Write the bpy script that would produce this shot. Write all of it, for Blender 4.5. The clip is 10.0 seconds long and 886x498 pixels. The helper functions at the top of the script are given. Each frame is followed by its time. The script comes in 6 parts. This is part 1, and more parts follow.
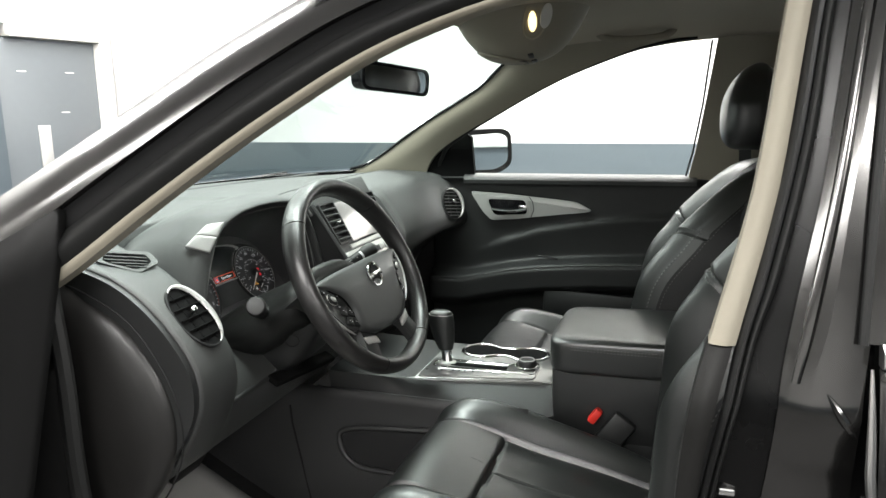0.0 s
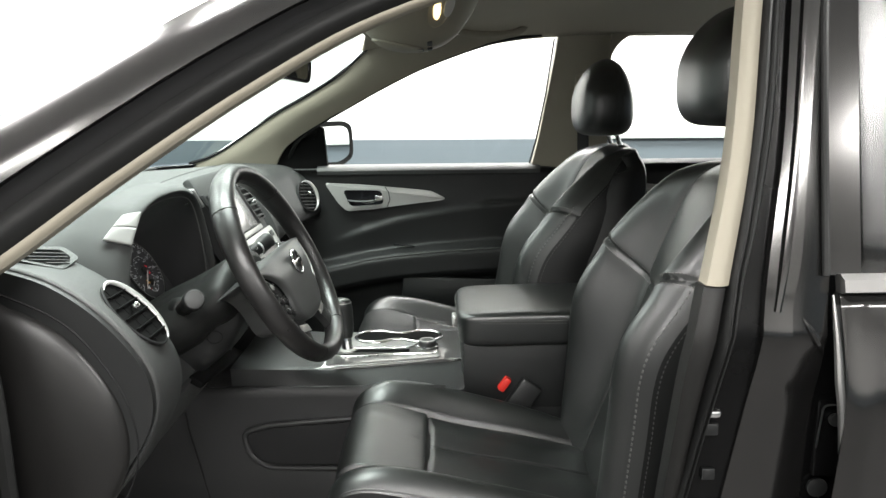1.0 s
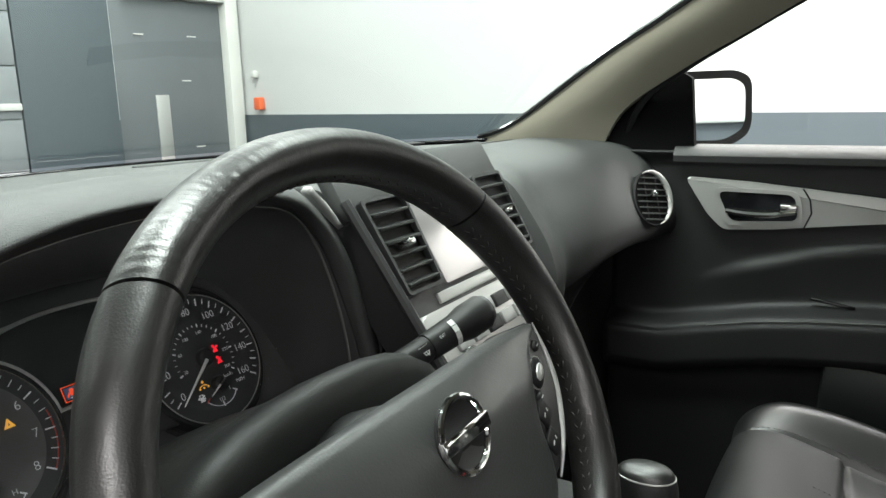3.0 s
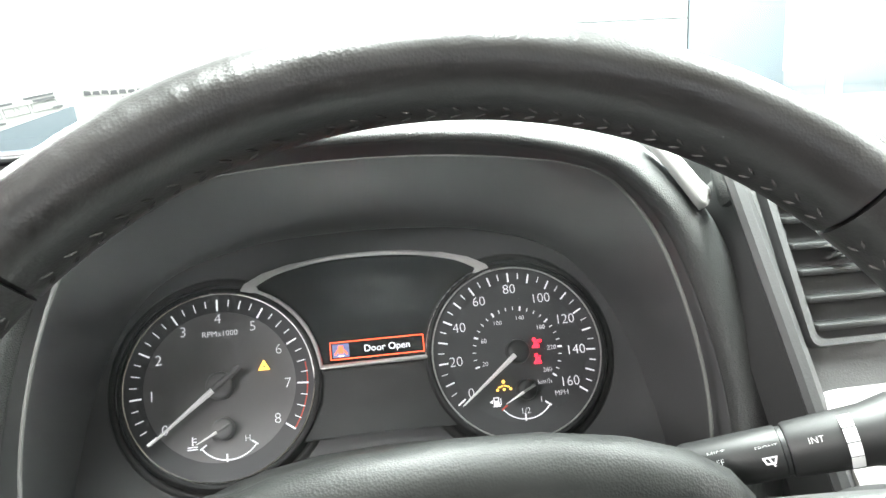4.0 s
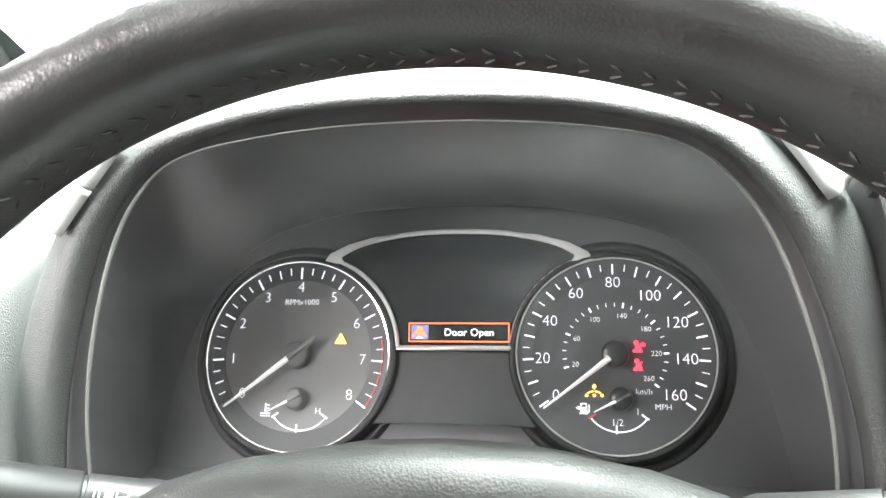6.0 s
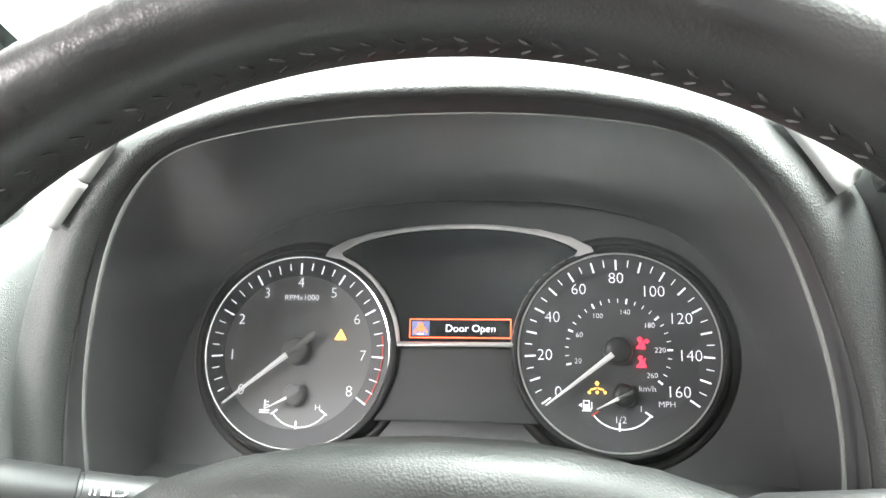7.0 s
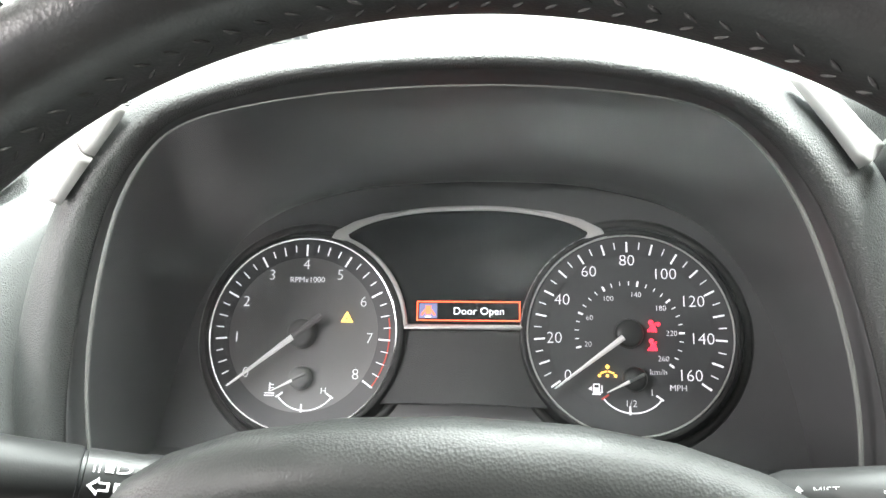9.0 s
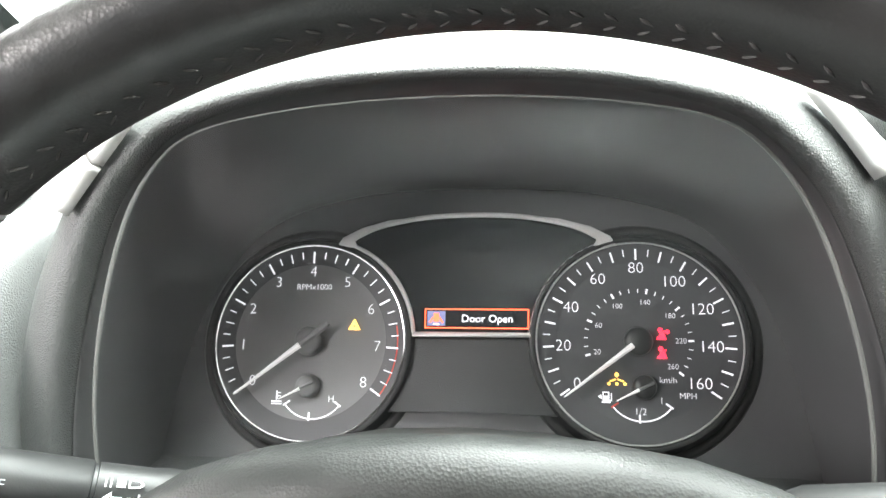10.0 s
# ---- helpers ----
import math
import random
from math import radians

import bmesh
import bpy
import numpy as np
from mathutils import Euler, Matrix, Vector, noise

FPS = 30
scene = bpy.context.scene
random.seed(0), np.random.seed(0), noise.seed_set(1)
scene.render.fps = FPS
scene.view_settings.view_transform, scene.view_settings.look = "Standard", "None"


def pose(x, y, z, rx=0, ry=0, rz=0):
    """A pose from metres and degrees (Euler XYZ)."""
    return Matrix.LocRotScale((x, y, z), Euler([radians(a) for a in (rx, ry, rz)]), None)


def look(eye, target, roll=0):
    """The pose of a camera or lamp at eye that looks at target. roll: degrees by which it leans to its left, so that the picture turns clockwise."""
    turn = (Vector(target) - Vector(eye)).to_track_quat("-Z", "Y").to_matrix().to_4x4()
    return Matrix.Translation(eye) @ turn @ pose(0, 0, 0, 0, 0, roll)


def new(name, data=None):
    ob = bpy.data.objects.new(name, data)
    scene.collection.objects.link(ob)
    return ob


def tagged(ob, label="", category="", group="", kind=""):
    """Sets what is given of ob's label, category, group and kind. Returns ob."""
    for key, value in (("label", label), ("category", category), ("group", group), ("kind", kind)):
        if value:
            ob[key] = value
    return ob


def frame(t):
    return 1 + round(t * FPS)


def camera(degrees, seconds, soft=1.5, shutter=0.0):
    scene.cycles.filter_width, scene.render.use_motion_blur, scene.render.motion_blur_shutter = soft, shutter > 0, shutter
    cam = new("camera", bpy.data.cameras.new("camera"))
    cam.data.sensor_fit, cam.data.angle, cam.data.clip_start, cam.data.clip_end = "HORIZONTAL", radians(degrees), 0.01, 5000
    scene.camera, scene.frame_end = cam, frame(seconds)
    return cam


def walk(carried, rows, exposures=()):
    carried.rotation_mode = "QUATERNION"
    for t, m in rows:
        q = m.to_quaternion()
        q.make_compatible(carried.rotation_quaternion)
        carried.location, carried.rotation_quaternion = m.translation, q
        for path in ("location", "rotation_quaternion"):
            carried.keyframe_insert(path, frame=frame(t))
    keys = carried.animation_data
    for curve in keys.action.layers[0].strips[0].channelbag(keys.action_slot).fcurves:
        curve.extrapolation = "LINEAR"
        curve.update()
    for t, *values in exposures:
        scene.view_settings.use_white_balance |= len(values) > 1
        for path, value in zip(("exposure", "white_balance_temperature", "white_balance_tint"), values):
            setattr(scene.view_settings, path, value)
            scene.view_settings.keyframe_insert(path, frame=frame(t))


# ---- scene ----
cam = camera(62.3, 10.0)
EXPOSURES = [(0, 1.14, 6500, 10), (1, 1.32, 6500, 10), (1.6, 1.42, 6500, 10), (2, 1.22, 6500, 10), (2.5, 0.80, 6500, 10), (2.9, 0.90, 6500, 10), (3.2, 0.95, 6500, 10), (4.3, 3.95, 6500, 14), (6.2, 3.95, 6500, 14), (7.3, 3.82, 6500, 14), (8.4, 3.82, 6500, 14), (9, 3.66, 6500, 14), (10, 3.66, 6500, 14)]
PATH = [
    (0, (-1.6995, -0.2876, 1.4009), (0.0498, 0.3008, 1.0446), -1.1),
    (0.5, (-1.7691, -0.0743, 1.3699), (0.0724, 0.0583, 1.0145), -0.9),
    (1, (-1.7851, 0.0273, 1.368), (0.0611, 0.0197, 1.0098), -0.6),
    (1.5, (-1.6102, 0.0216, 1.3407), (0.2359, -0.0216, 0.9901), -0.7),
    (2, (-1.2925, -0.0423, 1.3558), (0.5452, 0.1438, 1.0042), -1.0),
    (2.5, (-1.0274, -0.0113, 1.3135), (0.752, 0.4841, 0.96), -1.1),
    (3, (-0.7341, 0.0987, 1.2815), (0.8441, 1.0453, 0.8942), -1.4),
    (3.2, (-0.6627, 0.1231, 1.2824), (0.7633, 1.2803, 0.8773), -1.7),
    (4.3, (-0.3375, 0.1476, 1.2317), (-0.376, 1.9759, 0.7965), -3.0),
    (4.5, (-0.3234, 0.1513, 1.2326), (-0.4098, 1.9778, 0.7936), -3.0),
    (5, (-0.3111, 0.1495, 1.2213), (-0.4465, 1.9702, 0.7739), -2.9),
    (5.5, (-0.2961, 0.1748, 1.2204), (-0.5057, 1.9872, 0.7701), -2.7),
    (6, (-0.3093, 0.188, 1.2223), (-0.5913, 1.9928, 0.7777), -2.8),
    (7.5, (-0.3111, 0.1955, 1.2157), (-0.5931, 1.9966, 0.7579), -2.6),
    (8, (-0.3111, 0.1993, 1.2035), (-0.596, 2.0003, 0.7485), -2.4),
    (8.5, (-0.3158, 0.2021, 1.2101), (-0.6025, 2.0031, 0.7542), -2.5),
    (9, (-0.3187, 0.1965, 1.2082), (-0.5969, 1.9975, 0.7485), -2.4),
    (9.5, (-0.3299, 0.1927, 1.2157), (-0.6091, 1.9937, 0.7551), -2.5),
    (10, (-0.3271, 0.1993, 1.2148), (-0.595, 2.0003, 0.7466), -2.4),
]
walk(cam, [(t, look(eye, target, roll)) for t, eye, target, roll in PATH], EXPOSURES)

# ---- light ----
world = bpy.data.worlds.new("world")
world.use_nodes = True
world.node_tree.nodes["Background"].inputs[0].default_value = (0.85, 0.93, 1.0, 1)
world.node_tree.nodes["Background"].inputs[1].default_value = 0.05
scene.world = world


def panel_lamp(x, y, z, sx, sy, watts):
    data = bpy.data.lights.new("ceiling_lamp", "AREA")
    data.shape, data.size, data.size_y, data.energy = "RECTANGLE", sx, sy, watts
    data.color = (1.0, 0.985, 0.955)
    ob = new("ceiling_lamp", data)
    ob.matrix_world = pose(x, y, z)
    return ob


# ---- materials ----
def material(name, color, rough=0.5, metal=0.0, grain=0.0, grain_scale=400.0, var=0.15, var_scale=6.0, spec=0.5, coat=0.0,
             voronoi=False, streak=None, emit=0.0, rough_var=0.08, wrinkle=0.0, wrinkle_scale=30.0):
    """A surface with colour variation at a broad and a fine scale, and a fine relief, in metres of the place."""
    m = bpy.data.materials.new(name)
    m.use_nodes = True
    nt = m.node_tree
    b = nt.nodes["Principled BSDF"]
    co = nt.nodes.new("ShaderNodeTexCoord")
    vec = co.outputs["Object"]
    if streak:
        mp = nt.nodes.new("ShaderNodeMapping")
        mp.inputs["Scale"].default_value = streak
        nt.links.new(vec, mp.inputs["Vector"])
        vec = mp.outputs["Vector"]
    broad = nt.nodes.new("ShaderNodeTexNoise")
    broad.inputs["Scale"].default_value, broad.inputs["Detail"].default_value = var_scale, 5
    nt.links.new(vec, broad.inputs["Vector"])
    fine = nt.nodes.new("ShaderNodeTexNoise")
    fine.inputs["Scale"].default_value, fine.inputs["Detail"].default_value = grain_scale * 0.35, 3
    nt.links.new(vec, fine.inputs["Vector"])
    mix = nt.nodes.new("ShaderNodeMath")
    mix.operation = "MULTIPLY_ADD"
    mix.inputs[1].default_value, mix.inputs[2].default_value = 0.3, 0.0
    nt.links.new(fine.outputs["Fac"], mix.inputs[0])
    add = nt.nodes.new("ShaderNodeMath")
    add.operation = "MULTIPLY_ADD"
    add.inputs[1].default_value = 0.7
    nt.links.new(broad.outputs["Fac"], add.inputs[0])
    nt.links.new(mix.outputs[0], add.inputs[2])
    ramp = nt.nodes.new("ShaderNodeMix")
    ramp.data_type = "RGBA"
    lo = tuple(c * (1 - var) for c in color) + (1,)
    hi = tuple(min(1, c * (1 + var)) for c in color) + (1,)
    ramp.inputs[6].default_value, ramp.inputs[7].default_value = lo, hi
    nt.links.new(add.outputs[0], ramp.inputs[0])
    nt.links.new(ramp.outputs[2], b.inputs["Base Color"])
    rr = nt.nodes.new("ShaderNodeMapRange")
    rr.inputs["To Min"].default_value, rr.inputs["To Max"].default_value = max(0.02, rough - rough_var), min(1, rough + rough_var)
    nt.links.new(broad.outputs["Fac"], rr.inputs["Value"])
    nt.links.new(rr.outputs[0], b.inputs["Roughness"])
    b.inputs["Metallic"].default_value = metal
    b.inputs["Specular IOR Level"].default_value = spec
    b.inputs["Coat Weight"].default_value = coat
    b.inputs["Coat Roughness"].default_value = 0.04
    if grain:
        bump = nt.nodes.new("ShaderNodeBump")
        bump.inputs["Strength"].default_value, bump.inputs["Distance"].default_value = min(1, grain), 0.0006
        if voronoi:
            vo = nt.nodes.new("ShaderNodeTexVoronoi")
            vo.inputs["Scale"].default_value = grain_scale
            nt.links.new(vec, vo.inputs["Vector"])
            nt.links.new(vo.outputs["Distance"], bump.inputs["Height"])
        else:
            gn = nt.nodes.new("ShaderNodeTexNoise")
            gn.inputs["Scale"].default_value, gn.inputs["Detail"].default_value = grain_scale, 4
            nt.links.new(vec, gn.inputs["Vector"])
            nt.links.new(gn.outputs["Fac"], bump.inputs["Height"])
        nt.links.new(bump.outputs["Normal"], b.inputs["Normal"])
        if wrinkle:
            wn, wb = nt.nodes.new("ShaderNodeTexNoise"), nt.nodes.new("ShaderNodeBump")
            wn.inputs["Scale"].default_value, wn.inputs["Detail"].default_value, wn.inputs["Distortion"].default_value = wrinkle_scale, 3, 1.2
            wb.inputs["Strength"].default_value, wb.inputs["Distance"].default_value = wrinkle, 0.10 / wrinkle_scale
            nt.links.new(vec, wn.inputs["Vector"])
            nt.links.new(wn.outputs["Fac"], wb.inputs["Height"])
            nt.links.new(wb.outputs["Normal"], bump.inputs["Normal"])
    if emit:
        b.inputs["Emission Color"].default_value = (*color, 1)
        b.inputs["Emission Strength"].default_value = emit
    return m


def glass_material(name, tint, gloss=0.04, haze=0.01):
    m = bpy.data.materials.new(name)
    m.use_nodes = True
    nt = m.node_tree
    out = nt.nodes["Material Output"]
    tr, gl, mx, fr, pw, sc = (nt.nodes.new(k) for k in ("ShaderNodeBsdfTransparent", "ShaderNodeBsdfGlossy", "ShaderNodeMixShader", "ShaderNodeLayerWeight", "ShaderNodeMath", "ShaderNodeMath"))
    tr.inputs[0].default_value = (*tint, 1)
    gl.inputs["Roughness"].default_value = haze
    fr.inputs[0].default_value = 0.5
    pw.operation, pw.inputs[1].default_value = "POWER", 4.0
    sc.operation, sc.inputs[1].default_value, sc.inputs[2].default_value = "MULTIPLY_ADD", 0.5, gloss
    nt.links.new(fr.outputs["Facing"], pw.inputs[0])
    nt.links.new(pw.outputs[0], sc.inputs[0])
    nt.links.new(sc.outputs[0], mx.inputs[0])
    nt.links.new(tr.outputs[0], mx.inputs[1])
    nt.links.new(gl.outputs[0], mx.inputs[2])
    nt.links.new(mx.outputs[0], out.inputs[0])
    return m


LEATHER = material("black_leather", (0.0088, 0.0098, 0.0093), 0.36, grain=0.22, grain_scale=620, voronoi=True, var=0.25, var_scale=5, spec=1.0, wrinkle=0.035, wrinkle_scale=9)
LEATHER_WORN = material("worn_wheel_leather", (0.0120, 0.0112, 0.0108), 0.36, grain=0.16, grain_scale=800, voronoi=True, var=0.35, var_scale=22, spec=0.8, wrinkle=0.18, wrinkle_scale=60, rough_var=0.22)
# Duller hide than the seat faces, darkened further for the shade on the flanks.
SIDE_HIDE = material("shaded_dull_seat_side", (0.0045, 0.0047, 0.0047), 0.5, grain=0.2, grain_scale=700, voronoi=True, var=0.2, spec=0.4)
CONSOLE_METAL = material("brushed_console_metal", (0.30, 0.30, 0.295), 0.30, metal=0.9, grain=0.06, grain_scale=900, var=0.08)
THREAD = material("grey_thread", (0.13, 0.13, 0.125), 0.7, var=0.2, var_scale=300)
STITCH = material("charcoal_thread", (0.058, 0.058, 0.057), 0.6, var=0.2, var_scale=200)
DASH = material("grained_dash_plastic", (0.045, 0.0465, 0.0455), 0.50, grain=0.65, grain_scale=1000, voronoi=True, var=0.12, var_scale=7, spec=0.5)
SWITCH_GREY = material("switch_panel_plastic", (0.024, 0.0245, 0.0245), 0.40, grain=0.15, grain_scale=900, var=0.15, spec=0.5)
HUB_SKIN = material("hub_skin", (0.033, 0.0345, 0.034), 0.42, grain=0.22, grain_scale=520, voronoi=True, var=0.18, spec=0.85)
COLUMN = material("scuffed_column_plastic", (0.0130, 0.0136, 0.0130), 0.46, grain=0.25, grain_scale=850, voronoi=True, var=0.35, var_scale=38, spec=0.32, rough_var=0.16)
# Knob ends are paler than the stalks.
STALK_CAP = material("grey_stalk_end", (0.05, 0.05, 0.05), 0.5, grain=0.1, grain_scale=900, var=0.2, spec=0.4)
STALK = material("stalk_black_plastic", (0.012, 0.0122, 0.0122), 0.46, grain=0.1, grain_scale=900, var=0.15, spec=0.3)
DASH_SOFT = material("soft_dash_plastic", (0.011, 0.0117, 0.0117), 0.42, grain=0.4, grain_scale=700, voronoi=True, var=0.12)
PLASTIC = material("black_plastic", (0.0125, 0.013, 0.013), 0.45, grain=0.2, grain_scale=900, var=0.15)
GREY_PLASTIC = material("dark_grey_plastic", (0.024, 0.0242, 0.0245), 0.5, grain=0.3, grain_scale=800, var=0.1)
DEEP_BLACK = material("dull_black_plastic", (0.004, 0.004, 0.004), 0.8, var=0.3, spec=0.08)
LINING = material("dark_grey_lining", (0.064, 0.064, 0.065), 0.40, grain=0.1, grain_scale=900, var=0.1)
COVER_GREY = material("charcoal_cover_plastic", (0.0115, 0.0110, 0.0105), 0.38, grain=0.3, grain_scale=800, var=0.15)
# Body paint taken down to near-black so the jamb looks shaded.
JAMB = material("shade_black_jamb_paint", (0.0028, 0.0028, 0.0029), 0.26, var=0.2, spec=0.24)
GLOSS = material("gloss_black_plastic", (0.008, 0.008, 0.009), 0.08, var=0.1, rough_var=0.03)
MATT_BLACK = material("matt_black_plastic", (0.010, 0.010, 0.0104), 0.6, grain=0.15, grain_scale=900, var=0.15, spec=0.3)
RUBBER = material("black_rubber", (0.009, 0.0092, 0.009), 0.6, grain=0.2, grain_scale=500, var=0.2, spec=0.28)
SILVER = material("satin_silver_trim", (0.46, 0.455, 0.44), 0.36, metal=0.5, grain=0.05, grain_scale=900, var=0.05)
CHROME = material("chrome", (0.75, 0.75, 0.74), 0.10, metal=1.0, var=0.03, rough_var=0.04)
BUTTON = material("silver_button_plastic", (0.36, 0.355, 0.345), 0.40, metal=0.15, var=0.04)
HEADLINER = material("beige_headliner_cloth", (0.40, 0.365, 0.30), 0.9, grain=0.6, grain_scale=900, var=0.08, spec=0.2)
BEIGE = material("beige_trim_plastic", (0.268, 0.243, 0.192), 0.62, grain=0.3, grain_scale=800, var=0.06)
MOULDING = material("dull_silver_moulding", (0.26, 0.255, 0.25), 0.30, metal=0.85, var=0.05)
TRIM_SILVER = material("bright_satin_silver", (0.55, 0.545, 0.53), 0.32, metal=0.25, var=0.05)
PAINT = material("dark_metallic_paint", (0.074, 0.0725, 0.071), 0.15, metal=0.9, coat=0.3, spec=0.5, var=0.12, var_scale=3, rough_var=0.02)
PAINT.node_tree.nodes["Principled BSDF"].inputs["Coat Roughness"].default_value = 0.10
CEILING_PAINT = material("white_ceiling_paint", (0.80, 0.80, 0.79), 0.75, grain=0.25, grain_scale=90, var=0.03, var_scale=1.2)
DOOR_SKIN = material("soft_black_door_plastic", (0.0155, 0.0159, 0.0159), 0.46, grain=0.4, grain_scale=700, voronoi=True, var=0.12, spec=0.38)
WHITE_WALL = material("white_wall_paint", (0.53, 0.53, 0.523), 0.75, grain=0.25, grain_scale=90, var=0.03, var_scale=1.2)
GREY_BAND = material("slate_grey_wall_paint", (0.0600, 0.0760, 0.0880), 0.55, grain=0.25, grain_scale=90, var=0.12, var_scale=1.5)
CONCRETE = material("grey_concrete", (0.036, 0.0355, 0.035), 0.5, grain=0.4, grain_scale=60, var=0.18, var_scale=1.5)
CARPET = material("black_carpet", (0.014, 0.014, 0.014), 0.95, grain=1.0, grain_scale=700, var=0.3, var_scale=40, spec=0.15)
DOOR_PAINT = material("grey_door_paint", (0.105, 0.117, 0.125), 0.35, grain=0.1, grain_scale=50, var=0.12, var_scale=1.5)
FRAME_PAINT = material("pale_frame_paint", (0.62, 0.61, 0.58), 0.5, var=0.08)
ORANGE = material("orange_plastic", (0.8, 0.13, 0.03), 0.45, var=0.1)
RED = material("red_buckle_plastic", (0.62, 0.03, 0.02), 0.4, var=0.08)
# Rim leather lightened: the glint on each pucker is in its colour.
PUCKER = material("glint_pale_leather", (0.052, 0.050, 0.049), 0.7, var=0.4, var_scale=220, spec=0.2)
PAPER = material("grey_white_card", (0.34, 0.335, 0.32), 0.8, var=0.05)
INK = material("grey_ink", (0.08, 0.08, 0.085), 0.7, var=0.1)
# Charcoal dial face made paler, so the rev counter looks lit.
DIAL_LIT = material("lit_dial_face", (0.120, 0.119, 0.119), 0.5, grain=0.15, grain_scale=900, var=0.08)
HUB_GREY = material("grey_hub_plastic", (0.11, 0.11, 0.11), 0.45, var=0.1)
DIAL_BAND = material("dark_dial_band", (0.038, 0.038, 0.040), 0.5, var=0.08)
COVER_EDGE = material("pale_cover_edge", (0.13, 0.13, 0.125), 0.35, var=0.08)
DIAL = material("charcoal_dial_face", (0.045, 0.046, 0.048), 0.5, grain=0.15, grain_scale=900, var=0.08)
MARK = material("white_dial_print", (0.72, 0.73, 0.75), 0.5, var=0.03, emit=0.10)
NEEDLE = material("pale_needle", (0.62, 0.62, 0.61), 0.4, var=0.05, emit=0.04)
RED_MARK = material("red_dial_print", (0.50, 0.05, 0.03), 0.5, var=0.05, emit=0.01)
RED_LAMP = material("lit_red_lamp", (1.0, 0.02, 0.04), 0.5, var=0.02, emit=0.4)
AMBER_LAMP = material("lit_amber_lamp", (1.0, 0.5, 0.08), 0.5, var=0.02, emit=0.28)
LCD_RED = material("lit_red_frame", (1.0, 0.10, 0.03), 0.5, var=0.02, emit=0.35)
LCD_WHITE = material("lit_white_text", (0.92, 0.95, 1.0), 0.5, var=0.02, emit=0.3)
LCD_BLUE = material("lit_blue_icon", (0.10, 0.13, 0.26), 0.5, var=0.05, emit=0.10)
LCD = material("dark_display", (0.006, 0.007, 0.009), 0.18, var=0.1, rough_var=0.03)
SCREEN = material("glossy_grey_screen", (0.58, 0.55, 0.55), 0.2, metal=0.6, var=0.05, rough_var=0.02)
PRINT = material("pale_print", (0.55, 0.55, 0.55), 0.6, var=0.03)
MIRROR = material("mirror_glass", (0.9, 0.91, 0.91), 0.02, metal=1.0, var=0.01, rough_var=0.01)
GLASS = glass_material("clear_glass", (0.96, 0.975, 0.965))
WINDSHIELD = glass_material("green_tinted_glass", (0.495, 0.562, 0.545))
COVER_GLASS = glass_material("scuffed_clear_cover", (0.92, 0.92, 0.93), 0.065, 0.18)
DARK_GLASS = glass_material("dark_tinted_glass", (0.14, 0.14, 0.14), 0.10, 0.25)


# ---- mesh helpers ----
def part(name, bm, mat, parent=None, label="", smooth=35, bevel=0.0, solid=0.0):
    bmesh.ops.recalc_face_normals(bm, faces=bm.faces) if not solid else None
    me = bpy.data.meshes.new(name)
    bm.to_mesh(me)
    bm.free()
    if smooth:
        me.shade_smooth()
        me.set_sharp_from_angle(angle=radians(smooth))
    me.materials.append(mat)
    ob = new(name, me)
    if parent is not None:
        ob.parent = parent
    if label:
        ob["label"] = label
    if bevel:
        md = ob.modifiers.new("bevel", "BEVEL")
        md.width, md.segments, md.limit_method, md.angle_limit = bevel, 2, "ANGLE", radians(40)
    if solid:
        md = ob.modifiers.new("solid", "SOLIDIFY")
        md.thickness, md.offset = solid, 0.0
    return ob


def thing(name, label, category, group="", kind="", at=(0, 0, 0)):
    ob = new(name)
    ob.empty_display_size = 0.05
    return tagged(ob, label, category, group, kind)


def loft(rings, closed=True, caps=True, bm=None, loop=False):
    """Skin over rings of equal count."""
    bm = bm or bmesh.new()
    vs = [[bm.verts.new(p) for p in r] for r in rings]
    n = len(rings[0])
    pairs = list(zip(vs, vs[1:])) + ([(vs[-1], vs[0])] if loop else [])
    for a, b in pairs:
        for i in range(n if closed else n - 1):
            j = (i + 1) % n
            bm.faces.new((a[i], a[j], b[j], b[i]))
    if caps and closed and not loop:
        bm.faces.new(vs[0][::-1])
        bm.faces.new(vs[-1])
    return bm


def tube(pts, r, n=10, bm=None, loop=False, flat=1.0):
    """A round bar along points; r may be a list."""
    pts = [Vector(p) for p in pts]
    rs = r if isinstance(r, (list, tuple)) else [r] * len(pts)
    rings, side = [], None
    m = len(pts)
    for i, p in enumerate(pts):
        a = pts[(i - 1) % m] if loop or i else pts[0]
        b = pts[(i + 1) % m] if loop or i < m - 1 else pts[-1]
        d = (b - a).normalized()
        if side is None:
            side = d.orthogonal().normalized()
        side = (side - d * side.dot(d)).normalized()
        up = d.cross(side)
        rings.append([p + (side * math.cos(k * 2 * math.pi / n) + up * math.sin(k * 2 * math.pi / n) * flat) * rs[i] for k in range(n)])
    return loft(rings, bm=bm, loop=loop)


def smooth_path(pts, steps=6, loop=False):
    """A Catmull-Rom curve through points of any dimension."""
    P = [np.array(p, float) for p in pts]
    n, out = len(P), []
    for i in range(n if loop else n - 1):
        p0 = P[(i - 1) % n] if loop or i else P[0]
        p1, p2 = P[i], P[(i + 1) % n]
        p3 = P[(i + 2) % n] if loop or i < n - 2 else P[-1]
        for k in range(steps):
            t = k / steps
            out.append(0.5 * (2 * p1 + (p2 - p0) * t + (2 * p0 - 5 * p1 + 4 * p2 - p3) * t * t + (3 * p1 - p0 - 3 * p2 + p3) * t ** 3))
    if not loop:
        out.append(P[-1])
    return out


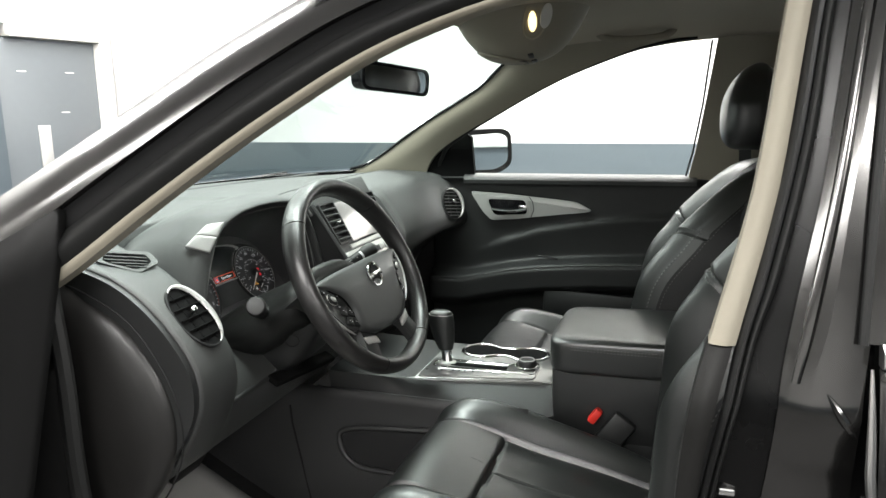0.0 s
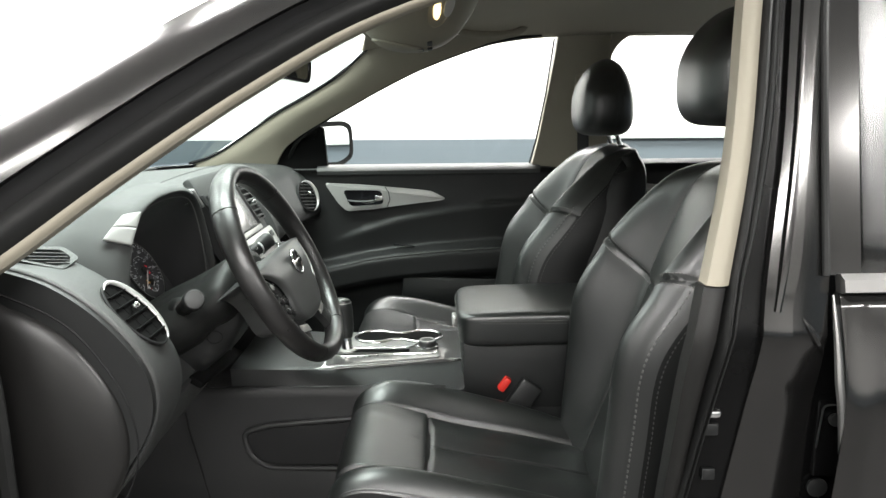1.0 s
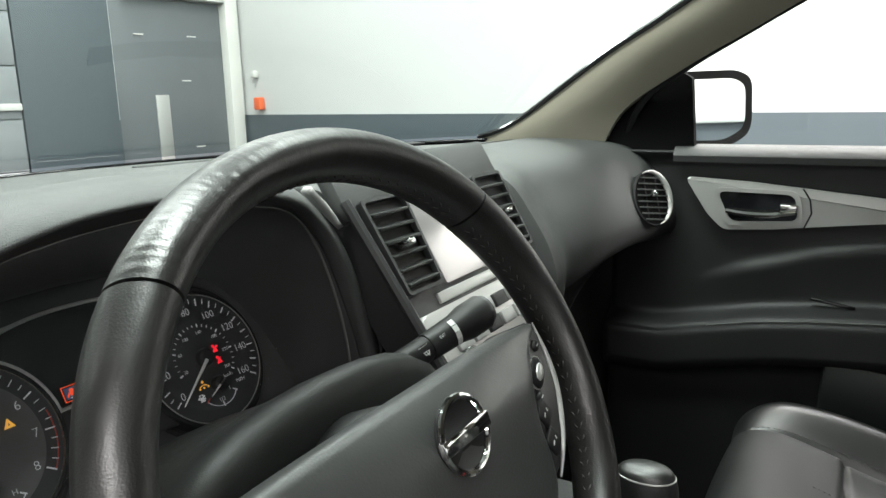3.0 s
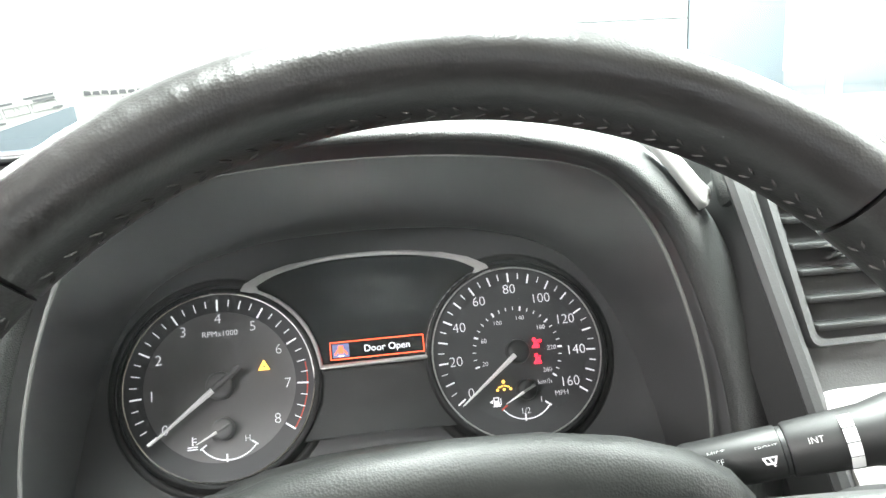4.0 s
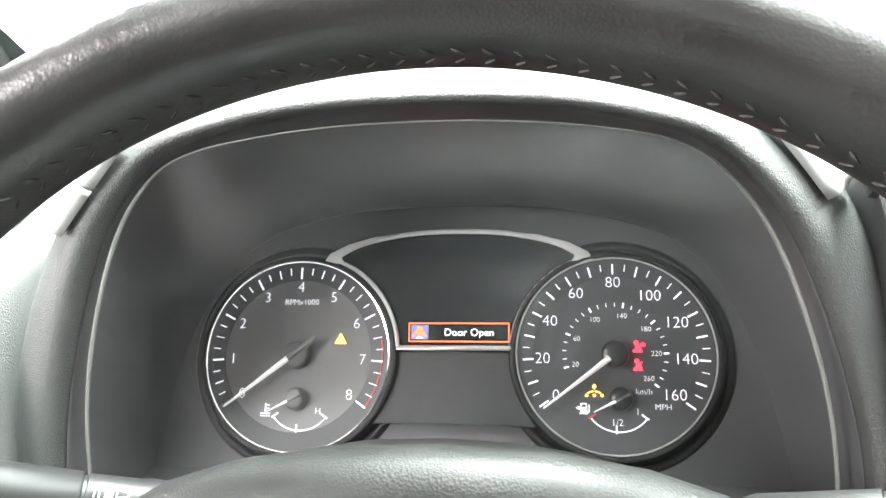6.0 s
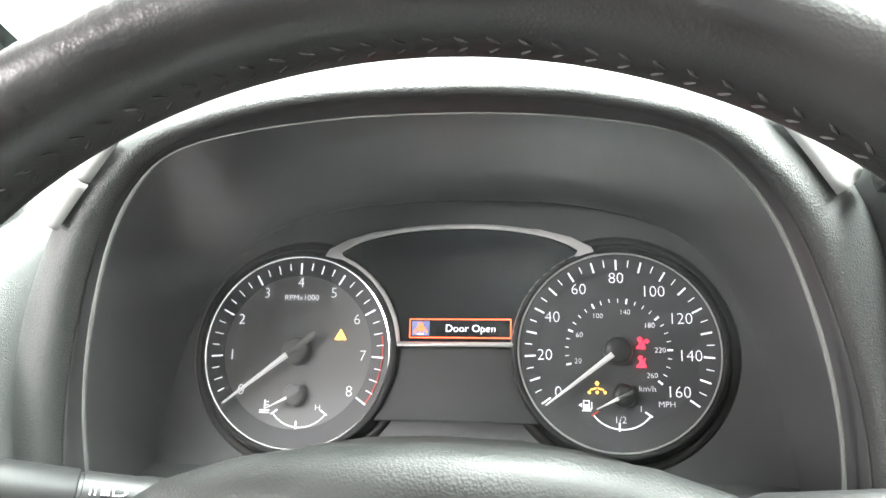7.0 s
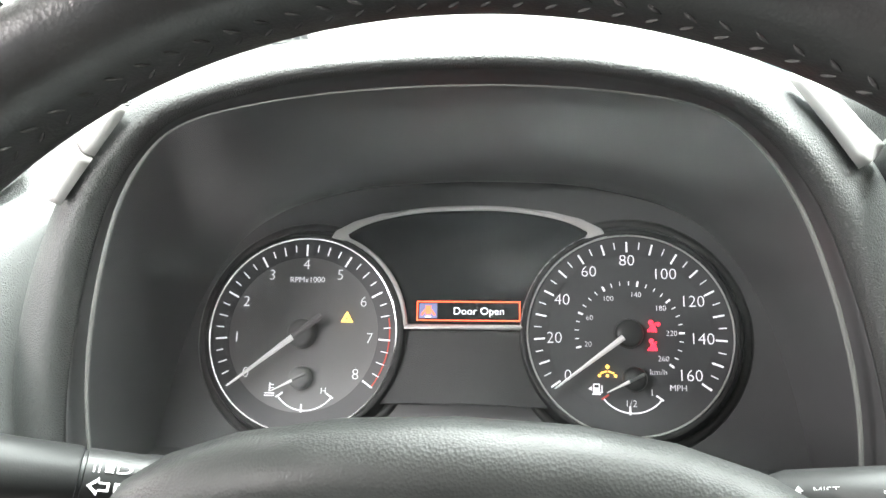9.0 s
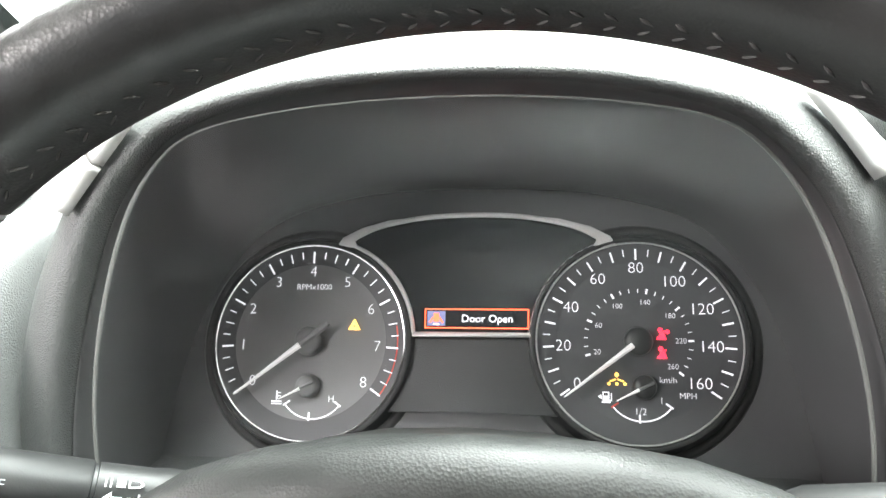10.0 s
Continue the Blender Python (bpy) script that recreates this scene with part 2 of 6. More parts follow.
def grid(f, us, vs, bm=None):
    """A sheet from f(u, v)."""
    bm = bm or bmesh.new()
    V = [[bm.verts.new(f(u, v)) for v in vs] for u in us]
    for a, b in zip(V, V[1:]):
        for i in range(len(vs) - 1):
            bm.faces.new((a[i], a[i + 1], b[i + 1], b[i]))
    return bm


def smoothstep(a, b, x):
    t = max(0.0, min(1.0, (x - a) / (b - a)))
    return t * t * (3 - 2 * t)


def lin(a, b, n):
    return [a + (b - a) * i / (n - 1) for i in range(n)]


def box(sx, sy, sz, m=None, bm=None, bevel=0.0, seg=2, taper=1.0):
    """A box with rounded edges; taper narrows its top."""
    own = bmesh.new()
    bmesh.ops.create_cube(own, size=1)
    for v in own.verts:
        k = taper if v.co.z > 0 else 1
        v.co = Vector((v.co.x * sx * k, v.co.y * sy * k, v.co.z * sz))
    if bevel:
        bmesh.ops.bevel(own, geom=own.edges[:], offset=bevel, segments=seg, profile=0.5, affect="EDGES")
    if m is not None:
        own.transform(m)
    return join(bm, own) if bm is not None else own


def join(bm, other):
    me = bpy.data.meshes.new("tmp")
    other.to_mesh(me)
    other.free()
    bm.from_mesh(me)
    bpy.data.meshes.remove(me)
    return bm


def cyl(r1, r2, h, m=None, n=24, bevel=0.0, bm=None):
    own = bmesh.new()
    bmesh.ops.create_cone(own, segments=n, radius1=r1, radius2=r2, depth=h, cap_ends=True)
    if bevel:
        rim = [e for e in own.edges if len(e.link_faces) == 2 and any(len(f.verts) > 4 for f in e.link_faces)]
        bmesh.ops.bevel(own, geom=rim, offset=bevel, segments=2, profile=0.5, affect="EDGES")
    if m is not None:
        own.transform(m)
    return join(bm, own) if bm is not None else own


def plate(outline, h, m=None, bm=None, bevel=0.0, seg=2):
    """A flat piece from a 2D outline in its xy plane, h thick upwards."""
    own = bmesh.new()
    lo = [own.verts.new((x, y, 0)) for x, y in outline]
    hi = [own.verts.new((x, y, h)) for x, y in outline]
    n = len(outline)
    own.faces.new(lo[::-1])
    top = own.faces.new(hi)
    for i in range(n):
        own.faces.new((lo[i], lo[(i + 1) % n], hi[(i + 1) % n], hi[i]))
    if bevel:
        bmesh.ops.bevel(own, geom=list(top.edges), offset=bevel, segments=seg, profile=0.5, affect="EDGES")
    if m is not None:
        own.transform(m)
    return join(bm, own) if bm is not None else own


def rounded(pts, r, seg=4):
    """A 2D outline with rounded corners."""
    out, n = [], len(pts)
    for i in range(n):
        p, a, b = Vector(pts[i]), Vector(pts[i - 1]), Vector(pts[(i + 1) % n])
        da, db = (a - p), (b - p)
        k = min(r, da.length * 0.45, db.length * 0.45)
        s, e = p + da.normalized() * k, p + db.normalized() * k
        for j in range(seg + 1):
            t = j / seg
            q = s * (1 - t) ** 2 + p * 2 * t * (1 - t) + e * t * t
            out.append((q.x, q.y))
    return out


def ring_plate(outer, inner, h, m=None, bm=None):
    """A flat frame between two outlines of equal count."""
    own = bmesh.new()
    rows = [[own.verts.new((x, y, z)) for x, y in o] for o, z in ((outer, 0), (outer, h), (inner, h), (inner, 0))]
    n = len(outer)
    for a, b in zip(rows, rows[1:] + rows[:1]):
        for i in range(n):
            own.faces.new((a[i], a[(i + 1) % n], b[(i + 1) % n], b[i]))
    if m is not None:
        own.transform(m)
    return join(bm, own) if bm is not None else own


def frame_at(o, right, up):
    """A pose with x along right, y along up and z towards the viewer."""
    r = Vector(right).normalized()
    u = Vector(up)
    u = (u - r * u.dot(r)).normalized()
    n = r.cross(u)
    return Matrix((( r.x, u.x, n.x, o[0]), (r.y, u.y, n.y, o[1]), (r.z, u.z, n.z, o[2]), (0, 0, 0, 1)))


def letters(s, size, m, bm=None, thin=True):
    """Flat letters of the built-in font, centred on the pose m."""
    cu = bpy.data.curves.new("letters", "FONT")
    cu.body, cu.size, cu.align_x, cu.align_y, cu.extrude = s, size, "CENTER", "CENTER", 0.00015
    cu.resolution_u = 3
    cu.offset = -0.019 * size if thin else 0.0
    ob = bpy.data.objects.new("letters", cu)
    scene.collection.objects.link(ob)
    bpy.context.view_layer.update()
    me = bpy.data.meshes.new_from_object(ob.evaluated_get(bpy.context.evaluated_depsgraph_get()))
    bpy.data.objects.remove(ob)
    bpy.data.curves.remove(cu)
    own = bmesh.new()
    own.from_mesh(me)
    bpy.data.meshes.remove(me)
    own.transform(m)
    return join(bm, own) if bm is not None else own


def superblob(sx, sy, sz, p=3.0, nu=24, nv=16, m=None):
    """A cushion-like rounded block."""
    def f(u, v):
        c = lambda a: math.copysign(abs(math.cos(a)) ** (2 / p), math.cos(a))
        s = lambda a: math.copysign(abs(math.sin(a)) ** (2 / p), math.sin(a))
        return Vector((sx * c(v) * c(u), sy * c(v) * s(u), sz * s(v)))
    rings = [[f(2 * math.pi * i / nu, v) for i in range(nu)] for v in lin(-math.pi / 2 * 0.97, math.pi / 2 * 0.97, nv)]
    bm = loft(rings)
    if m is not None:
        bm.transform(m)
    return bm

# ---- the room ----
ROOM = Matrix.Rotation(radians(-6.9), 4, "Z")
XR, XL, YF, YB, ZC, BAND = 2.79, -5.6, 4.6, -6.2, 3.3, 1.17


def wall(name, m, length, gaps=(), upper=None, band=BAND):
    """A wall in the plane of m (x along it, z up, y outwards), white above the slate-grey band; gaps: (start, end, top) openings."""
    w = thing(name, "white painted wall with a slate-grey lower band", "wall", kind="structure")
    spans, x = [], 0.0
    for a, b, top in gaps:
        spans.append((x, a, 0, ZC))
        spans.append((a, b, top, ZC))
        x = b
    spans.append((x, length, 0, ZC))
    up, low = bmesh.new(), bmesh.new()
    for a, b, z0, z1 in spans:
        if z0 < band:
            box(b - a, 0.12, band - z0, Matrix.Translation(((a + b) / 2, 0.06, (z0 + band) / 2)), low)
            z0 = band
        box(b - a, 0.12, z1 - z0, Matrix.Translation(((a + b) / 2, 0.064, (z0 + z1) / 2)), up)
    up.transform(m)
    low.transform(m)
    part("upper_wall", up, upper or WHITE_WALL, w, "painted upper wall", smooth=0)
    part("lower_wall", low, GREY_BAND, w, "slate-grey painted lower wall", smooth=0)
    return w


wall("wall_east", ROOM @ Matrix.Translation((XR, YF + 0.12, 0)) @ Matrix.Rotation(radians(-90), 4, "Z"), YF - YB + 0.24)
wall("wall_north", ROOM @ Matrix.Translation((XL, YF, 0)), XR - XL, gaps=((1.65, 2.65, 2.05), (7.4, 8.36, 2.05)))
# Unseen wall, added with a low band to brighten reflections in the car.
wall("unseen_wall_west", ROOM @ Matrix.Translation((XL, YB - 0.12, 0)) @ Matrix.Rotation(radians(90), 4, "Z"), YF - YB + 0.24, upper=WHITE_WALL, band=0.70)
# Unseen wall, added slate all the way up to cut the fill light.
wall("unseen_wall_south", ROOM @ Matrix.Translation((XR, YB, 0)) @ Matrix.Rotation(radians(180), 4, "Z"), XR - XL, upper=GREY_BAND)
b = box(XR - XL + 0.4, YF - YB + 0.4, 0.1, ROOM @ Matrix.Translation(((XR + XL) / 2, (YF + YB) / 2, -0.05)))
tagged(part("floor", b, CONCRETE, smooth=0), "smooth grey concrete floor of the workshop", "floor", kind="structure")
b = box(XR - XL + 0.4, YF - YB + 0.4, 0.1, ROOM @ Matrix.Translation(((XR + XL) / 2, (YF + YB) / 2, ZC + 0.05)))
tagged(part("ceiling", b, CEILING_PAINT, smooth=0), "white ceiling over the car bay", "ceiling", kind="structure")


def wall_door(name, x0, x1, h, one_jamb=0):
    """A grey steel door in a pale frame, set in the north wall."""
    d = thing(name, "closed grey steel door in a pale painted frame", "door", kind="structure")
    y = YF
    f = bmesh.new()
    for a in (x0 + 0.05, x1 - 0.05)[one_jamb:]:
        box(0.10, 0.16, h, ROOM @ Matrix.Translation((a, y + 0.05, h / 2)), f, 0.004)
    box(x1 - x0 - 0.2, 0.16, 0.09, ROOM @ Matrix.Translation(((x0 + x1) / 2, y + 0.05, h - 0.045)), f, 0.004)
    part("door_frame", f, FRAME_PAINT, d, "pale painted frame")
    part("door_leaf", box(x1 - x0 - 0.205 + 0.1 * one_jamb, 0.05, h - 0.1, ROOM @ Matrix.Translation(((x0 + x1) / 2 - 0.05 * one_jamb, y + 0.07, (h - 0.1) / 2 + 0.003)), None, 0.003), DOOR_PAINT, d)
    part("push_plate", box(0.10, 0.012, 0.55, ROOM @ Matrix.Translation((x1 - 0.62, y + 0.04, 1.05)), None, 0.003), SILVER, d, "brushed metal push plate")
    for i, (dx, z) in enumerate(((0.35, 1.72), (0.42, 1.42), (0.35, 0.96), (0.75, 1.72))):
        part("hinge_strip", box(0.07, 0.01, 0.008, ROOM @ Matrix.Translation((x1 - dx, y + 0.042, z))), FRAME_PAINT, d, "thin pale metal strip")
    return d


wall_door("door_1", XL + 7.4, XL + 8.36, 2.05, 1)
wall_door("door_2", XL + 1.65, XL + 2.65, 2.05)
cover = thing("slate_panel", "tall slate-grey wall panel beside the steel door", "wall panel", kind="structure")
part("panel", box(0.58, 0.03, 2.7, ROOM @ Matrix.Translation((1.49, YF - 0.016, 1.35)), None, 0.004), GREY_BAND, cover)
shutter = thing("shutter", "pale grey shutter with a bright cross rail", "shutter", kind="structure")
SHUTTER = material("pale_grey_shutter_paint", (0.22, 0.235, 0.245), 0.5, var=0.08)
for k in range(9):
    part("slat", box(0.66, 0.03, 0.295, ROOM @ Matrix.Translation((0.86, YF - 0.017, 0.15 + 0.3 * k)), None, 0.006), SHUTTER, shutter)
part("cross_rail", box(0.66, 0.02, 0.04, ROOM @ Matrix.Translation((0.86, YF - 0.043, 1.27)), None, 0.005), FRAME_PAINT, shutter, "bright cross rail")
call = thing("call_box", "small orange box on the white wall beside the door", "call box")
part("box_body", box(0.05, 0.07, 0.09, ROOM @ Matrix.Translation((XR - 0.026, YF - 0.20, 1.25)), None, 0.008), ORANGE, call)
part("cap", box(0.04, 0.05, 0.05, ROOM @ Matrix.Translation((XR - 0.021, YF - 0.16, 1.46)), None, 0.01), FRAME_PAINT, call, "pale grey cap")
rail = box(0.03, 5.2, 0.056, ROOM @ Matrix.Translation((XR - 0.016, -3.15, 1.199)), None, 0.004)
tagged(part("wall_rail", rail, material("pale_green_rail_paint", (0.42, 0.47, 0.45), 0.5), None), "pale green painted rail along the wall", "wall rail", kind="structure")

for lx in (-3.6, -0.3, 1.7):
    for ly in (-3.6, 0.2, 3.2):
        p = ROOM @ Vector((lx, ly, ZC - 0.03))
        panel_lamp(p.x, p.y, p.z, 0.5, 2.6, (92 if lx < -3 else (165 if lx < 0 else 150)) * (0.55 if ly > 3 else 1))

# ---- the car's shell ----
XM = -0.045  # middle of the car


def side_x(z, left=True):
    """How far out the upper body stands at height z."""
    x = -0.874 + 0.30 * (z - 1.136)
    return x if left else 2 * XM - x


car = thing("suv_body", "dark metallic SUV body with an open driver's door frame", "car")


def pillar_strip(name, path, f0, f1, d0, d1, bulge, mat, label="", left=True, thick=0.03):
    """One lengthwise strip of the pillar and roof rail. path: rows (y, z, dy, dz) of the outer edge and the way across to the inner edge;
    f0..f1: its share of the way across; d0, d1: how deep both its edges lie inside the skin; bulge: how far its middle stands out."""
    rings = []
    for y, z, dy, dz in smooth_path(path, 6):
        ring = []
        for k in range(9):
            t = k / 8
            f = f0 + (f1 - f0) * t
            yy, zz = y + dy * f, z + dz * f
            dep = d0 + (d1 - d0) * t - bulge * math.sin(math.pi * t)
            ring.append((yy, zz, dep))
        pts = [Vector((side_x(zz, left) + (dep if left else -dep), yy, zz)) for yy, zz, dep in ring]
        pts += [Vector((side_x(zz, left) + ((dep + thick) if left else -(dep + thick)), yy, zz)) for yy, zz, dep in ring[::-1]]
        rings.append(pts)
    return part(name, loft(rings), mat, car, label)


APILLAR = [(1.30, 1.02, -.11, -.16), (.95, 1.18, -.10, -.15), (.74, 1.292, -.095, -.15), (.55, 1.400, -.085, -.13), (.353, 1.511, -.075, -.118),
           (.15, 1.60, -.05, -.112), (-.10, 1.655, -.02, -.105), (-.45, 1.685, 0, -.10), (-.9, 1.69, 0, -.10), (-1.6, 1.67, 0, -.10)]
pillar_strip("roof_rail", APILLAR, 0.0, 0.50, 0.035, 0.0, 0.010, PAINT, "dark metallic painted pillar and roof rail")
pillar_strip("seal_channel", APILLAR, 0.505, 0.66, 0.016, 0.030, 0.0, MATT_BLACK, "dark door seal channel")
pillar_strip("door_seal", APILLAR, 0.67, 0.93, 0.022, 0.028, 0.014, RUBBER, "black rubber door seal")
pillar_strip("pillar_edge_trim", APILLAR, 0.935, 1.02, 0.024, 0.034, 0.003, BEIGE, "beige pillar trim edge")

# windshield, roof and headliner
HDR = [(-0.63, 0.30, 1.545), (-0.40, 0.235, 1.572), (XM, 0.205, 1.585), (0.31, 0.235, 1.572), (0.565, 0.262, 1.548), (0.635, 0.275, 1.505)]
BASE = [(-0.80, 0.86, 1.19), (-0.55, 1.13, 1.182), (XM, 1.30, 1.178), (0.46, 1.16, 1.182), (0.735, 0.86, 1.19), (0.80, 0.79, 1.18)]
hdr, bas = smooth_path(HDR, 6), smooth_path(BASE, 6)


def shield(u, v):
    i = int(round(u))
    a, b = hdr[i], bas[i]
    p = a + (b - a) * v
    bow = math.sin(math.pi * v) * 0.025
    return Vector((p[0], p[1] + bow * 0.5, p[2] + bow))


part("windshield", grid(shield, range(len(hdr)), lin(0, 1, 12)), WINDSHIELD, car, "clear green-tinted windshield")


def frit(u, v):
    i = int(round(u))
    a, b = hdr[i], bas[i]
    p = a + (b - a) * (0.985 + 0.03 * v)
    return Vector((p[0], p[1], p[2] - 0.012))


part("windshield_border", grid(frit, range(len(hdr)), lin(0, 1, 3)), GLOSS, car, "black windshield border", solid=0.004)

for pts in (((0.735, 0.88, 1.186), (.712, .775, 1.222), (.658, .572, 1.344), (.630, .455, 1.405), (.602, .345, 1.468), (.568, .250, 1.545), (.54, .225, 1.565)),
            ((-0.80, 0.86, 1.19), (-.76, .66, 1.31), (-.70, .45, 1.44), (-.64, .30, 1.545))):
    part("windshield_border", tube(smooth_path(pts, 6), 0.006, 6), GLOSS, car, "black windshield border")


def liner(x, y):
    """The headliner's underside."""
    k = (x - XM) / 0.66
    y0 = 0.205 + 0.065 * k * k
    back = max(0.0, y0 - y)
    rise = 0.06 * (1 - math.exp(-back / 0.16))
    return Vector((x, min(y, y0), 1.580 + rise - 0.045 * abs(k) ** 4 - 0.012 * (1 - math.exp(-back / 0.05))))


part("headliner", grid(liner, lin(-0.70, 0.60, 25), [0.28, 0.25, 0.22, 0.19, 0.16, 0.12, 0.06, 0, -0.1, -0.2, -0.35, -0.5, -0.8, -1.1, -1.5, -1.8]), HEADLINER, car, "beige cloth headliner", solid=0.012)
part("roof_skin", grid(lambda x, y: Vector((x, y, 1.72 - 0.04 * abs((x - XM) / 0.7) ** 3 - 0.35 * max(0, y - 0.05) ** 1.6)), lin(-0.74, 0.65, 13), [0.30, 0.2, 0.1, 0.0, -0.4, -1.0, -1.6, -1.9]), PAINT, car, "dark metallic roof", solid=0.01)

# near-side B pillar, sill and rear door
def bp(y, z, d):
    """A point d inside the near side's skin, which stands upright below the belt."""
    return Vector((side_x(max(z, 1.07)) + 0.16 * max(0.0, 1.07 - z) + d, y, z))


def upright(name, rows, mat, label="", thick=0.03):
    """rows: z, y front, y back, depth front, depth back."""
    rings = []
    for z, y0, y1, d0, d1 in smooth_path(rows, 5):
        n = 5
        front = [bp(y0 + (y1 - y0) * k / (n - 1), z, d0 + (d1 - d0) * k / (n - 1) - 0.006 * math.sin(math.pi * k / (n - 1))) for k in range(n)]
        back = [bp(y0 + (y1 - y0) * k / (n - 1), z, max(d0, d1) + thick) for k in range(n)][::-1]
        rings.append(front + back)
    return part(name, loft(rings), mat, car, label)


upright("pillar_trim", [(1.60, -.402, -.427, .010, .008), (1.504, -.386, -.411, .010, .008), (1.306, -.359, -.384, .010, .008), (1.157, -.323, -.350, .010, .008), (1.137, -.317, -.345, .010, .008)], BEIGE, "beige B-pillar trim")
PILLAR_GREY = material("brown_grey_trim_plastic", (0.010, 0.0097, 0.0092), 0.5, grain=0.3, grain_scale=800, var=0.12, spec=0.35)
upright("lower_pillar_trim", [(1.134, -0.316, -0.342, 0.016, 0.01), (1.035, -0.296, -0.322, 0.016, 0.01), (0.834, -0.283, -0.303, 0.016, 0.01), (0.531, -0.264, -0.286, 0.016, 0.01), (0.175, -0.19, -0.216, 0.016, 0.01)], PILLAR_GREY, "charcoal lower pillar trim")
upright("pillar_seal", [(1.62, -0.43, -0.441, 0.006, 0.002), (1.504, -0.412, -0.423, 0.006, 0.002), (1.356, -0.393, -0.404, 0.006, 0.002), (1.213, -0.365, -0.375, 0.006, 0.002), (1.112, -0.343, -0.35, 0.006, 0.002), (0.844, -0.303, -0.308, 0.006, 0.002), (0.175, -0.217, -0.225, 0.006, 0.002)], RUBBER, "black rubber door seal")
upright("pillar_seal", [(1.62, -0.443, -0.452, 0.004, 0.01), (1.504, -0.425, -0.435, 0.004, 0.01), (1.356, -0.406, -0.418, 0.004, 0.01), (1.213, -0.377, -0.388, 0.004, 0.01), (1.112, -0.352, -0.359, 0.004, 0.01), (0.844, -0.31, -0.316, 0.004, 0.01), (0.175, -0.228, -0.234, 0.004, 0.01)], RUBBER, "black rubber door seal")
# the jamb's shade is put into its paint colour
upright("door_jamb", [(1.64, -0.45, -0.535, 0.034, 0.034), (1.504, -0.436, -0.52, 0.034, 0.034), (1.3, -0.405, -0.502, 0.034, 0.034), (1.1, -0.35, -0.486, 0.036, 0.03), (0.852, -0.316, -0.537, 0.04, 0.026), (0.175, -0.236, -0.639, 0.04, 0.026)], JAMB, "door jamb, paint blackened for its shade")


def pillar_face(name, rows, label):
    """One flat painted face of the pillar between two upright edges. rows: z, y and depth of both edges."""
    rings = []
    for z, ya, da, yb, db in smooth_path(rows, 5):
        front = [bp(ya + (yb - ya) * k / 4, z, da + (db - da) * k / 4 - 0.0012 * math.sin(math.pi * k / 4)) for k in range(5)]
        rings.append(front + [bp(yb, z, max(da, db) + 0.012), bp(ya, z, max(da, db) + 0.012)])
    part(name, loft(rings), PAINT, car, label)


pillar_face("pillar_frame", [(1.64, -.470, .012, -.503, -.003), (1.503, -.452, .012, -.483, -.003), (1.319, -.430, .012, -.457, -.003), (1.177, -.404, .012, -.438, -.003), (1.105, -.393, .014, -.422, -.002), (1.02, -.388, .020, -.424, .006), (0.92, -.380, .026, -.430, .016), (0.45, -.335, .026, -.430, .016)], "glossy black B pillar")
pillar_face("pillar_frame", [(1.64, -.503, -.003, -.526, .008), (1.503, -.483, -.003, -.508, .008), (1.319, -.457, -.003, -.493, .008), (1.177, -.438, -.003, -.479, .006), (1.105, -.422, -.002, -.472, .008), (1.02, -.424, .006, -.470, .014), (0.92, -.430, .016, -.474, .022), (0.45, -.430, .016, -.500, .022)], "glossy black B pillar")
pillar_face("pillar_rib", [(1.64, -.480, -.004, -.488, -.006), (1.503, -.461, -.004, -.469, -.006), (1.319, -.438, -.004, -.446, -.006), (1.177, -.414, -.004, -.422, -.006), (1.105, -.402, .002, -.409, .002)], "raised painted pillar rib")
for y, z, mat in ((-.346, .950, CHROME), (-.345, .926, PLASTIC), (-.349, .853, PLASTIC), (-.352, .78, PLASTIC)):
    part("jamb_clip", box(0.010, 0.020, 0.010 if mat is CHROME else 0.018, Matrix.Translation(bp(y, z, 0.034)), None, 0.003), mat, car, "small jamb clip")
# the plate shares the jamb's shade-black paint
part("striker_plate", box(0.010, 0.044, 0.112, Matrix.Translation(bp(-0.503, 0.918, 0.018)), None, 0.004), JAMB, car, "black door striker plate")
rim = [bp(-0.503 + a, 0.918 + b, 0.0125) for a, b in rounded([(-0.019, -0.053), (0.019, -0.053), (0.019, 0.053), (-0.019, 0.053)], 0.008, 3)]
part("striker_rim", tube(rim, 0.0014, 6, loop=True), PLASTIC, car, "raised striker plate rim")
for dz in (-0.030, 0.030):
    m = Matrix.Translation(bp(-0.503, 0.918 + dz, 0.013)) @ pose(0, 0, 0, 0, 90, 0)
    part("striker_bolt", cyl(0.009, 0.008, 0.008, m, 16, 0.001), PLASTIC, car, "black bolt head")
part("pillar_plug", cyl(0.015, 0.013, 0.008, Matrix.Translation(bp(-0.500, 0.836, 0.020)) @ pose(0, 0, 0, 0, 90, 0), 20, 0.002), PLASTIC, car, "round black plug")
# Crescent added proud of the pillar to bring out the fold's highlight.
part("pillar_fold", tube([bp(-.436 - 0.032 * k / 8, 1.098 - 0.050 * k / 8, 0.0005 + 0.008 * k / 8) for k in range(9)], [0.0008 + 0.0045 * math.sin(math.pi * k / 8) for k in range(9)], 8), PAINT, car, "raised crescent for the highlight on the pillar fold")

rear = thing("rear_door", "dark metallic rear door with a dark tinted window", "car door")


def skin(y, z):
    """The rear door's outer skin."""
    x = side_x(z) + 0.42 * 0.5 * ((0.985 - z) + math.sqrt((0.985 - z) ** 2 + 0.0004))
    return Vector((x - 0.004 * math.sin(max(0.0, min(1.0, (1.13 - z) / 0.14)) * math.pi), y, z))


zs = lin(0.42, 1.128, 40)
part("door_skin", grid(lambda z, y: skin(y, z), zs, lin(-0.484, -1.40, 24)), PAINT, rear, "glossy dark metallic door skin", solid=0.004)
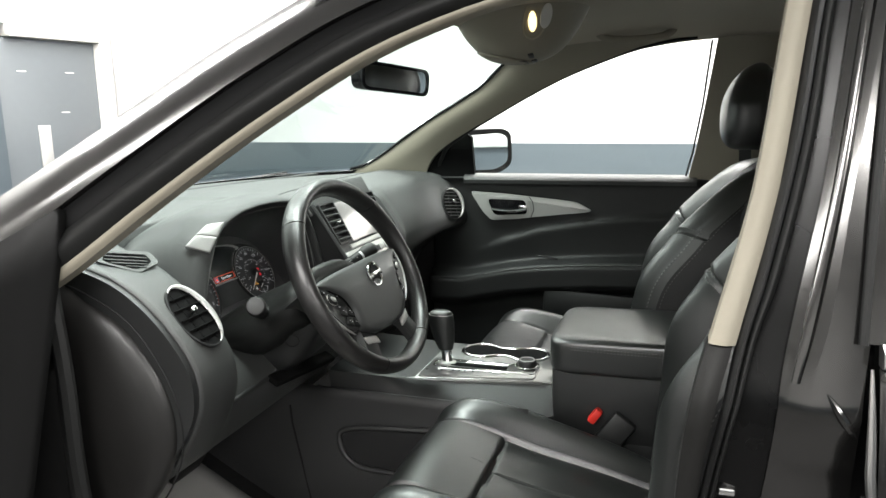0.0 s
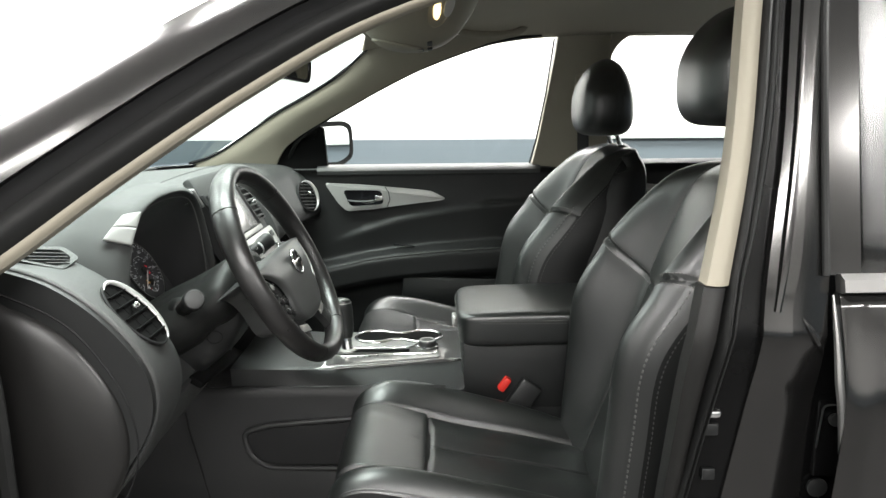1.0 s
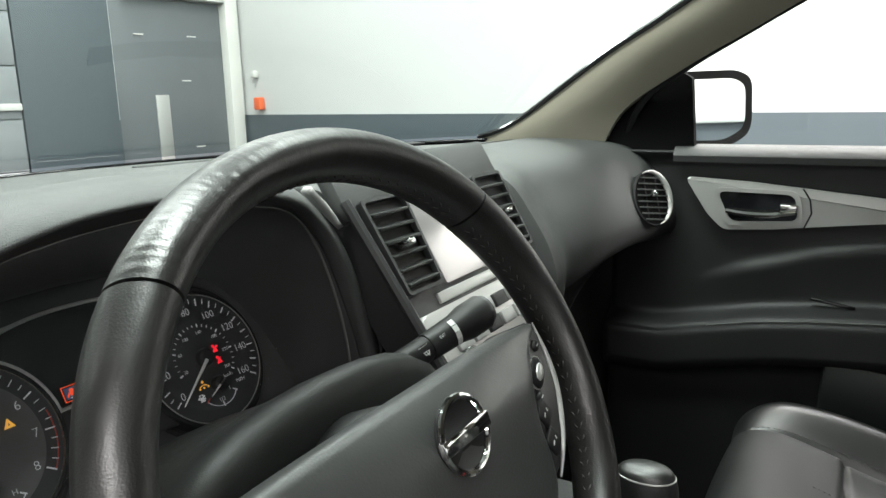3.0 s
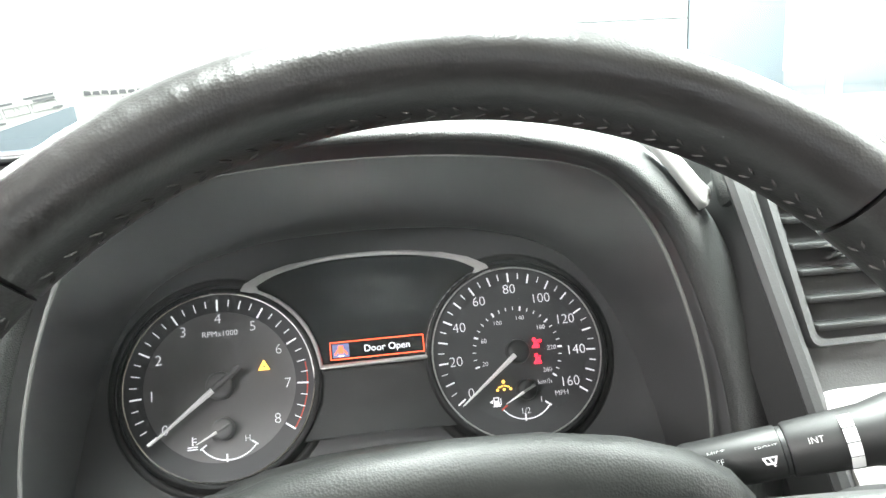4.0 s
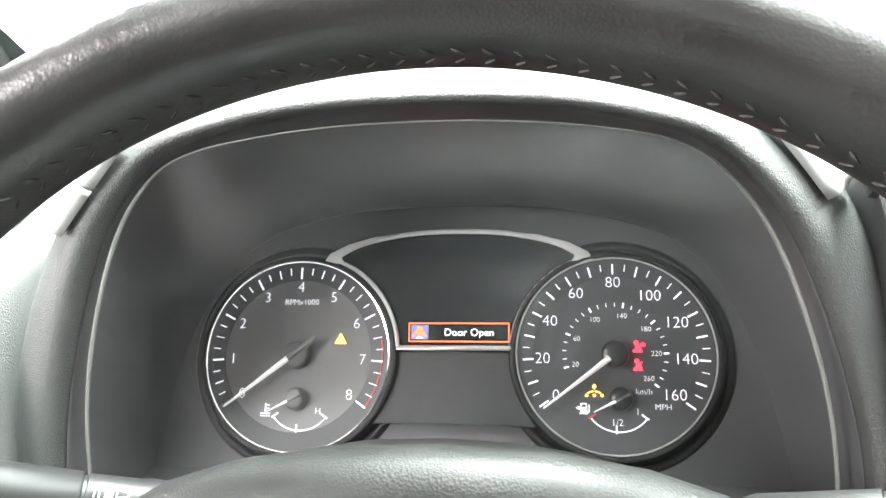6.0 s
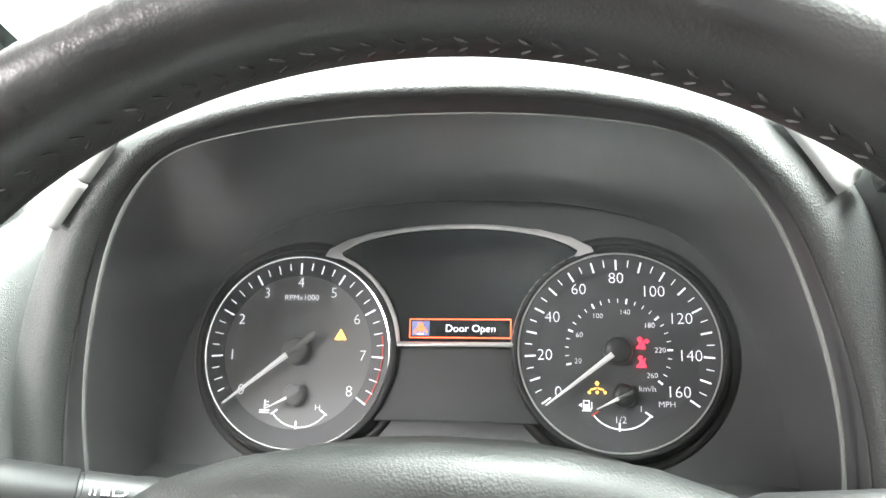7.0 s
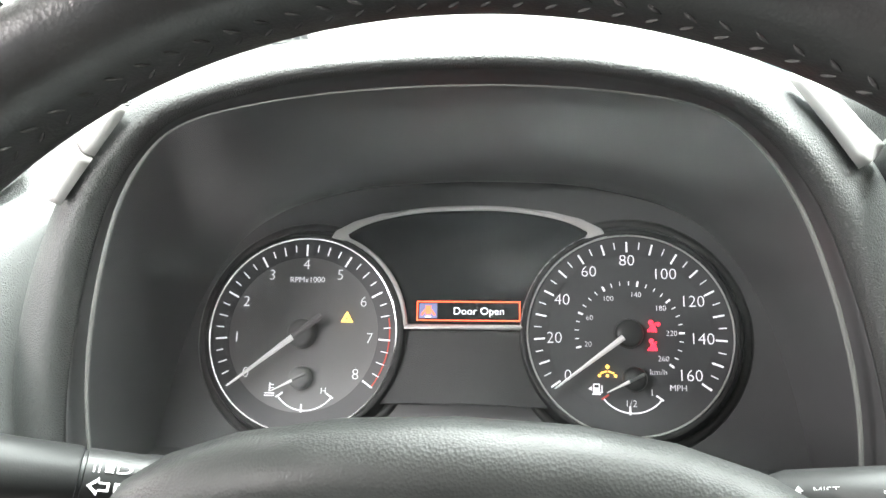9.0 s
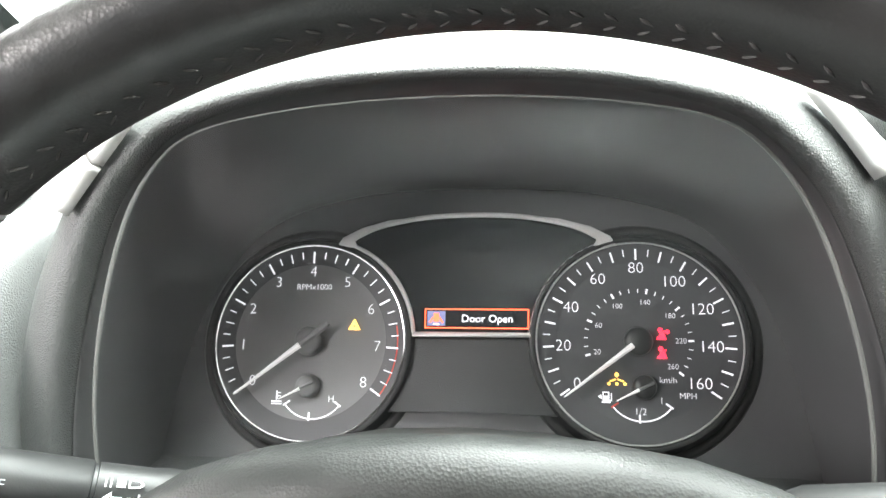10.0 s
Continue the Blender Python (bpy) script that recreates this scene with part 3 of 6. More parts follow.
# A tapering silver strip draws the highlight along the painted door edge.
edge = [skin(-0.482 - 0.10 * max(0.0, 1.02 - z), z) + Vector((0.004, 0.004, 0)) for z in lin(0.90, 1.125, 14)]
part("edge_highlight", tube(edge, [0.0015 + 0.0040 * math.sin(math.pi * k / 13) for k in range(14)], 8), MOULDING, rear, "silver strip for the highlight on the door edge")
part("belt_moulding", loft([[bp(y, z, d) for z, d in ((1.128, -.004), (1.132, -.014), (1.147, -.014), (1.153, -.004), (1.150, .01), (1.128, .01))] for y in lin(-0.485, -1.40, 14)]), MOULDING, rear, "dull silver belt moulding")
part("window_frame", loft([[bp(y, z, d) for z, y, d in ((zz, yy + .014, .004), (zz, yy - .030, .0), (zz, yy - .030, .02), (zz, yy + .014, .03))] for zz, yy in ((1.15, -.484), (1.30, -.492), (1.5, -.505), (1.62, -.513))]), PAINT, rear, "dark metallic window frame")
part("window_seal", tube([bp(yy + 0.016, zz, -0.002) for zz, yy in ((1.15, -.484), (1.30, -.492), (1.5, -.505), (1.62, -.513))], 0.005, 8), RUBBER, rear, "black rubber window seal")
part("pane", grid(lambda z, y: bp(y, z, 0.008), lin(1.15, 1.60, 10), lin(-0.51, -1.40, 10)), DARK_GLASS, rear, "dark tinted window pane", solid=0.004)

# hinge pillar ahead of the driver's door opening
def hinge_face(v, y):
    z = 0.35 + v * (1.195 + (0.74 - y) * 0.53 - 0.35)
    return Vector((side_x(z) + 0.02 - 0.02 * math.sin((y - 0.55) / 0.5 * math.pi), y, z))


hp = grid(hinge_face, lin(0.0, 1.0, 12), lin(0.62, 1.05, 8))
part("hinge_pillar", hp, DEEP_BLACK, car, "black hinge pillar", solid=0.02)
part("hinge_pillar_seal", tube(smooth_path([(-0.835, 0.66, 1.17), (-0.845, 0.635, 1.0), (-0.845, 0.63, 0.8), (-0.84, 0.60, 0.6), (-0.84, 0.5, 0.47)], 6), 0.013, 8), RUBBER, car, "black rubber door seal")
part("hinge_pillar_seal", tube(smooth_path([(-0.81, 0.675, 1.16), (-0.815, 0.665, 1.0), (-0.815, 0.66, 0.8), (-0.81, 0.63, 0.6)], 6), 0.008, 8), RUBBER, car, "black rubber door seal")
for y, z in ((0.72, 0.99), (0.70, 0.975), (0.74, 0.80), (0.715, 0.72)):
    part("hinge_bolt", cyl(0.013, 0.011, 0.012, pose(-0.90, y, z, 0, 90, 0), 6, 0.002), PLASTIC, car, "black hinge bolt")
part("door_sill", box(0.16, 1.9, 0.12, Matrix.Translation((-0.86, -0.2, 0.38)), None, 0.03), PAINT, car, "dark metallic door sill")
part("cabin_floor", grid(lambda x, y: Vector((x, y, 0.42 + 0.5 * max(0, y - 0.60))), lin(-0.80, 0.78, 8), lin(-1.7, 0.6, 8) + lin(0.7, 1.2, 6)), CARPET, car, "black cabin carpet", solid=0.02)
part("firewall", grid(lambda x, z: Vector((x, 1.22, z)), lin(-0.9, 0.85, 6), lin(0.4, 1.165, 6)), MATT_BLACK, car, "", solid=0.02)
for sx, x in ((1, 0.765), (-1, -0.80)):
    part("kick_panel", grid(lambda y, z: Vector((x, y, z)), lin(0.48 if sx > 0 else 0.70, 1.25, 5), lin(0.40, 1.165, 5)), CARPET, car, "black footwell side panel", solid=0.01)
part("tailgate", grid(lambda x, z: Vector((x, -1.75, z)), lin(-0.9, 0.85, 6), lin(0.4, 1.15, 6)), MATT_BLACK, car, "", solid=0.02)
part("hood_panel", grid(lambda x, y: Vector((x, y, 1.12 - 0.10 * (y - 1.2) - 0.10 * abs((x - XM) / 0.85) ** 3)), lin(-0.88, 0.80, 14), lin(1.30, 2.25, 10)), PAINT, car, "dark metallic engine hood", solid=0.01)
for sx in (-1, 1):
    for y in (1.55, -1.45):
        wh = cyl(0.36, 0.36, 0.22, pose(XM + sx * 0.80, y, 0.36, 0, 90, 0), 32, 0.03)
        part("wheel", wh, RUBBER, car, "black road wheel")

# far-side pillars
def far(z, d=0.0):
    return 0.733 - 0.37 * (z - 1.136) + d


def far_strip(name, pts, widths, mat, label, thick=0.04, parent=None):
    """A strip of trim along pts (x, y, z); widths across it in the y and z directions."""
    rings = []
    for p in smooth_path([(*a, *b) for a, b in zip(pts, widths)], 6):
        x, y, z, dx, dy, dz = p
        n = 6
        row = [Vector((x + dx * k / (n - 1) - 0.016 * math.sin(math.pi * k / (n - 1)), y + dy * k / (n - 1), z + dz * k / (n - 1))) for k in range(n)]
        rings.append(row + [q + Vector((thick, 0, 0)) for q in row[::-1]])
    return part(name, loft(rings), mat, parent or car, label)


FAR_A = [((.745, .92, 1.172), (.712, .585, 1.168)), ((.71, .77, 1.224), (.69, .535, 1.245)), ((.656, .567, 1.346), (.669, .42, 1.318)), ((.628, .45, 1.407), (.645, .31, 1.375)),
         ((.60, .34, 1.47), (.625, .20, 1.432)), ((.566, .246, 1.55), (.60, .06, 1.495)), ((.545, .15, 1.60), (.585, -.06, 1.538)), ((.535, 0, 1.615), (.585, -.16, 1.563)),
         ((.53, -.4, 1.625), (.60, -.42, 1.584)), ((.53, -1.2, 1.62), (.60, -1.2, 1.58))]
far_strip("far_pillar_trim", [a for a, b in FAR_A], [tuple(q - p for p, q in zip(a, b)) for a, b in FAR_A], BEIGE, "beige A-pillar trim and roof rail")
far_strip("far_center_pillar", [(.715, -.285, 1.16), (.695, -.305, 1.25), (.655, -.328, 1.40), (.60, -.35, 1.56), (.575, -.36, 1.63)],
          [(.01, -.26, 0), (.01, -.235, 0), (.01, -.205, 0), (.01, -.175, 0), (.01, -.17, 0)], BEIGE, "beige B-pillar trim")
part("belt_guide", box(0.030, 0.036, 0.12, pose(0.637, -0.43, 1.41, 0, -20, 0), None, 0.01), BEIGE, car, "beige belt height adjuster")
part("seat_belt", tube(smooth_path([(0.612, -0.43, 1.44), (0.62, -0.44, 1.30), (0.65, -0.45, 1.10), (0.66, -0.45, 0.9)], 6), 0.022, 8, flat=0.12), MATT_BLACK, car, "black seat belt webbing")

# grab handle
part("grab_handle", tube(smooth_path([(0.50, -0.02, 1.612), (0.485, -0.05, 1.585), (0.483, -0.13, 1.578), (0.485, -0.21, 1.585), (0.50, -0.24, 1.612)], 6), 0.011, 8), BEIGE, car, "beige roof grab handle")

# overhead console
oc = thing("overhead_console", "beige overhead console with map lamps", "overhead console")
OX = XM + 0.02


def bowl(x, y, d=0.0):
    """The console's rounded underside, d below it."""
    r = math.hypot((x - OX) / 0.17, (y - 0.085) / 0.15)
    return Vector((x, y, 1.50 + 0.11 * min(r, 1.1) ** 3 - d))


def dish(cx, cy, ax, ay, d):
    return grid(lambda r, t: bowl(cx + ax * r * math.cos(t), cy + ay * r * math.sin(t), d), [0.001] + lin(0.1, 1.0, 12), lin(0, 2 * math.pi, 49))


part("console_body", dish(OX, 0.085, 0.185, 0.163, 0.0), BEIGE, oc, "", solid=0.006)
part("sunglass_lid", dish(OX, 0.115, 0.075, 0.065, 0.005), BEIGE, oc, "beige sunglasses lid", solid=0.004)
part("lid_grip", tube([bowl(OX - 0.03 + 0.022 * math.cos(t), 0.075 + 0.016 * math.sin(t), 0.0065) for t in lin(3.3, 6.1, 14)], 0.0015, 6), GREY_PLASTIC, oc, "dark lid grip")
WARM_LENS = material("warm_lit_lens", (1.0, 0.78, 0.35), 0.3, emit=1.2)
for sx, mat, lab in ((-1, WARM_LENS, "glowing warm map lamp"), (1, FRAME_PAINT, "unlit map lamp")):
    part("lamp_lens", dish(OX + sx * 0.135, 0.028, 0.013, 0.008, 0.006), mat, oc, lab, solid=0.004)
    part("lamp_bezel", tube([bowl(OX + sx * 0.132 + 0.027 * math.cos(t), 0.022 + 0.027 * math.sin(t), 0.003) for t in lin(0, 2 * math.pi, 33)[:-1]], 0.003, 6, loop=True), BEIGE, oc)
    part("lens_facet", dish(OX + sx * 0.125, 0.002, 0.014, 0.012, 0.006), FRAME_PAINT, oc, "clear faceted lens", solid=0.005)
for k in range(2):
    q = bowl(OX - 0.065 + 0.04 * k, 0.045, 0.004)
    part("switch", box(0.020, 0.012, 0.006, pose(q.x, q.y, q.z, 0, 18 - 14 * k, 0), None, 0.002), GREY_PLASTIC, oc)

visor = thing("sun_visor", "folded beige sun visor against the headliner", "sun visor")
part("flap", box(0.40, 0.15, 0.018, pose(0.30, 0.17, 1.595, -14, 4, -6), None, 0.008, 3), BEIGE, visor)
part("pivot", tube([(0.50, 0.225, 1.585), (0.12, 0.245, 1.575)], 0.006, 8), BEIGE, visor)

# inside mirror
rv = thing("rear_view_mirror", "black framed rear-view mirror on the windshield", "rear-view mirror")
mm = frame_at((-0.025, 0.388, 1.470), (0.88, -0.33, -0.10), (0.07, -0.12, 1))
o = rounded([(-0.118, 0.030), (0.118, 0.036), (0.124, -0.030), (-0.112, -0.036)], 0.024, 5)
i = rounded([(-0.109, 0.022), (0.109, 0.028), (0.114, -0.022), (-0.103, -0.028)], 0.018, 5)
part("housing", plate(o, 0.030, mm @ Matrix.Translation((0, 0, -0.032)), None, 0.006), GLOSS, rv)
part("bezel", ring_plate(o, i, 0.006, mm @ Matrix.Translation((0, 0, -0.002))), GLOSS, rv, "gloss black bezel")
part("mirror_glass", plate(i, 0.002, mm), MIRROR, rv, "mirror glass")
part("stalk", tube(smooth_path([mm @ Vector((0, 0.0, -0.03)), (-0.035, 0.44, 1.50), (-0.045, 0.43, 1.535)], 5), 0.012, 8), MATT_BLACK, rv)

# far outside mirror
sm = thing("side_mirror", "black outside mirror with a bright reflecting glass", "side mirror")
mm = frame_at((0.960, 0.425, 1.236), (0.87, -0.49, 0), (0, 0.03, 1))
o = rounded([(-0.130, 0.080), (0.08, 0.084), (0.130, 0.066), (0.134, -0.055), (0.05, -0.086), (-0.105, -0.080)], 0.035, 5)
i = [(x * 0.84, y * 0.79) for x, y in o]
part("housing", plate(o, 0.10, mm @ Matrix.Translation((0, 0, -0.105)), None, 0.03), DEEP_BLACK, sm)
part("bezel", ring_plate(o, i, 0.006, mm @ Matrix.Translation((0, 0, -0.005))), DEEP_BLACK, sm, "black bezel")
part("mirror_glass", plate(i, 0.002, mm @ Matrix.Translation((0, 0, -0.002))), MIRROR, sm, "mirror glass")
part("foot", box(0.14, 0.06, 0.05, pose(0.83, 0.49, 1.175), None, 0.015), PLASTIC, sm)
part("sail", loft([[Vector((x, *q)) for q in ((0.60, 1.165), (0.405, 1.165), (0.415, 1.30), (0.435, 1.315), (0.53, 1.255))] for x in (0.715, 0.735)]), DEEP_BLACK, sm, "black triangular mirror base")

# ---- far front door ----
pd = thing("front_door", "closed black front door with silver trim and armrest", "car door")


def crease(y):
    """Height of the swept crease across the panel."""
    return float(np.interp(-y, [-.45, -.366, -.297, -.179, -.023, .132, .248, .45], [.888, .926, .953, .991, 1.020, 1.041, 1.047, 1.050]))


def ledge(y):
    """Height of the armrest's padded edge."""
    return float(np.interp(-y, [-.45, -.375, -.277, -.18, -.025, .159, .45], [.828, .845, .867, .880, .894, .903, .908]))


def panel_x(y, z):
    x = 0.722
    c, l = crease(y), ledge(y)
    fade = smoothstep(0.42, 0.26, y)
    t = (z - c) / 0.010
    x -= 0.016 * fade / (1 + math.exp(t * 2.2)) * math.exp(min(0.0, (z - c) / 0.07))
    x -= 0.052 / (1 + math.exp((z - l) / 0.005))
    x += 0.004 * math.exp(-((z - l + 0.016) / 0.003) ** 2)
    if z < l - 0.08:
        x += 0.040 / (1 + math.exp((z - (l - 0.100)) / 0.006))
    x -= 0.018 * max(0, 1 - (1.166 - z) / 0.03) ** 2
    return x


part("inner_panel", grid(lambda y, z: Vector((panel_x(y, z), y, z)), lin(0.56, -0.415, 70), lin(0.40, 1.165, 230)), DOOR_SKIN, pd, "black moulded inner door panel", solid=0.006)
part("belt_trim", loft([[Vector(p) for p in ((0.700, y, 1.146), (0.697, y, 1.158), (0.702, y, 1.168), (0.713, y, 1.174), (0.745, y, 1.177), (0.745, y, 1.146))] for y in lin(0.44, -0.315, 10)]), DASH, pd, "grey window ledge trim")
part("outer_skin", grid(lambda y, z: Vector((0.80 + 0.06 * math.sin((1.15 - z) / 0.75 * 2.2), y, z)), lin(0.62, -0.36, 8), lin(0.40, 1.15, 8)), PAINT, pd, "", solid=0.006)
trim = rounded([(0.417, 1.118), (0.300, 1.112), (0.196, 1.102), (0.105, 1.093), (0.055, 1.087), (0.004, 1.060), (0.030, 1.054), (0.100, 1.047), (0.197, 1.035), (0.255, 1.027), (0.343, 1.021), (0.372, 1.048)], 0.012, 5)
mt = Matrix(((0, 0, -1, 0.7085), (1, 0, 0, 0), (0, 1, 0, 0), (0, 0, 0, 1)))
part("silver_trim", plate(trim, 0.010, mt, None, 0.004, 3), SILVER, pd, "satin silver trim piece")
part("trim_split", tube([mt @ Vector((y, z, 0.0102)) for y, z in ((0.212, 1.103), (0.200, 1.085), (0.196, 1.060), (0.206, 1.034))], 0.0014, 6), MATT_BLACK, pd, "dark joint in the trim")
cup = rounded([(0.356, 1.094), (0.224, 1.092), (0.216, 1.045), (0.331, 1.038)], 0.016, 5)
cupo = rounded([(0.366, 1.101), (0.216, 1.099), (0.206, 1.036), (0.340, 1.030)], 0.020, 5)
part("handle_cup", plate(cup, 0.002, mt @ Matrix.Translation((0, 0, 0.0105))), GLOSS, pd, "black handle recess")
part("handle_ring", ring_plate(cupo, cup, 0.004, mt @ Matrix.Translation((0, 0, 0.0105))), SILVER, pd, "satin ring")
part("handle", tube(smooth_path([(0.695, 0.338, 1.058), (0.688, 0.30, 1.055), (0.686, 0.26, 1.056), (0.690, 0.222, 1.062)], 5), 0.0058, 8), CHROME, pd, "chrome door handle")
part("lock_knob", box(0.012, 0.03, 0.016, Matrix.Translation((0.692, 0.232, 1.068)), None, 0.004), CHROME, pd, "chrome lock knob")
part("window_switch", box(0.006, 0.075, 0.006, pose(0.700, 0.152, 0.9, 8), None, 0.002), GLOSS, pd, "black window switch")
for k, off in enumerate((0.004, -0.008)):
    part("stitch_line", tube([(panel_x(y, ledge(y) - 0.012) - 0.002, y, ledge(y) - 0.014 + off) for y in lin(0.36, -0.30, 24)], 0.0012, 5), THREAD, pd, "grey seam stitching")
part("map_pocket", box(0.03, 0.50, 0.11, pose(0.688, -0.09, 0.732, 2.4), None, 0.010), PLASTIC, pd, "black map pocket")
W1 = [(.55, 1.17), (.50, 1.262), (.42, 1.318), (.31, 1.378), (.20, 1.435), (.06, 1.498), (-.14, 1.563), (-.297, 1.585), (-.36, 1.585), (-.33, 1.363), (-.29, 1.17)]
bm = bmesh.new()
bm.faces.new([bm.verts.new((far(z, 0.03), y, z)) for y, z in W1])
pane = part("pane", bm, GLASS, pd, "clear side window", smooth=0, solid=0.004)
pane.visible_shadow = False
part("window_seal", tube([(far(z, 0.012), y, z) for y, z in smooth_path(W1[:8], 5)], 0.007, 6), RUBBER, pd, "black window seal")
part("window_seal", tube([(far(z, 0.012), y, z) for y, z in ((-.337, 1.575), (-.321, 1.40), (-.298, 1.25), (-.281, 1.175))], 0.003, 6), RUBBER, pd, "thin black window seal")

# far rear door
rd = thing("rear_door", "closed black rear door with a silver handle", "car door")
part("inner_panel", grid(lambda y, z: Vector((panel_x(y + 0.9, z) + 0.0, y, z)), lin(-0.42, -1.30, 40), lin(0.40, 1.175, 120)), DOOR_SKIN, rd, "black moulded inner door panel", solid=0.006)
part("belt_trim", loft([[Vector(p) for p in ((0.700, y, 1.165), (0.70, y, 1.178), (0.712, y, 1.186), (0.745, y, 1.186), (0.745, y, 1.16))] for y in lin(-0.5, -1.30, 10)]), GREY_PLASTIC, rd, "grey window ledge trim")
part("silver_trim", plate([(p[0] - 0.9, p[1]) for p in trim], 0.010, mt, None, 0.004), SILVER, rd, "satin silver trim piece")
part("handle_cup", plate([(a - 0.9, b) for a, b in cup], 0.002, mt @ Matrix.Translation((0, 0, 0.0085))), GLOSS, rd, "black handle recess")
part("handle", tube([(0.697, 0.35 - .9, 1.048), (0.690, 0.31 - .9, 1.053), (0.688, 0.27 - .9, 1.049), (0.692, 0.235 - .9, 1.047)], 0.0065, 8), CHROME, rd, "chrome door handle")
bm = bmesh.new()
bm.faces.new([bm.verts.new((far(z, 0.03), y, z)) for y, z in ((-.52, 1.18), (-.52, 1.45), (-.54, 1.585), (-.60, 1.60), (-1.2, 1.58), (-1.32, 1.5), (-1.32, 1.18))])
pane = part("pane", bm, GLASS, rd, "clear rear side window", smooth=0, solid=0.004)
pane.visible_shadow = False
part("outer_skin", grid(lambda y, z: Vector((0.80 + 0.06 * math.sin((1.15 - z) / 0.75 * 2.2), y, z)), lin(-0.37, -1.4, 8), lin(0.40, 1.16, 8)), PAINT, rd, "", solid=0.006)
fillet = [(-.515, 1.625), (-.515, 1.44)] + [(-.60 + 0.085 * math.cos(t), 1.49 + 0.095 * math.sin(t)) for t in lin(0.0, math.pi / 2, 9)] + [(-.66, 1.586), (-.66, 1.625)]
part("window_corner", loft([[Vector((far(z, d), y, z)) for y, z in fillet] for d in (0.000, 0.022)]), BEIGE, car, "beige rounded window corner")
far_strip("far_rear_pillar", [(.70, -1.28, 1.16), (.655, -1.30, 1.35), (.60, -1.28, 1.56), (.56, -1.24, 1.63)], [(.01, -.3, 0)] * 4, BEIGE, "beige rear pillar trim")

# ---- seats ----
class Pad:
    """A padded leather surface: a spine in (y, z) with half-widths, bolster heights and side depths, and seam grooves."""

    def __init__(self, spine, facing, seams, cx, inset=0.50, crest=0.78, fall=0.05, crown=0.0, steps=9, proud=()):
        rows = smooth_path(spine, steps)
        self.rows, self.cx, self.seams = rows, cx, seams
        self.inset, self.crest, self.fall, self.crown, self.proud = inset, crest, fall, crown, proud
        self.n = len(rows)
        self.nor = []
        for i, r in enumerate(rows):
            a, b = rows[max(0, i - 1)], rows[min(self.n - 1, i + 1)]
            t = Vector((0, b[0] - a[0], b[1] - a[1])).normalized()
            self.nor.append(Vector((0, -t.z, t.y)) * facing)

    def at(self, s, q, lift=0.0):
        """s: 0 to 1 along the spine; q: -1 to 1 across, beyond that down the side."""
        f = s * (self.n - 1)
        i = min(self.n - 2, int(f))
        k = f - i
        r = self.rows[i] * (1 - k) + self.rows[i + 1] * k
        nor = (self.nor[i] * (1 - k) + self.nor[i + 1] * k).normalized()
        w, bh, depth = r[2], r[3], r[4]
        a = abs(q)
        side = math.copysign(1, q)
        x = w * min(a, 1)
        live = min(1.0, bh / 0.05)
        h = bh * smoothstep(self.inset - 0.06, self.crest + 0.02, a)
        h += self.crown * (1 - min(1, (a / self.inset) ** 2)) if a < self.inset else 0
        if a > self.crest:
            t = min(1, (a - self.crest) / (1 - self.crest))
            h -= (self.fall * live + 0.010) * t ** 2.2
        if a > 1:
            u = min(1, (a - 1) / 0.4)
            h -= u * depth
            x = w + 0.016 * math.sin(u * math.pi * 0.8) - 0.012 * u
        for g in self.proud:
            h += g(s, q)
        for amount, width, g in self.seams:
            d = g(s, q)
            if abs(d) < 4 * width:
                h -= amount * math.exp(-(d / width) ** 2)
        return Vector((self.cx + side * x, r[0], r[1])) + nor * (h + lift)

    def mesh(self, ns=220):
        qs = lin(-1.0, 1.0, 201)
        return grid(lambda s, q: self.at(s, q), lin(0, 1, ns), qs)

    def flank(self, side, ns=110):
        return grid(lambda s, q: self.at(s, q * side), lin(0, 1, ns), lin(1.0, 1.4, 12))

    def line(self, pts, lift=0.0012, steps=8):
        return [self.at(s, q, lift) for s, q in smooth_path(pts, steps)]


def stitches(path, size=0.006, r=0.0009, bm=None, gap=0.5, flip=False):
    """Short thread stitches along a path."""
    bm = bm or bmesh.new()
    pts = [Vector(p) for p in path]
    d = [0.0]
    for a, b in zip(pts, pts[1:]):
        d.append(d[-1] + (b - a).length)
    s = 0.0
    while s + size < d[-1]:
        ends = []
        for t in (s, s + size * (1 - gap)):
            i = max(k for k in range(len(d) - 1) if d[k] <= t)
            k = (t - d[i]) / max(1e-9, d[i + 1] - d[i])
            ends.append(pts[i].lerp(pts[i + 1], k))
        tube(ends, r, 5, bm)
        s += size
    return bm


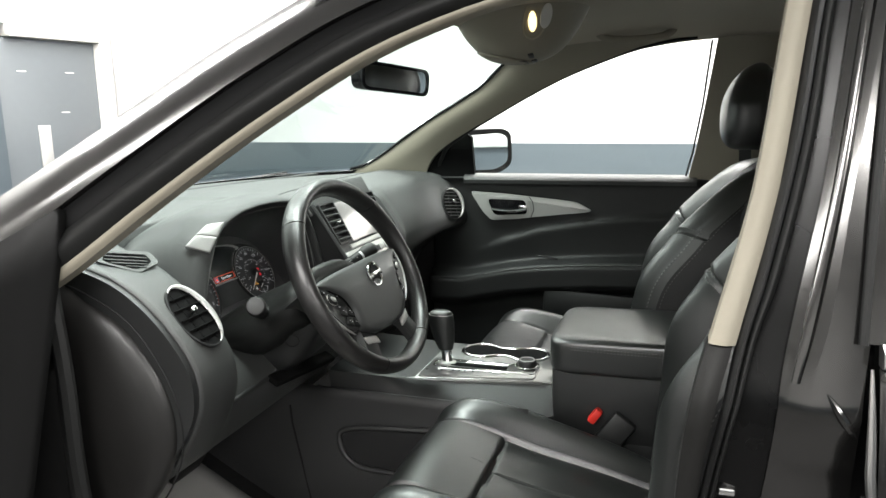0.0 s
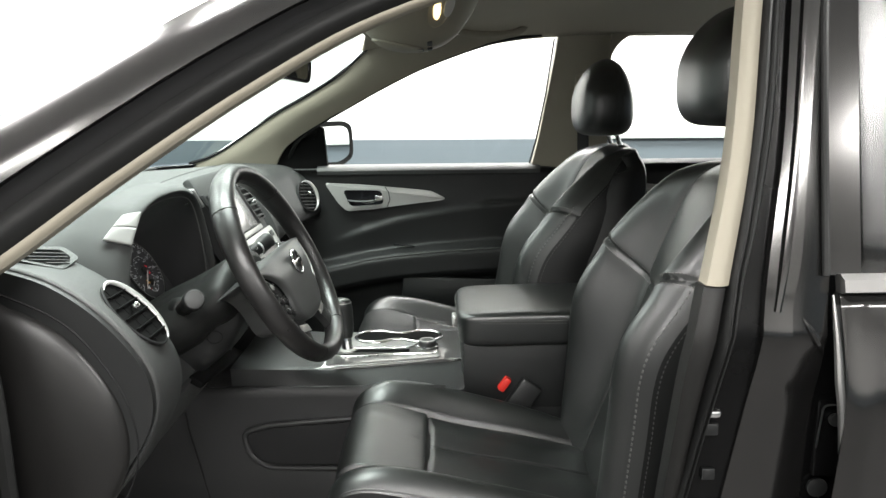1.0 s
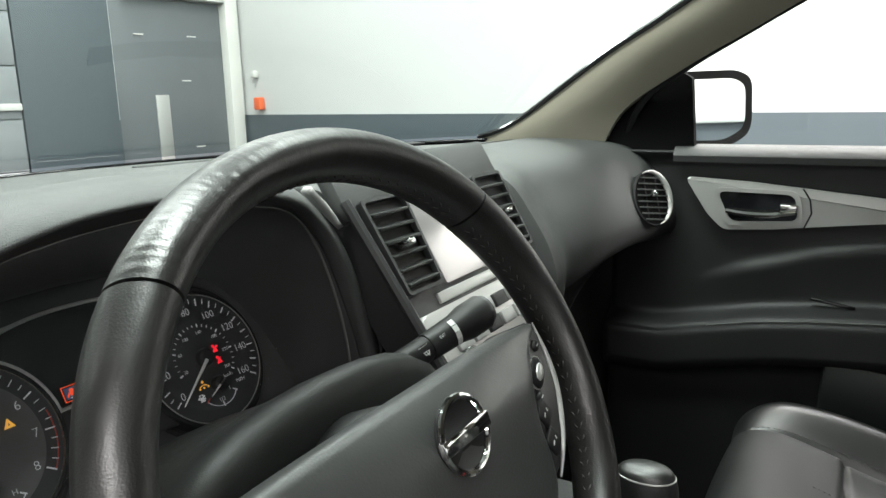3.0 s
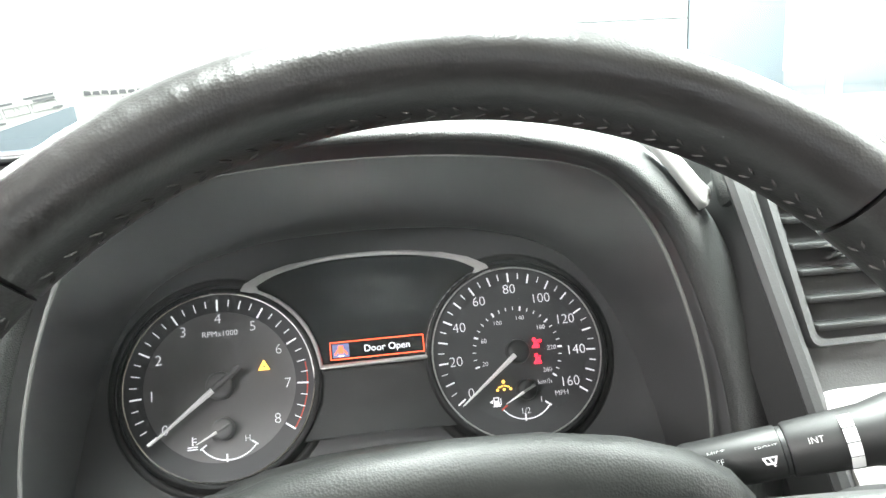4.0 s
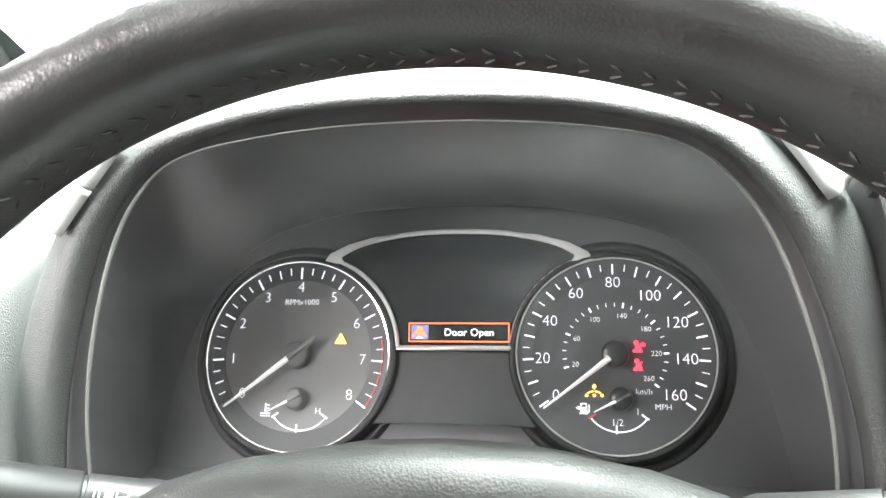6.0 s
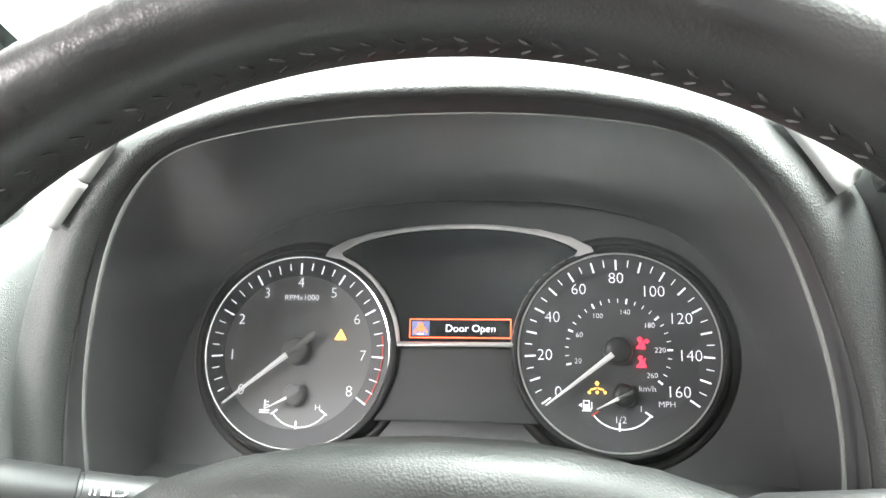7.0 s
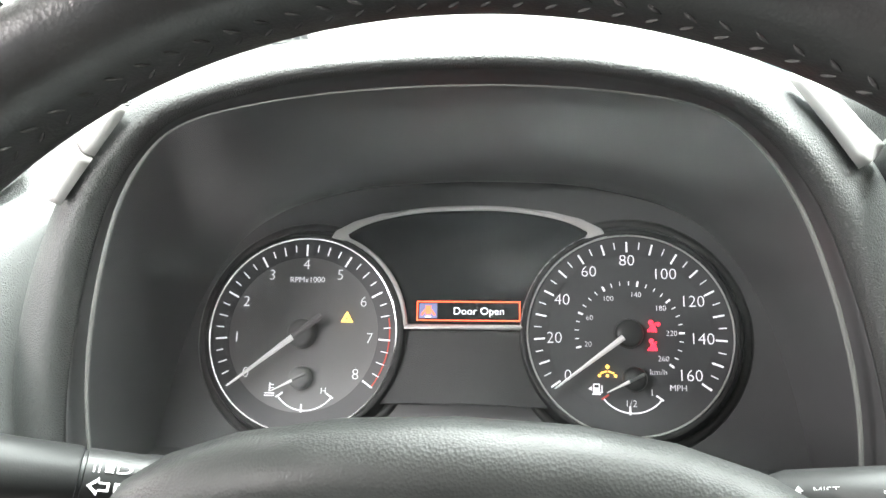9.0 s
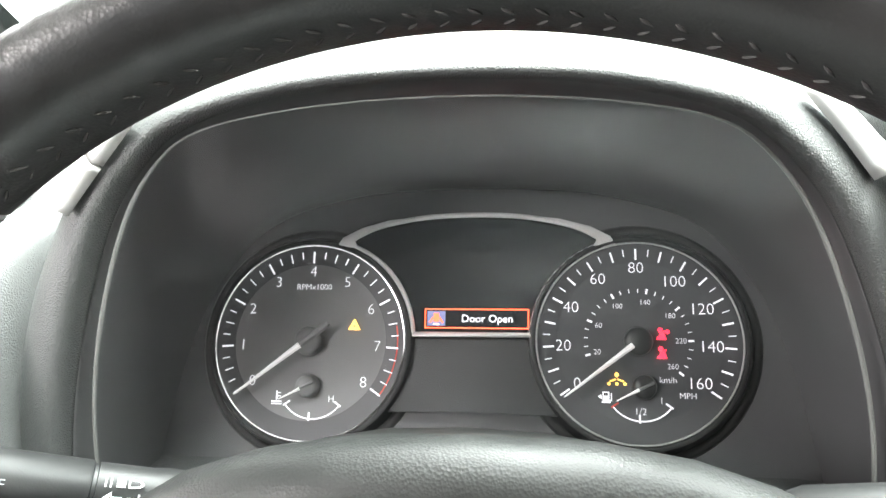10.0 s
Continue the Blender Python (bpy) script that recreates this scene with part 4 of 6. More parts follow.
def car_seat(cx, dy, label, inner, by, lean=0.0, hy=-0.48, hz=1.40):
    """A front seat at lateral place cx, moved dy along the car; inner: side (-1, 1) of the belt buckle."""
    st = thing("car_seat", label, "car seat", group="front seats")
    front = 0.352
    cs = [(0.006, 0.0035, lambda s, q: (abs(q) - 0.60) * 0.24), (0.006, 0.0035, lambda s, q: (s - front - 0.02 * q * q) * 0.85 if abs(q) < 0.61 else 1),
          (0.0035, 0.003, lambda s, q: q * 0.24 if s < front else 1)]
    pillow = [lambda s, q: 0.007 * smoothstep(front - 0.004, front + 0.018, s) * (1 - smoothstep(0.62, 0.72, s)) * (1 - smoothstep(0.56, 0.61, abs(q))),
              lambda s, q: 0.004 * math.sin(math.pi * min(1.0, abs(q) / 0.6)) ** 2 if s < front else 0.0]
    cushion = Pad([(-.40 + dy, .602, .215, .020, .10), (-.28 + dy, .630, .225, .028, .11), (-.15 + dy, .660, .232, .042, .13), (0 + dy, .687, .240, .054, .15), (.09 + dy, .713, .242, .048, .16), (.155 + dy, .730, .240, .034, .15),
                   (.200 + dy, .724, .234, .016, .12), (.223 + dy, .690, .228, .006, .10), (.222 + dy, .62, .228, 0, .10), (.19 + dy, .54, .23, 0, .10), (.15 + dy, .48, .22, 0, .1)], 1, cs, cx, 0.60, 0.82, 0.022, 0.004, 9, pillow)
    part("cushion", cushion.mesh(), LEATHER, st, "black leather seat cushion", smooth=60)
    F0 = 0.256
    fork = lambda q: F0 + 0.10 * (abs(q) - 0.44)
    yoke = lambda q: F0 - 0.014 * math.cos(q / 0.44 * math.pi / 2)
    bs = [(0.005, 0.0032, lambda s, q: (abs(q) - 0.44 - 0.06 * (F0 - s)) * 0.25 if s < F0 + 0.002 else 1),
          (0.006, 0.0034, lambda s, q: (s - fork(q)) * 1.2 if abs(q) > 0.43 else 1),
          (0.007, 0.0036, lambda s, q: (s - yoke(q)) * 1.2 if abs(q) < 0.45 else 1),
          (0.005, 0.0034, lambda s, q: (abs(q) - 0.44 - 0.35 * (s - F0)) * 0.25 if F0 - 0.003 < s < 0.60 else 1),
          (0.003, 0.0028, lambda s, q: q * 0.25 if 0.10 < s < 0.238 else 1),
          (0.004, 0.003, lambda s, q: (abs(q) - 0.945) * 0.25 if s < 0.60 else 1)]
    edge = lambda s: 0.44 + 0.35 * max(0.0, s - F0)
    puffs = [lambda s, q: 0.010 * smoothstep(yoke(q) - 0.002, yoke(q) + 0.020, s) * (1 - smoothstep(0.40, 0.58, s)) * (1 - smoothstep(edge(s) - 0.06, edge(s), abs(q))),
             lambda s, q: 0.005 * smoothstep(fork(q) - 0.002, fork(q) + 0.012, s) * (1 - smoothstep(0.40, 0.55, s)) * smoothstep(edge(s), edge(s) + 0.08, abs(q)),
             lambda s, q: 0.004 * math.exp(-((fork(q) - s) / 0.020) ** 2) * smoothstep(0.50, 0.62, abs(q)) if s < fork(q) else 0.0]
    rows = [(-.262 + by, .60, .225, .030, .13), (-.335 + by, .80, .235, .088, .14), (-.378 + by, .93, .240, .118, .14), (-.412 + by, 1.03, .240, .098, .12), (-.452 + by, 1.13, .228, .066, .10), (-.484 + by, 1.205, .205, .034, .07),
                (-.510 + by, 1.240, .180, .010, .045), (-.545 + by, 1.254, .165, 0, .035), (-.585 + by, 1.238, .185, 0, .05), (-.605 + by, 1.17, .225, 0, .09), (-.60 + by, .95, .25, 0, .12), (-.56 + by, .62, .24, 0, .12)]
    back = Pad([(r[0] + lean * (1.254 - r[1]) + (0.25 * lean if k > 7 else 0.0), *r[1:]) for k, r in enumerate(rows)], -1, bs, cx, 0.50, 0.80, 0.050, 0.008, 9, puffs)
    part("backrest", back.mesh(300), LEATHER, st, "black leather backrest with stitched bolsters", smooth=60)
    for side in (-1, 1):
        # side panels hold part of their shade in the colour
        part("side_panel", back.flank(side), SIDE_HIDE, st, "dull black side panel, darkened for shade", smooth=60)
        part("side_panel", cushion.flank(side), SIDE_HIDE, st, "dull black side panel, darkened for shade", smooth=60)
        for ds in (0.008, -0.007):
            part("stitching", stitches(back.line([(fork(q) + ds, side * q) for q in (0.46, 0.6, 0.75, 0.9, 0.98)]), 0.006, 0.0011), THREAD, st, "charcoal seam stitching")
        part("stitching", stitches(back.line([(0.05, side * 0.965), (0.15, side * 0.965), (0.27, side * 0.965), (0.33, side * 0.965)]), 0.010, 0.0016), THREAD, st, "grey seam stitching")
        part("stitching", stitches(back.line([(0.05, side * 1.025), (0.15, side * 1.025), (0.27, side * 1.025), (0.40, side * 1.025), (0.5, side * 1.025)]), 0.009, 0.0009), STITCH, st, "charcoal seam stitching")
        part("stitching", stitches(cushion.line([(0.08, side * 0.63), (0.3, side * 0.63), (0.6, side * 0.63)]), 0.008, 0.0008), STITCH, st, "charcoal seam stitching")
        part("piping", tube(cushion.line([(0.05, side * 0.985), (0.3, side * 0.99), (0.6, side * 0.985)]), 0.0018, 5), LEATHER, st, "black leather piping")
    part("stitching", stitches(back.line([(0.10, 0.018), (0.18, 0.018), (0.236, 0.018)]), 0.007, 0.0009), STITCH, st, "charcoal seam stitching")
    part("stitching", stitches(cushion.line([(0.05, 0.02), (0.2, 0.02), (0.42, 0.02)]), 0.007, 0.0008), STITCH, st, "charcoal seam stitching")
    part("side_shield", box(0.04, 0.42, 0.16, pose(cx - 0.245, -0.12 + dy, 0.56), None, 0.02), PLASTIC, st, "black plastic seat side shield")
    part("side_shield", box(0.04, 0.42, 0.16, pose(cx + 0.245, -0.12 + dy, 0.56), None, 0.02), PLASTIC, st, "black plastic seat side shield")
    part("seat_base", box(0.46, 0.44, 0.14, pose(cx, -0.12 + dy, 0.50), None, 0.02), MATT_BLACK, st)
    def head(u, v):
        c = lambda a, p: math.copysign(abs(math.cos(a)) ** p, math.cos(a))
        s = lambda a, p: math.copysign(abs(math.sin(a)) ** p, math.sin(a))
        up = math.sin(v)
        w = c(v, 0.92) * (1 - 0.16 * up) if v > 0 else c(v, 0.55)
        y = 0.081 * w * s(u, 0.60)
        y *= 1 if y > 0 else 1 - 0.18 * smoothstep(-0.8, 0.3, up) - 0.10 * max(0.0, up)
        x = 0.130 * w * c(u, 0.60)
        seam = 0.0022 * math.exp(-((y + 0.020) / 0.0035) ** 2) * abs(math.cos(u)) ** 0.5
        return Vector((cx + x - math.copysign(seam, x), hy + y - 0.006 * up, hz + 0.105 * s(v, 0.82 if v > 0 else 0.70) - 0.010 * w))
    part("headrest", loft([[head(2 * math.pi * i / 96, v) for i in range(96)] for v in lin(-1.54, 1.54, 40)]), LEATHER, st, "black leather headrest", smooth=60)
    for side in (-1, 1):
        for dy2 in (-0.026, -0.013):
            seam = []
            for v in lin(-1.15, 1.2, 22):
                a = min(lin(0.0, -1.5, 60), key=lambda q: abs(head(q, v).y - hy + 0.006 * math.sin(v) - dy2))
                p = head(a if side > 0 else math.pi - a, v)
                seam.append(p + Vector((side * 0.0012, 0, 0)))
            part("stitching", stitches(seam, 0.007, 0.0010), STITCH, st, "charcoal seam stitching")
    for k in (-0.055, 0.055):
        part("post", tube([(cx + k, hy - 0.020, hz - 0.08), (cx + k, hy - 0.050, 1.225)], 0.0065, 10), CHROME, st, "chrome headrest post")
        part("guide", cyl(0.016, 0.013, 0.012, pose(cx + k, hy - 0.046, 1.252, 12), 16, 0.003), PLASTIC, st, "black plastic post guide")
    bx, bky = cx + inner * 0.245, -0.125 + dy * 0.3
    bm = box(0.028, 0.055, 0.11, pose(bx, bky - 0.028, 0.694, 35), None, 0.008)
    part("buckle", bm, PLASTIC, st, "black seat belt buckle")
    part("release_button", box(0.024, 0.018, 0.036, pose(bx, bky + 0.007, 0.738, 35), None, 0.005), RED, st, "red release button")
    return st


car_seat(-0.425, 0.0, "black leather driver's seat with grey stitching", 1, 0.0, 0.0, -0.507, 1.436)
car_seat(0.335, 0.05, "black leather front passenger seat with grey stitching", -1, 0.050, 0.11, -0.441, 1.391)

rs = thing("rear_bench", "black leather rear bench behind the front seats", "rear seat")
part("bench_back", superblob(0.62, 0.09, 0.24, 5, 32, 18, pose(XM, -1.28, 0.86, -14)), LEATHER, rs)
part("bench_cushion", superblob(0.62, 0.26, 0.09, 5, 32, 14, pose(XM, -1.02, 0.68, 4)), LEATHER, rs)

# ---- dashboard ----
XC = -0.378  # steering column
dash = thing("dashboard", "dark grey grained dashboard with air vents", "dashboard")
PASS = [(0, 1.166), (0, 1.180), (.74, 1.186), (.62, 1.180), (.550, 1.160), (.512, 1.115), (.483, 1.065), (.472, 1.015), (.492, .965), (.55, .90), (.64, .78), (.70, .60)]
LEFT = [(0, 1.160), (0, 1.172), (.74, 1.168), (.64, 1.146), (.570, 1.118), (.505, 1.065), (.458, 1.000), (.448, .945), (.462, .895), (.490, .845), (.530, .790), (.585, .765)]
LEFT_END = LEFT[:9] + [(.505, .83), (.565, .75), (.62, .60)]
HOLE = [(0, 1.162), (0, 1.176), (.78, 1.180), (.755, 1.165), (.745, 1.11), (.72, 1.03), (.66, .965), (.575, .945), (.535, .915), (.500, .865), (.530, .795), (.590, .750)]


def base_y(x):
    return float(np.interp(x, [p[0] for p in bas], [p[1] for p in bas])) - 0.005


def dash_point(x, k):
    wl = 1 - smoothstep(-0.66, -0.60, x)
    wp = smoothstep(-0.150, -0.125, x)
    wh = 1 - wl - wp
    y = wl * LEFT[k][0] + wp * PASS[k][0] + wh * HOLE[k][0]
    z = wl * LEFT[k][1] + wp * PASS[k][1] + wh * HOLE[k][1]
    if k == 0:
        y = base_y(x)
    elif k == 1:
        y = base_y(x) - 0.22
    if k >= 3:
        sweep = max(0.0, (x - 0.40) / 0.31)
        y += wp * (0.040 * smoothstep(0.20, 0.34, x) - 0.070 * sweep ** 2.2)
    if k >= 6:
        z += (0.0, 0.012, 0.034, 0.05, 0.04, 0.0)[k - 6] * smoothstep(0.40, 0.71, x)
    if k >= 9:
        y += 0.05 * wp
    if 4 <= k <= 9:
        y += 0.075 * smoothstep(-0.17, -0.13, x) * (1 - smoothstep(0.165, 0.19, x))
    return y, z


xs = lin(-0.765, -0.60, 14) + lin(-0.59, -0.15, 34) + lin(-0.14, 0.72, 50)
rows = []
for x in xs:
    prof = smooth_path([dash_point(x, k) for k in range(12)], 5)
    rows.append([Vector((x, p[0], p[1])) for p in prof])
part("dash_body", loft(rows, closed=False), DASH, dash, "grained dark grey dash body", smooth=50, solid=0.006)
# side cover
side = smooth_path([(p[0] if p[0] else 0.86, p[1]) for p in LEFT_END[2:]], 5)
outl = [(p[0], p[1]) for p in side] + [(0.84, 0.60), (0.84, 1.16)]
ms = Matrix(((0, 0, -1, -0.766), (1, 0, 0, 0), (0, 1, 0, 0), (0, 0, 0, 1)))
part("side_frame", plate(outl, 0.012, ms, None, 0.006), PLASTIC, dash, "black dash end frame")
cov = smooth_path([(.72, 1.115), (.64, 1.095), (.57, 1.055), (.515, .985), (.49, .92), (.49, .86), (.515, .80), (.56, .735), (.60, .66), (.76, .66), (.78, .9)], 5, True)
cover_mid = Vector((0.625, 0.885))
rings = []
for f, h in ((1.0, 0.006), (1.0, 0.014), (0.985, 0.0185), (0.95, 0.0235), (0.88, 0.029), (0.76, 0.034), (0.58, 0.038), (0.35, 0.040), (0.10, 0.041)):
    rings.append([ms @ Vector((cover_mid.x + (p[0] - cover_mid.x) * f, cover_mid.y + (p[1] - cover_mid.y) * f, h)) for p in cov])
part("side_cover", loft(rings), COVER_GREY, dash, "dark grey domed fuse cover", smooth=60)
part("cover_gap", tube([ms @ Vector((p[0], p[1], 0.0125)) for p in smooth_path([(.70, 1.128), (.64, 1.110), (.56, 1.066), (.503, .99), (.478, .92), (.478, .855), (.505, .79), (.56, .715)], 6)], 0.0016, 6), MATT_BLACK, dash, "dark gap round the cover")

# the oval outer vents
def oval_vent(c, right, up, a, b, nslat, name="round_vent", lift=0.0, slats=MATT_BLACK):
    m = frame_at(c, right, up) @ Matrix.Translation((0, 0, lift))
    v = part(name, plate([(a * math.cos(t), b * math.sin(t)) for t in lin(0, 2 * math.pi, 33)[:-1]], 0.002, m), DEEP_BLACK, dash, "oval air vent with a silver ring")
    arc = lin(-1.35, 2.05, 41)
    bm = tube([m @ Vector((a * math.cos(t), b * math.sin(t), 0.005)) for t in arc], [0.0008 + 0.0052 * math.sin(math.pi * k / 40) for k in range(41)], 12, flat=0.6)
    part("rim", tube([m @ Vector((a * math.cos(t), b * math.sin(t), 0.000)) for t in lin(0, 2 * math.pi, 41)[:-1]], 0.0025, 8, loop=True), MATT_BLACK, v)
    part("ring", bm, SILVER, v, "satin silver ring")
    for k in range(nslat):
        h = -b + 2 * b * (k + 1) / (nslat + 1)
        w = a * math.sqrt(max(0, 1 - (h / b) ** 2)) * 0.86
        part("slat", box(2 * w, 0.0020, 0.012, m @ Matrix.Translation((0, h, 0.001)) @ pose(0, 0, 0, 25)), slats, v)
    for k in (-0.35, 0.3):
        part("fin", box(0.0018, 2 * b * 0.85, 0.008, m @ Matrix.Translation((a * k, 0, -0.001))), slats if slats is DEEP_BLACK else MATT_BLACK, v)
    part("tab", box(0.012, 0.010, 0.016, m @ Matrix.Translation((-a * 0.1, b * 0.12, 0.012)), None, 0.004), CHROME, v, "chrome vent tab")
    return v


# Slats near-black here, dash grey at the far vent: shade and light as colour.
oval_vent((-0.700, 0.5015, 1.0560), (0.99, -0.08, 0.06), (-0.02, 0.68, 0.73), 0.036, 0.062, 5, lift=0.0085, slats=DEEP_BLACK)
oval_vent((0.659, 0.472, 1.077), (0.80, -0.58, -0.10), (0.10, 0.36, 0.92), 0.040, 0.052, 8, lift=0.006, slats=DASH)
# top corner vent
m = frame_at((-0.697, 0.626, 1.1480), (0.84, -0.52, -0.10), (0.42, 0.72, 0.42))
o = rounded([(-0.042, 0.036), (0.044, 0.026), (0.052, -0.008), (0.010, -0.036), (-0.052, 0.004)], 0.010, 4)
i = [(x * 0.78, y * 0.74) for x, y in o]
tv = part("corner_vent", plate(i, 0.003, m), DEEP_BLACK, dash, "small corner demister vent")
part("bezel", ring_plate(o, i, 0.0035, m), DASH, tv)
for k in range(5):
    part("slat", box((0.052, 0.068, 0.070, 0.060, 0.034)[k], 0.0016, 0.003, m @ Matrix.Translation(((0.006, 0.000, -0.002, 0.002, 0.010)[k], 0.020 - 0.0098 * k, 0.0042)) @ pose(0, 0, 0, 20, 0, -10)), GREY_PLASTIC, tv)
# demister slot and seam on top
part("defroster_slot", box(0.62, 0.035, 0.004, pose(0.30, 1.02, 1.1815, 2, 0, -12), None, 0.0015), MATT_BLACK, dash, "black defroster slot")
part("top_seam", tube([(x, 0.70 + 0.05 * math.sin((x + 0.1) * 3), 1.189) for x in lin(-0.13, 0.62, 20)], 0.0018, 5), PLASTIC, dash)

# ---- instrument hood ----
hood = thing("instrument_hood", "arched dark grey hood over the instruments", "instrument hood")
COVER = [(.218, .935), (.216, .976), (.210, 1.031), (.196, 1.085), (.174, 1.138), (.150, 1.170), (.125, 1.185), (.084, 1.193), (.04, 1.197), (0, 1.198)]
INNER = [(.232, .935), (.230, .976), (.223, 1.031), (.208, 1.085), (.185, 1.138), (.160, 1.170), (.133, 1.189), (.084, 1.202), (.04, 1.207), (0, 1.208)]
OUTER = [(.275, .920), (.280, .972), (.272, 1.040), (.252, 1.100), (.217, 1.155), (.180, 1.188), (.150, 1.207), (.095, 1.219), (.045, 1.223), (0, 1.224)]
DEEP = [(.205, .935), (.203, .970), (.198, 1.02), (.186, 1.06), (.165, 1.092), (.140, 1.110), (.112, 1.120), (.075, 1.128), (.035, 1.131), (0, 1.132)]


def arch(a):
    h = smooth_path(a, 4)
    return [(-x, z) for x, z in h] + [(x, z) for x, z in h[-2::-1]]


ai, ao, ad, ac = arch(INNER), arch(OUTER), arch(DEEP), arch(COVER)
rows, inn = [], []
n = len(ai)
for k in range(n):
    (xi, zi), (xo, zo), (xd, zd) = ai[k], ao[k], ad[k]
    low = smoothstep(1.12, 0.93, zi)
    yf = 0.548 - 0.012 * low
    mx, mz = (xi + xo) / 2, (zi + zo) / 2
    top = smoothstep(1.10, 1.2, zo)
    prof = smooth_path([(xi, yf + 0.012, zi - 0.001), (xi + (mx - xi) * 0.12, yf + 0.001, zi + (mz - zi) * 0.12), (xi + (mx - xi) * 0.55, yf + 0.001, zi + (mz - zi) * 0.55), (mx + (xo - mx) * 0.3, yf + 0.014, mz + (zo - mz) * 0.35), (xo * 0.99, yf + 0.042, zo - 0.001), (xo * 1.015, 0.62, zo + 0.000), (xo * 1.06, 0.70, zo - 0.020 * top - 0.004), (xo * 1.12, 0.78, zo - 0.052 * top - 0.02)], 4)
    rows.append([Vector((XC + p[0], p[1], p[2])) for p in prof])
    inn.append([Vector((XC + p[0], p[1], p[2])) for p in smooth_path([(xi, yf + 0.012, zi), (xi * 0.985, yf + 0.03, zi - 0.004), (xi * 0.975 * 0.6 + xd * 0.4, 0.63, zi * 0.5 + zd * 0.5), (xd, 0.690, zd), (xd, 0.72, zd)], 4)])
part("hood_shell", loft(rows, closed=False), DASH, hood, "grained dark grey hood shell", smooth=60, solid=0.003)
part("hood_lining", loft(inn, closed=False), LINING, hood, "matt black inner lining", smooth=60, solid=0.003)
path = [Vector((XC + x, 0.556, z)) for x, z in ac[2:-2]]
for foot in (path[0], path[-1]):
    curl = [foot + Vector((math.copysign(q, XC - foot.x), 0.004, -d)) for q, d in ((0.004, 0.012), (0.014, 0.022), (0.03, 0.026))]
    path = curl[::-1] + path if foot is path[0] else path + curl
top = [0.0013 - 0.0008 * smoothstep(1.15, 1.19, p.z) for p in path]
part("cover_edge", tube(path, top, 8), COVER_EDGE, hood, "grey edge of the clear cover")


def clear(k, v):
    x, z = ac[int(k)]
    e = ac[2][1]
    low = max(z, e)
    f = 1 - v
    return Vector((XC + x, 0.557 + 0.030 * math.sin(math.pi * v * 0.5) * (low - 1.0) / 0.2, e + (low - e) * f))


cc = part("clear_cover", grid(clear, range(2, len(ac) // 2 + 1), lin(0, 1, 14)), COVER_GLASS, hood, "clear curved instrument cover")
cc.visible_shadow = False
cc = part("clear_cover", grid(clear, range(len(ac) // 2, len(ac) - 2), lin(0, 1, 14)), COVER_GLASS, hood, "clear curved instrument cover")
cc.visible_shadow = False


def button_patch(c, v0, v1):
    """One half of the rocker that lies on the hood's shoulder between its four corners."""
    tl, tr, br, bl = (Vector(p) for p in c)
    up = (tr - bl).cross(tl - br).normalized()
    up = up if up.z > 0 else -up

    def f(u, v):
        v = v0 + (v1 - v0) * v
        p = (tl * (1 - u) + tr * u) * (1 - v) + (bl * (1 - u) + br * u) * v
        return p + up * (0.0085 + 0.003 * math.sin(math.pi * u) * math.sin(math.pi * v))
    part("rocker_button", grid(f, lin(0, 1, 9), lin(0, 1, 9)), BUTTON, hood, "silver rocker button", bevel=0.001, solid=0.006)


CORNERS = ((-0.548, 0.569, 1.188), (-0.525, 0.5465, 1.190), (-0.573, 0.548, 1.1405), (-0.593, 0.586, 1.154))
button_patch(CORNERS, 0.0, 0.49)
button_patch(CORNERS, 0.51, 1.0)
button_patch(((-0.217, 0.560, 1.193), (-0.205, 0.580, 1.190), (-0.172, 0.572, 1.156), (-0.186, 0.550, 1.151)), 0.0, 1.0)
tag = thing("paper_tag", "white paper tags with dark writing behind the windshield", "paper tag")
tm = frame_at((-0.654, 0.95, 1.228), (1, 0.02, 0.0), (0.0, -0.25, 0.95))
part("sheet", plate([(-0.104, -0.030), (-0.003, 0.000), (-0.002, 0.019), (-0.098, 0.004)], 0.001, tm), PAPER, tag)
part("sheet", plate([(0.002, -0.030), (0.092, -0.030), (0.092, 0.020), (0.002, 0.018)], 0.001, tm), PAPER, tag)
sheet_m = tm @ pose(-0.053, -0.002, 0.0012, 0, 0, 9)
for u, v, w in ((0.026, 0.010, 0.030), (0.030, 0.006, 0.022), (-0.012, 0.008, 0.024), (-0.036, 0.006, 0.010), (-0.024, -0.010, 0.020), (-0.040, -0.008, 0.008), (0.040, -0.004, 0.010)):
    part("print_bar", plate([(u - w / 2, v), (u + w / 2, v), (u + w / 2, v + 0.0022), (u - w / 2, v + 0.0022)], 0.0004, sheet_m), INK, tag, "dark written bar")
for u in (-0.040, -0.012, 0.016):
    o = [(u, -0.004), (u + 0.025, -0.004), (u + 0.025, 0.005), (u, 0.005)]
    part("ruled_box", ring_plate(o, [(u + 0.0125 + (x - u - 0.0125) * 0.965, 0.0005 + (y - 0.0005) * 0.91) for x, y in o], 0.0004, sheet_m), INK, tag, "thin ruled box")
part("handwriting", letters("12", 0.008, sheet_m @ Matrix.Translation((0.0005, 0.0005, 0))), INK, tag, "dark written digits", smooth=0)
for k in range(9):
    a = 0.014 + 0.0085 * k
    part("print_bar", plate([(a, 0.011 + 0.0006 * (k % 3)), (a + 0.007, 0.0112), (a + 0.0066, 0.0155), (a + 0.0006, 0.0160 - 0.0008 * (k % 2))], 0.0004, tm @ Matrix.Translation((0, 0, 0.0012))), INK, tag, "dark written bar")
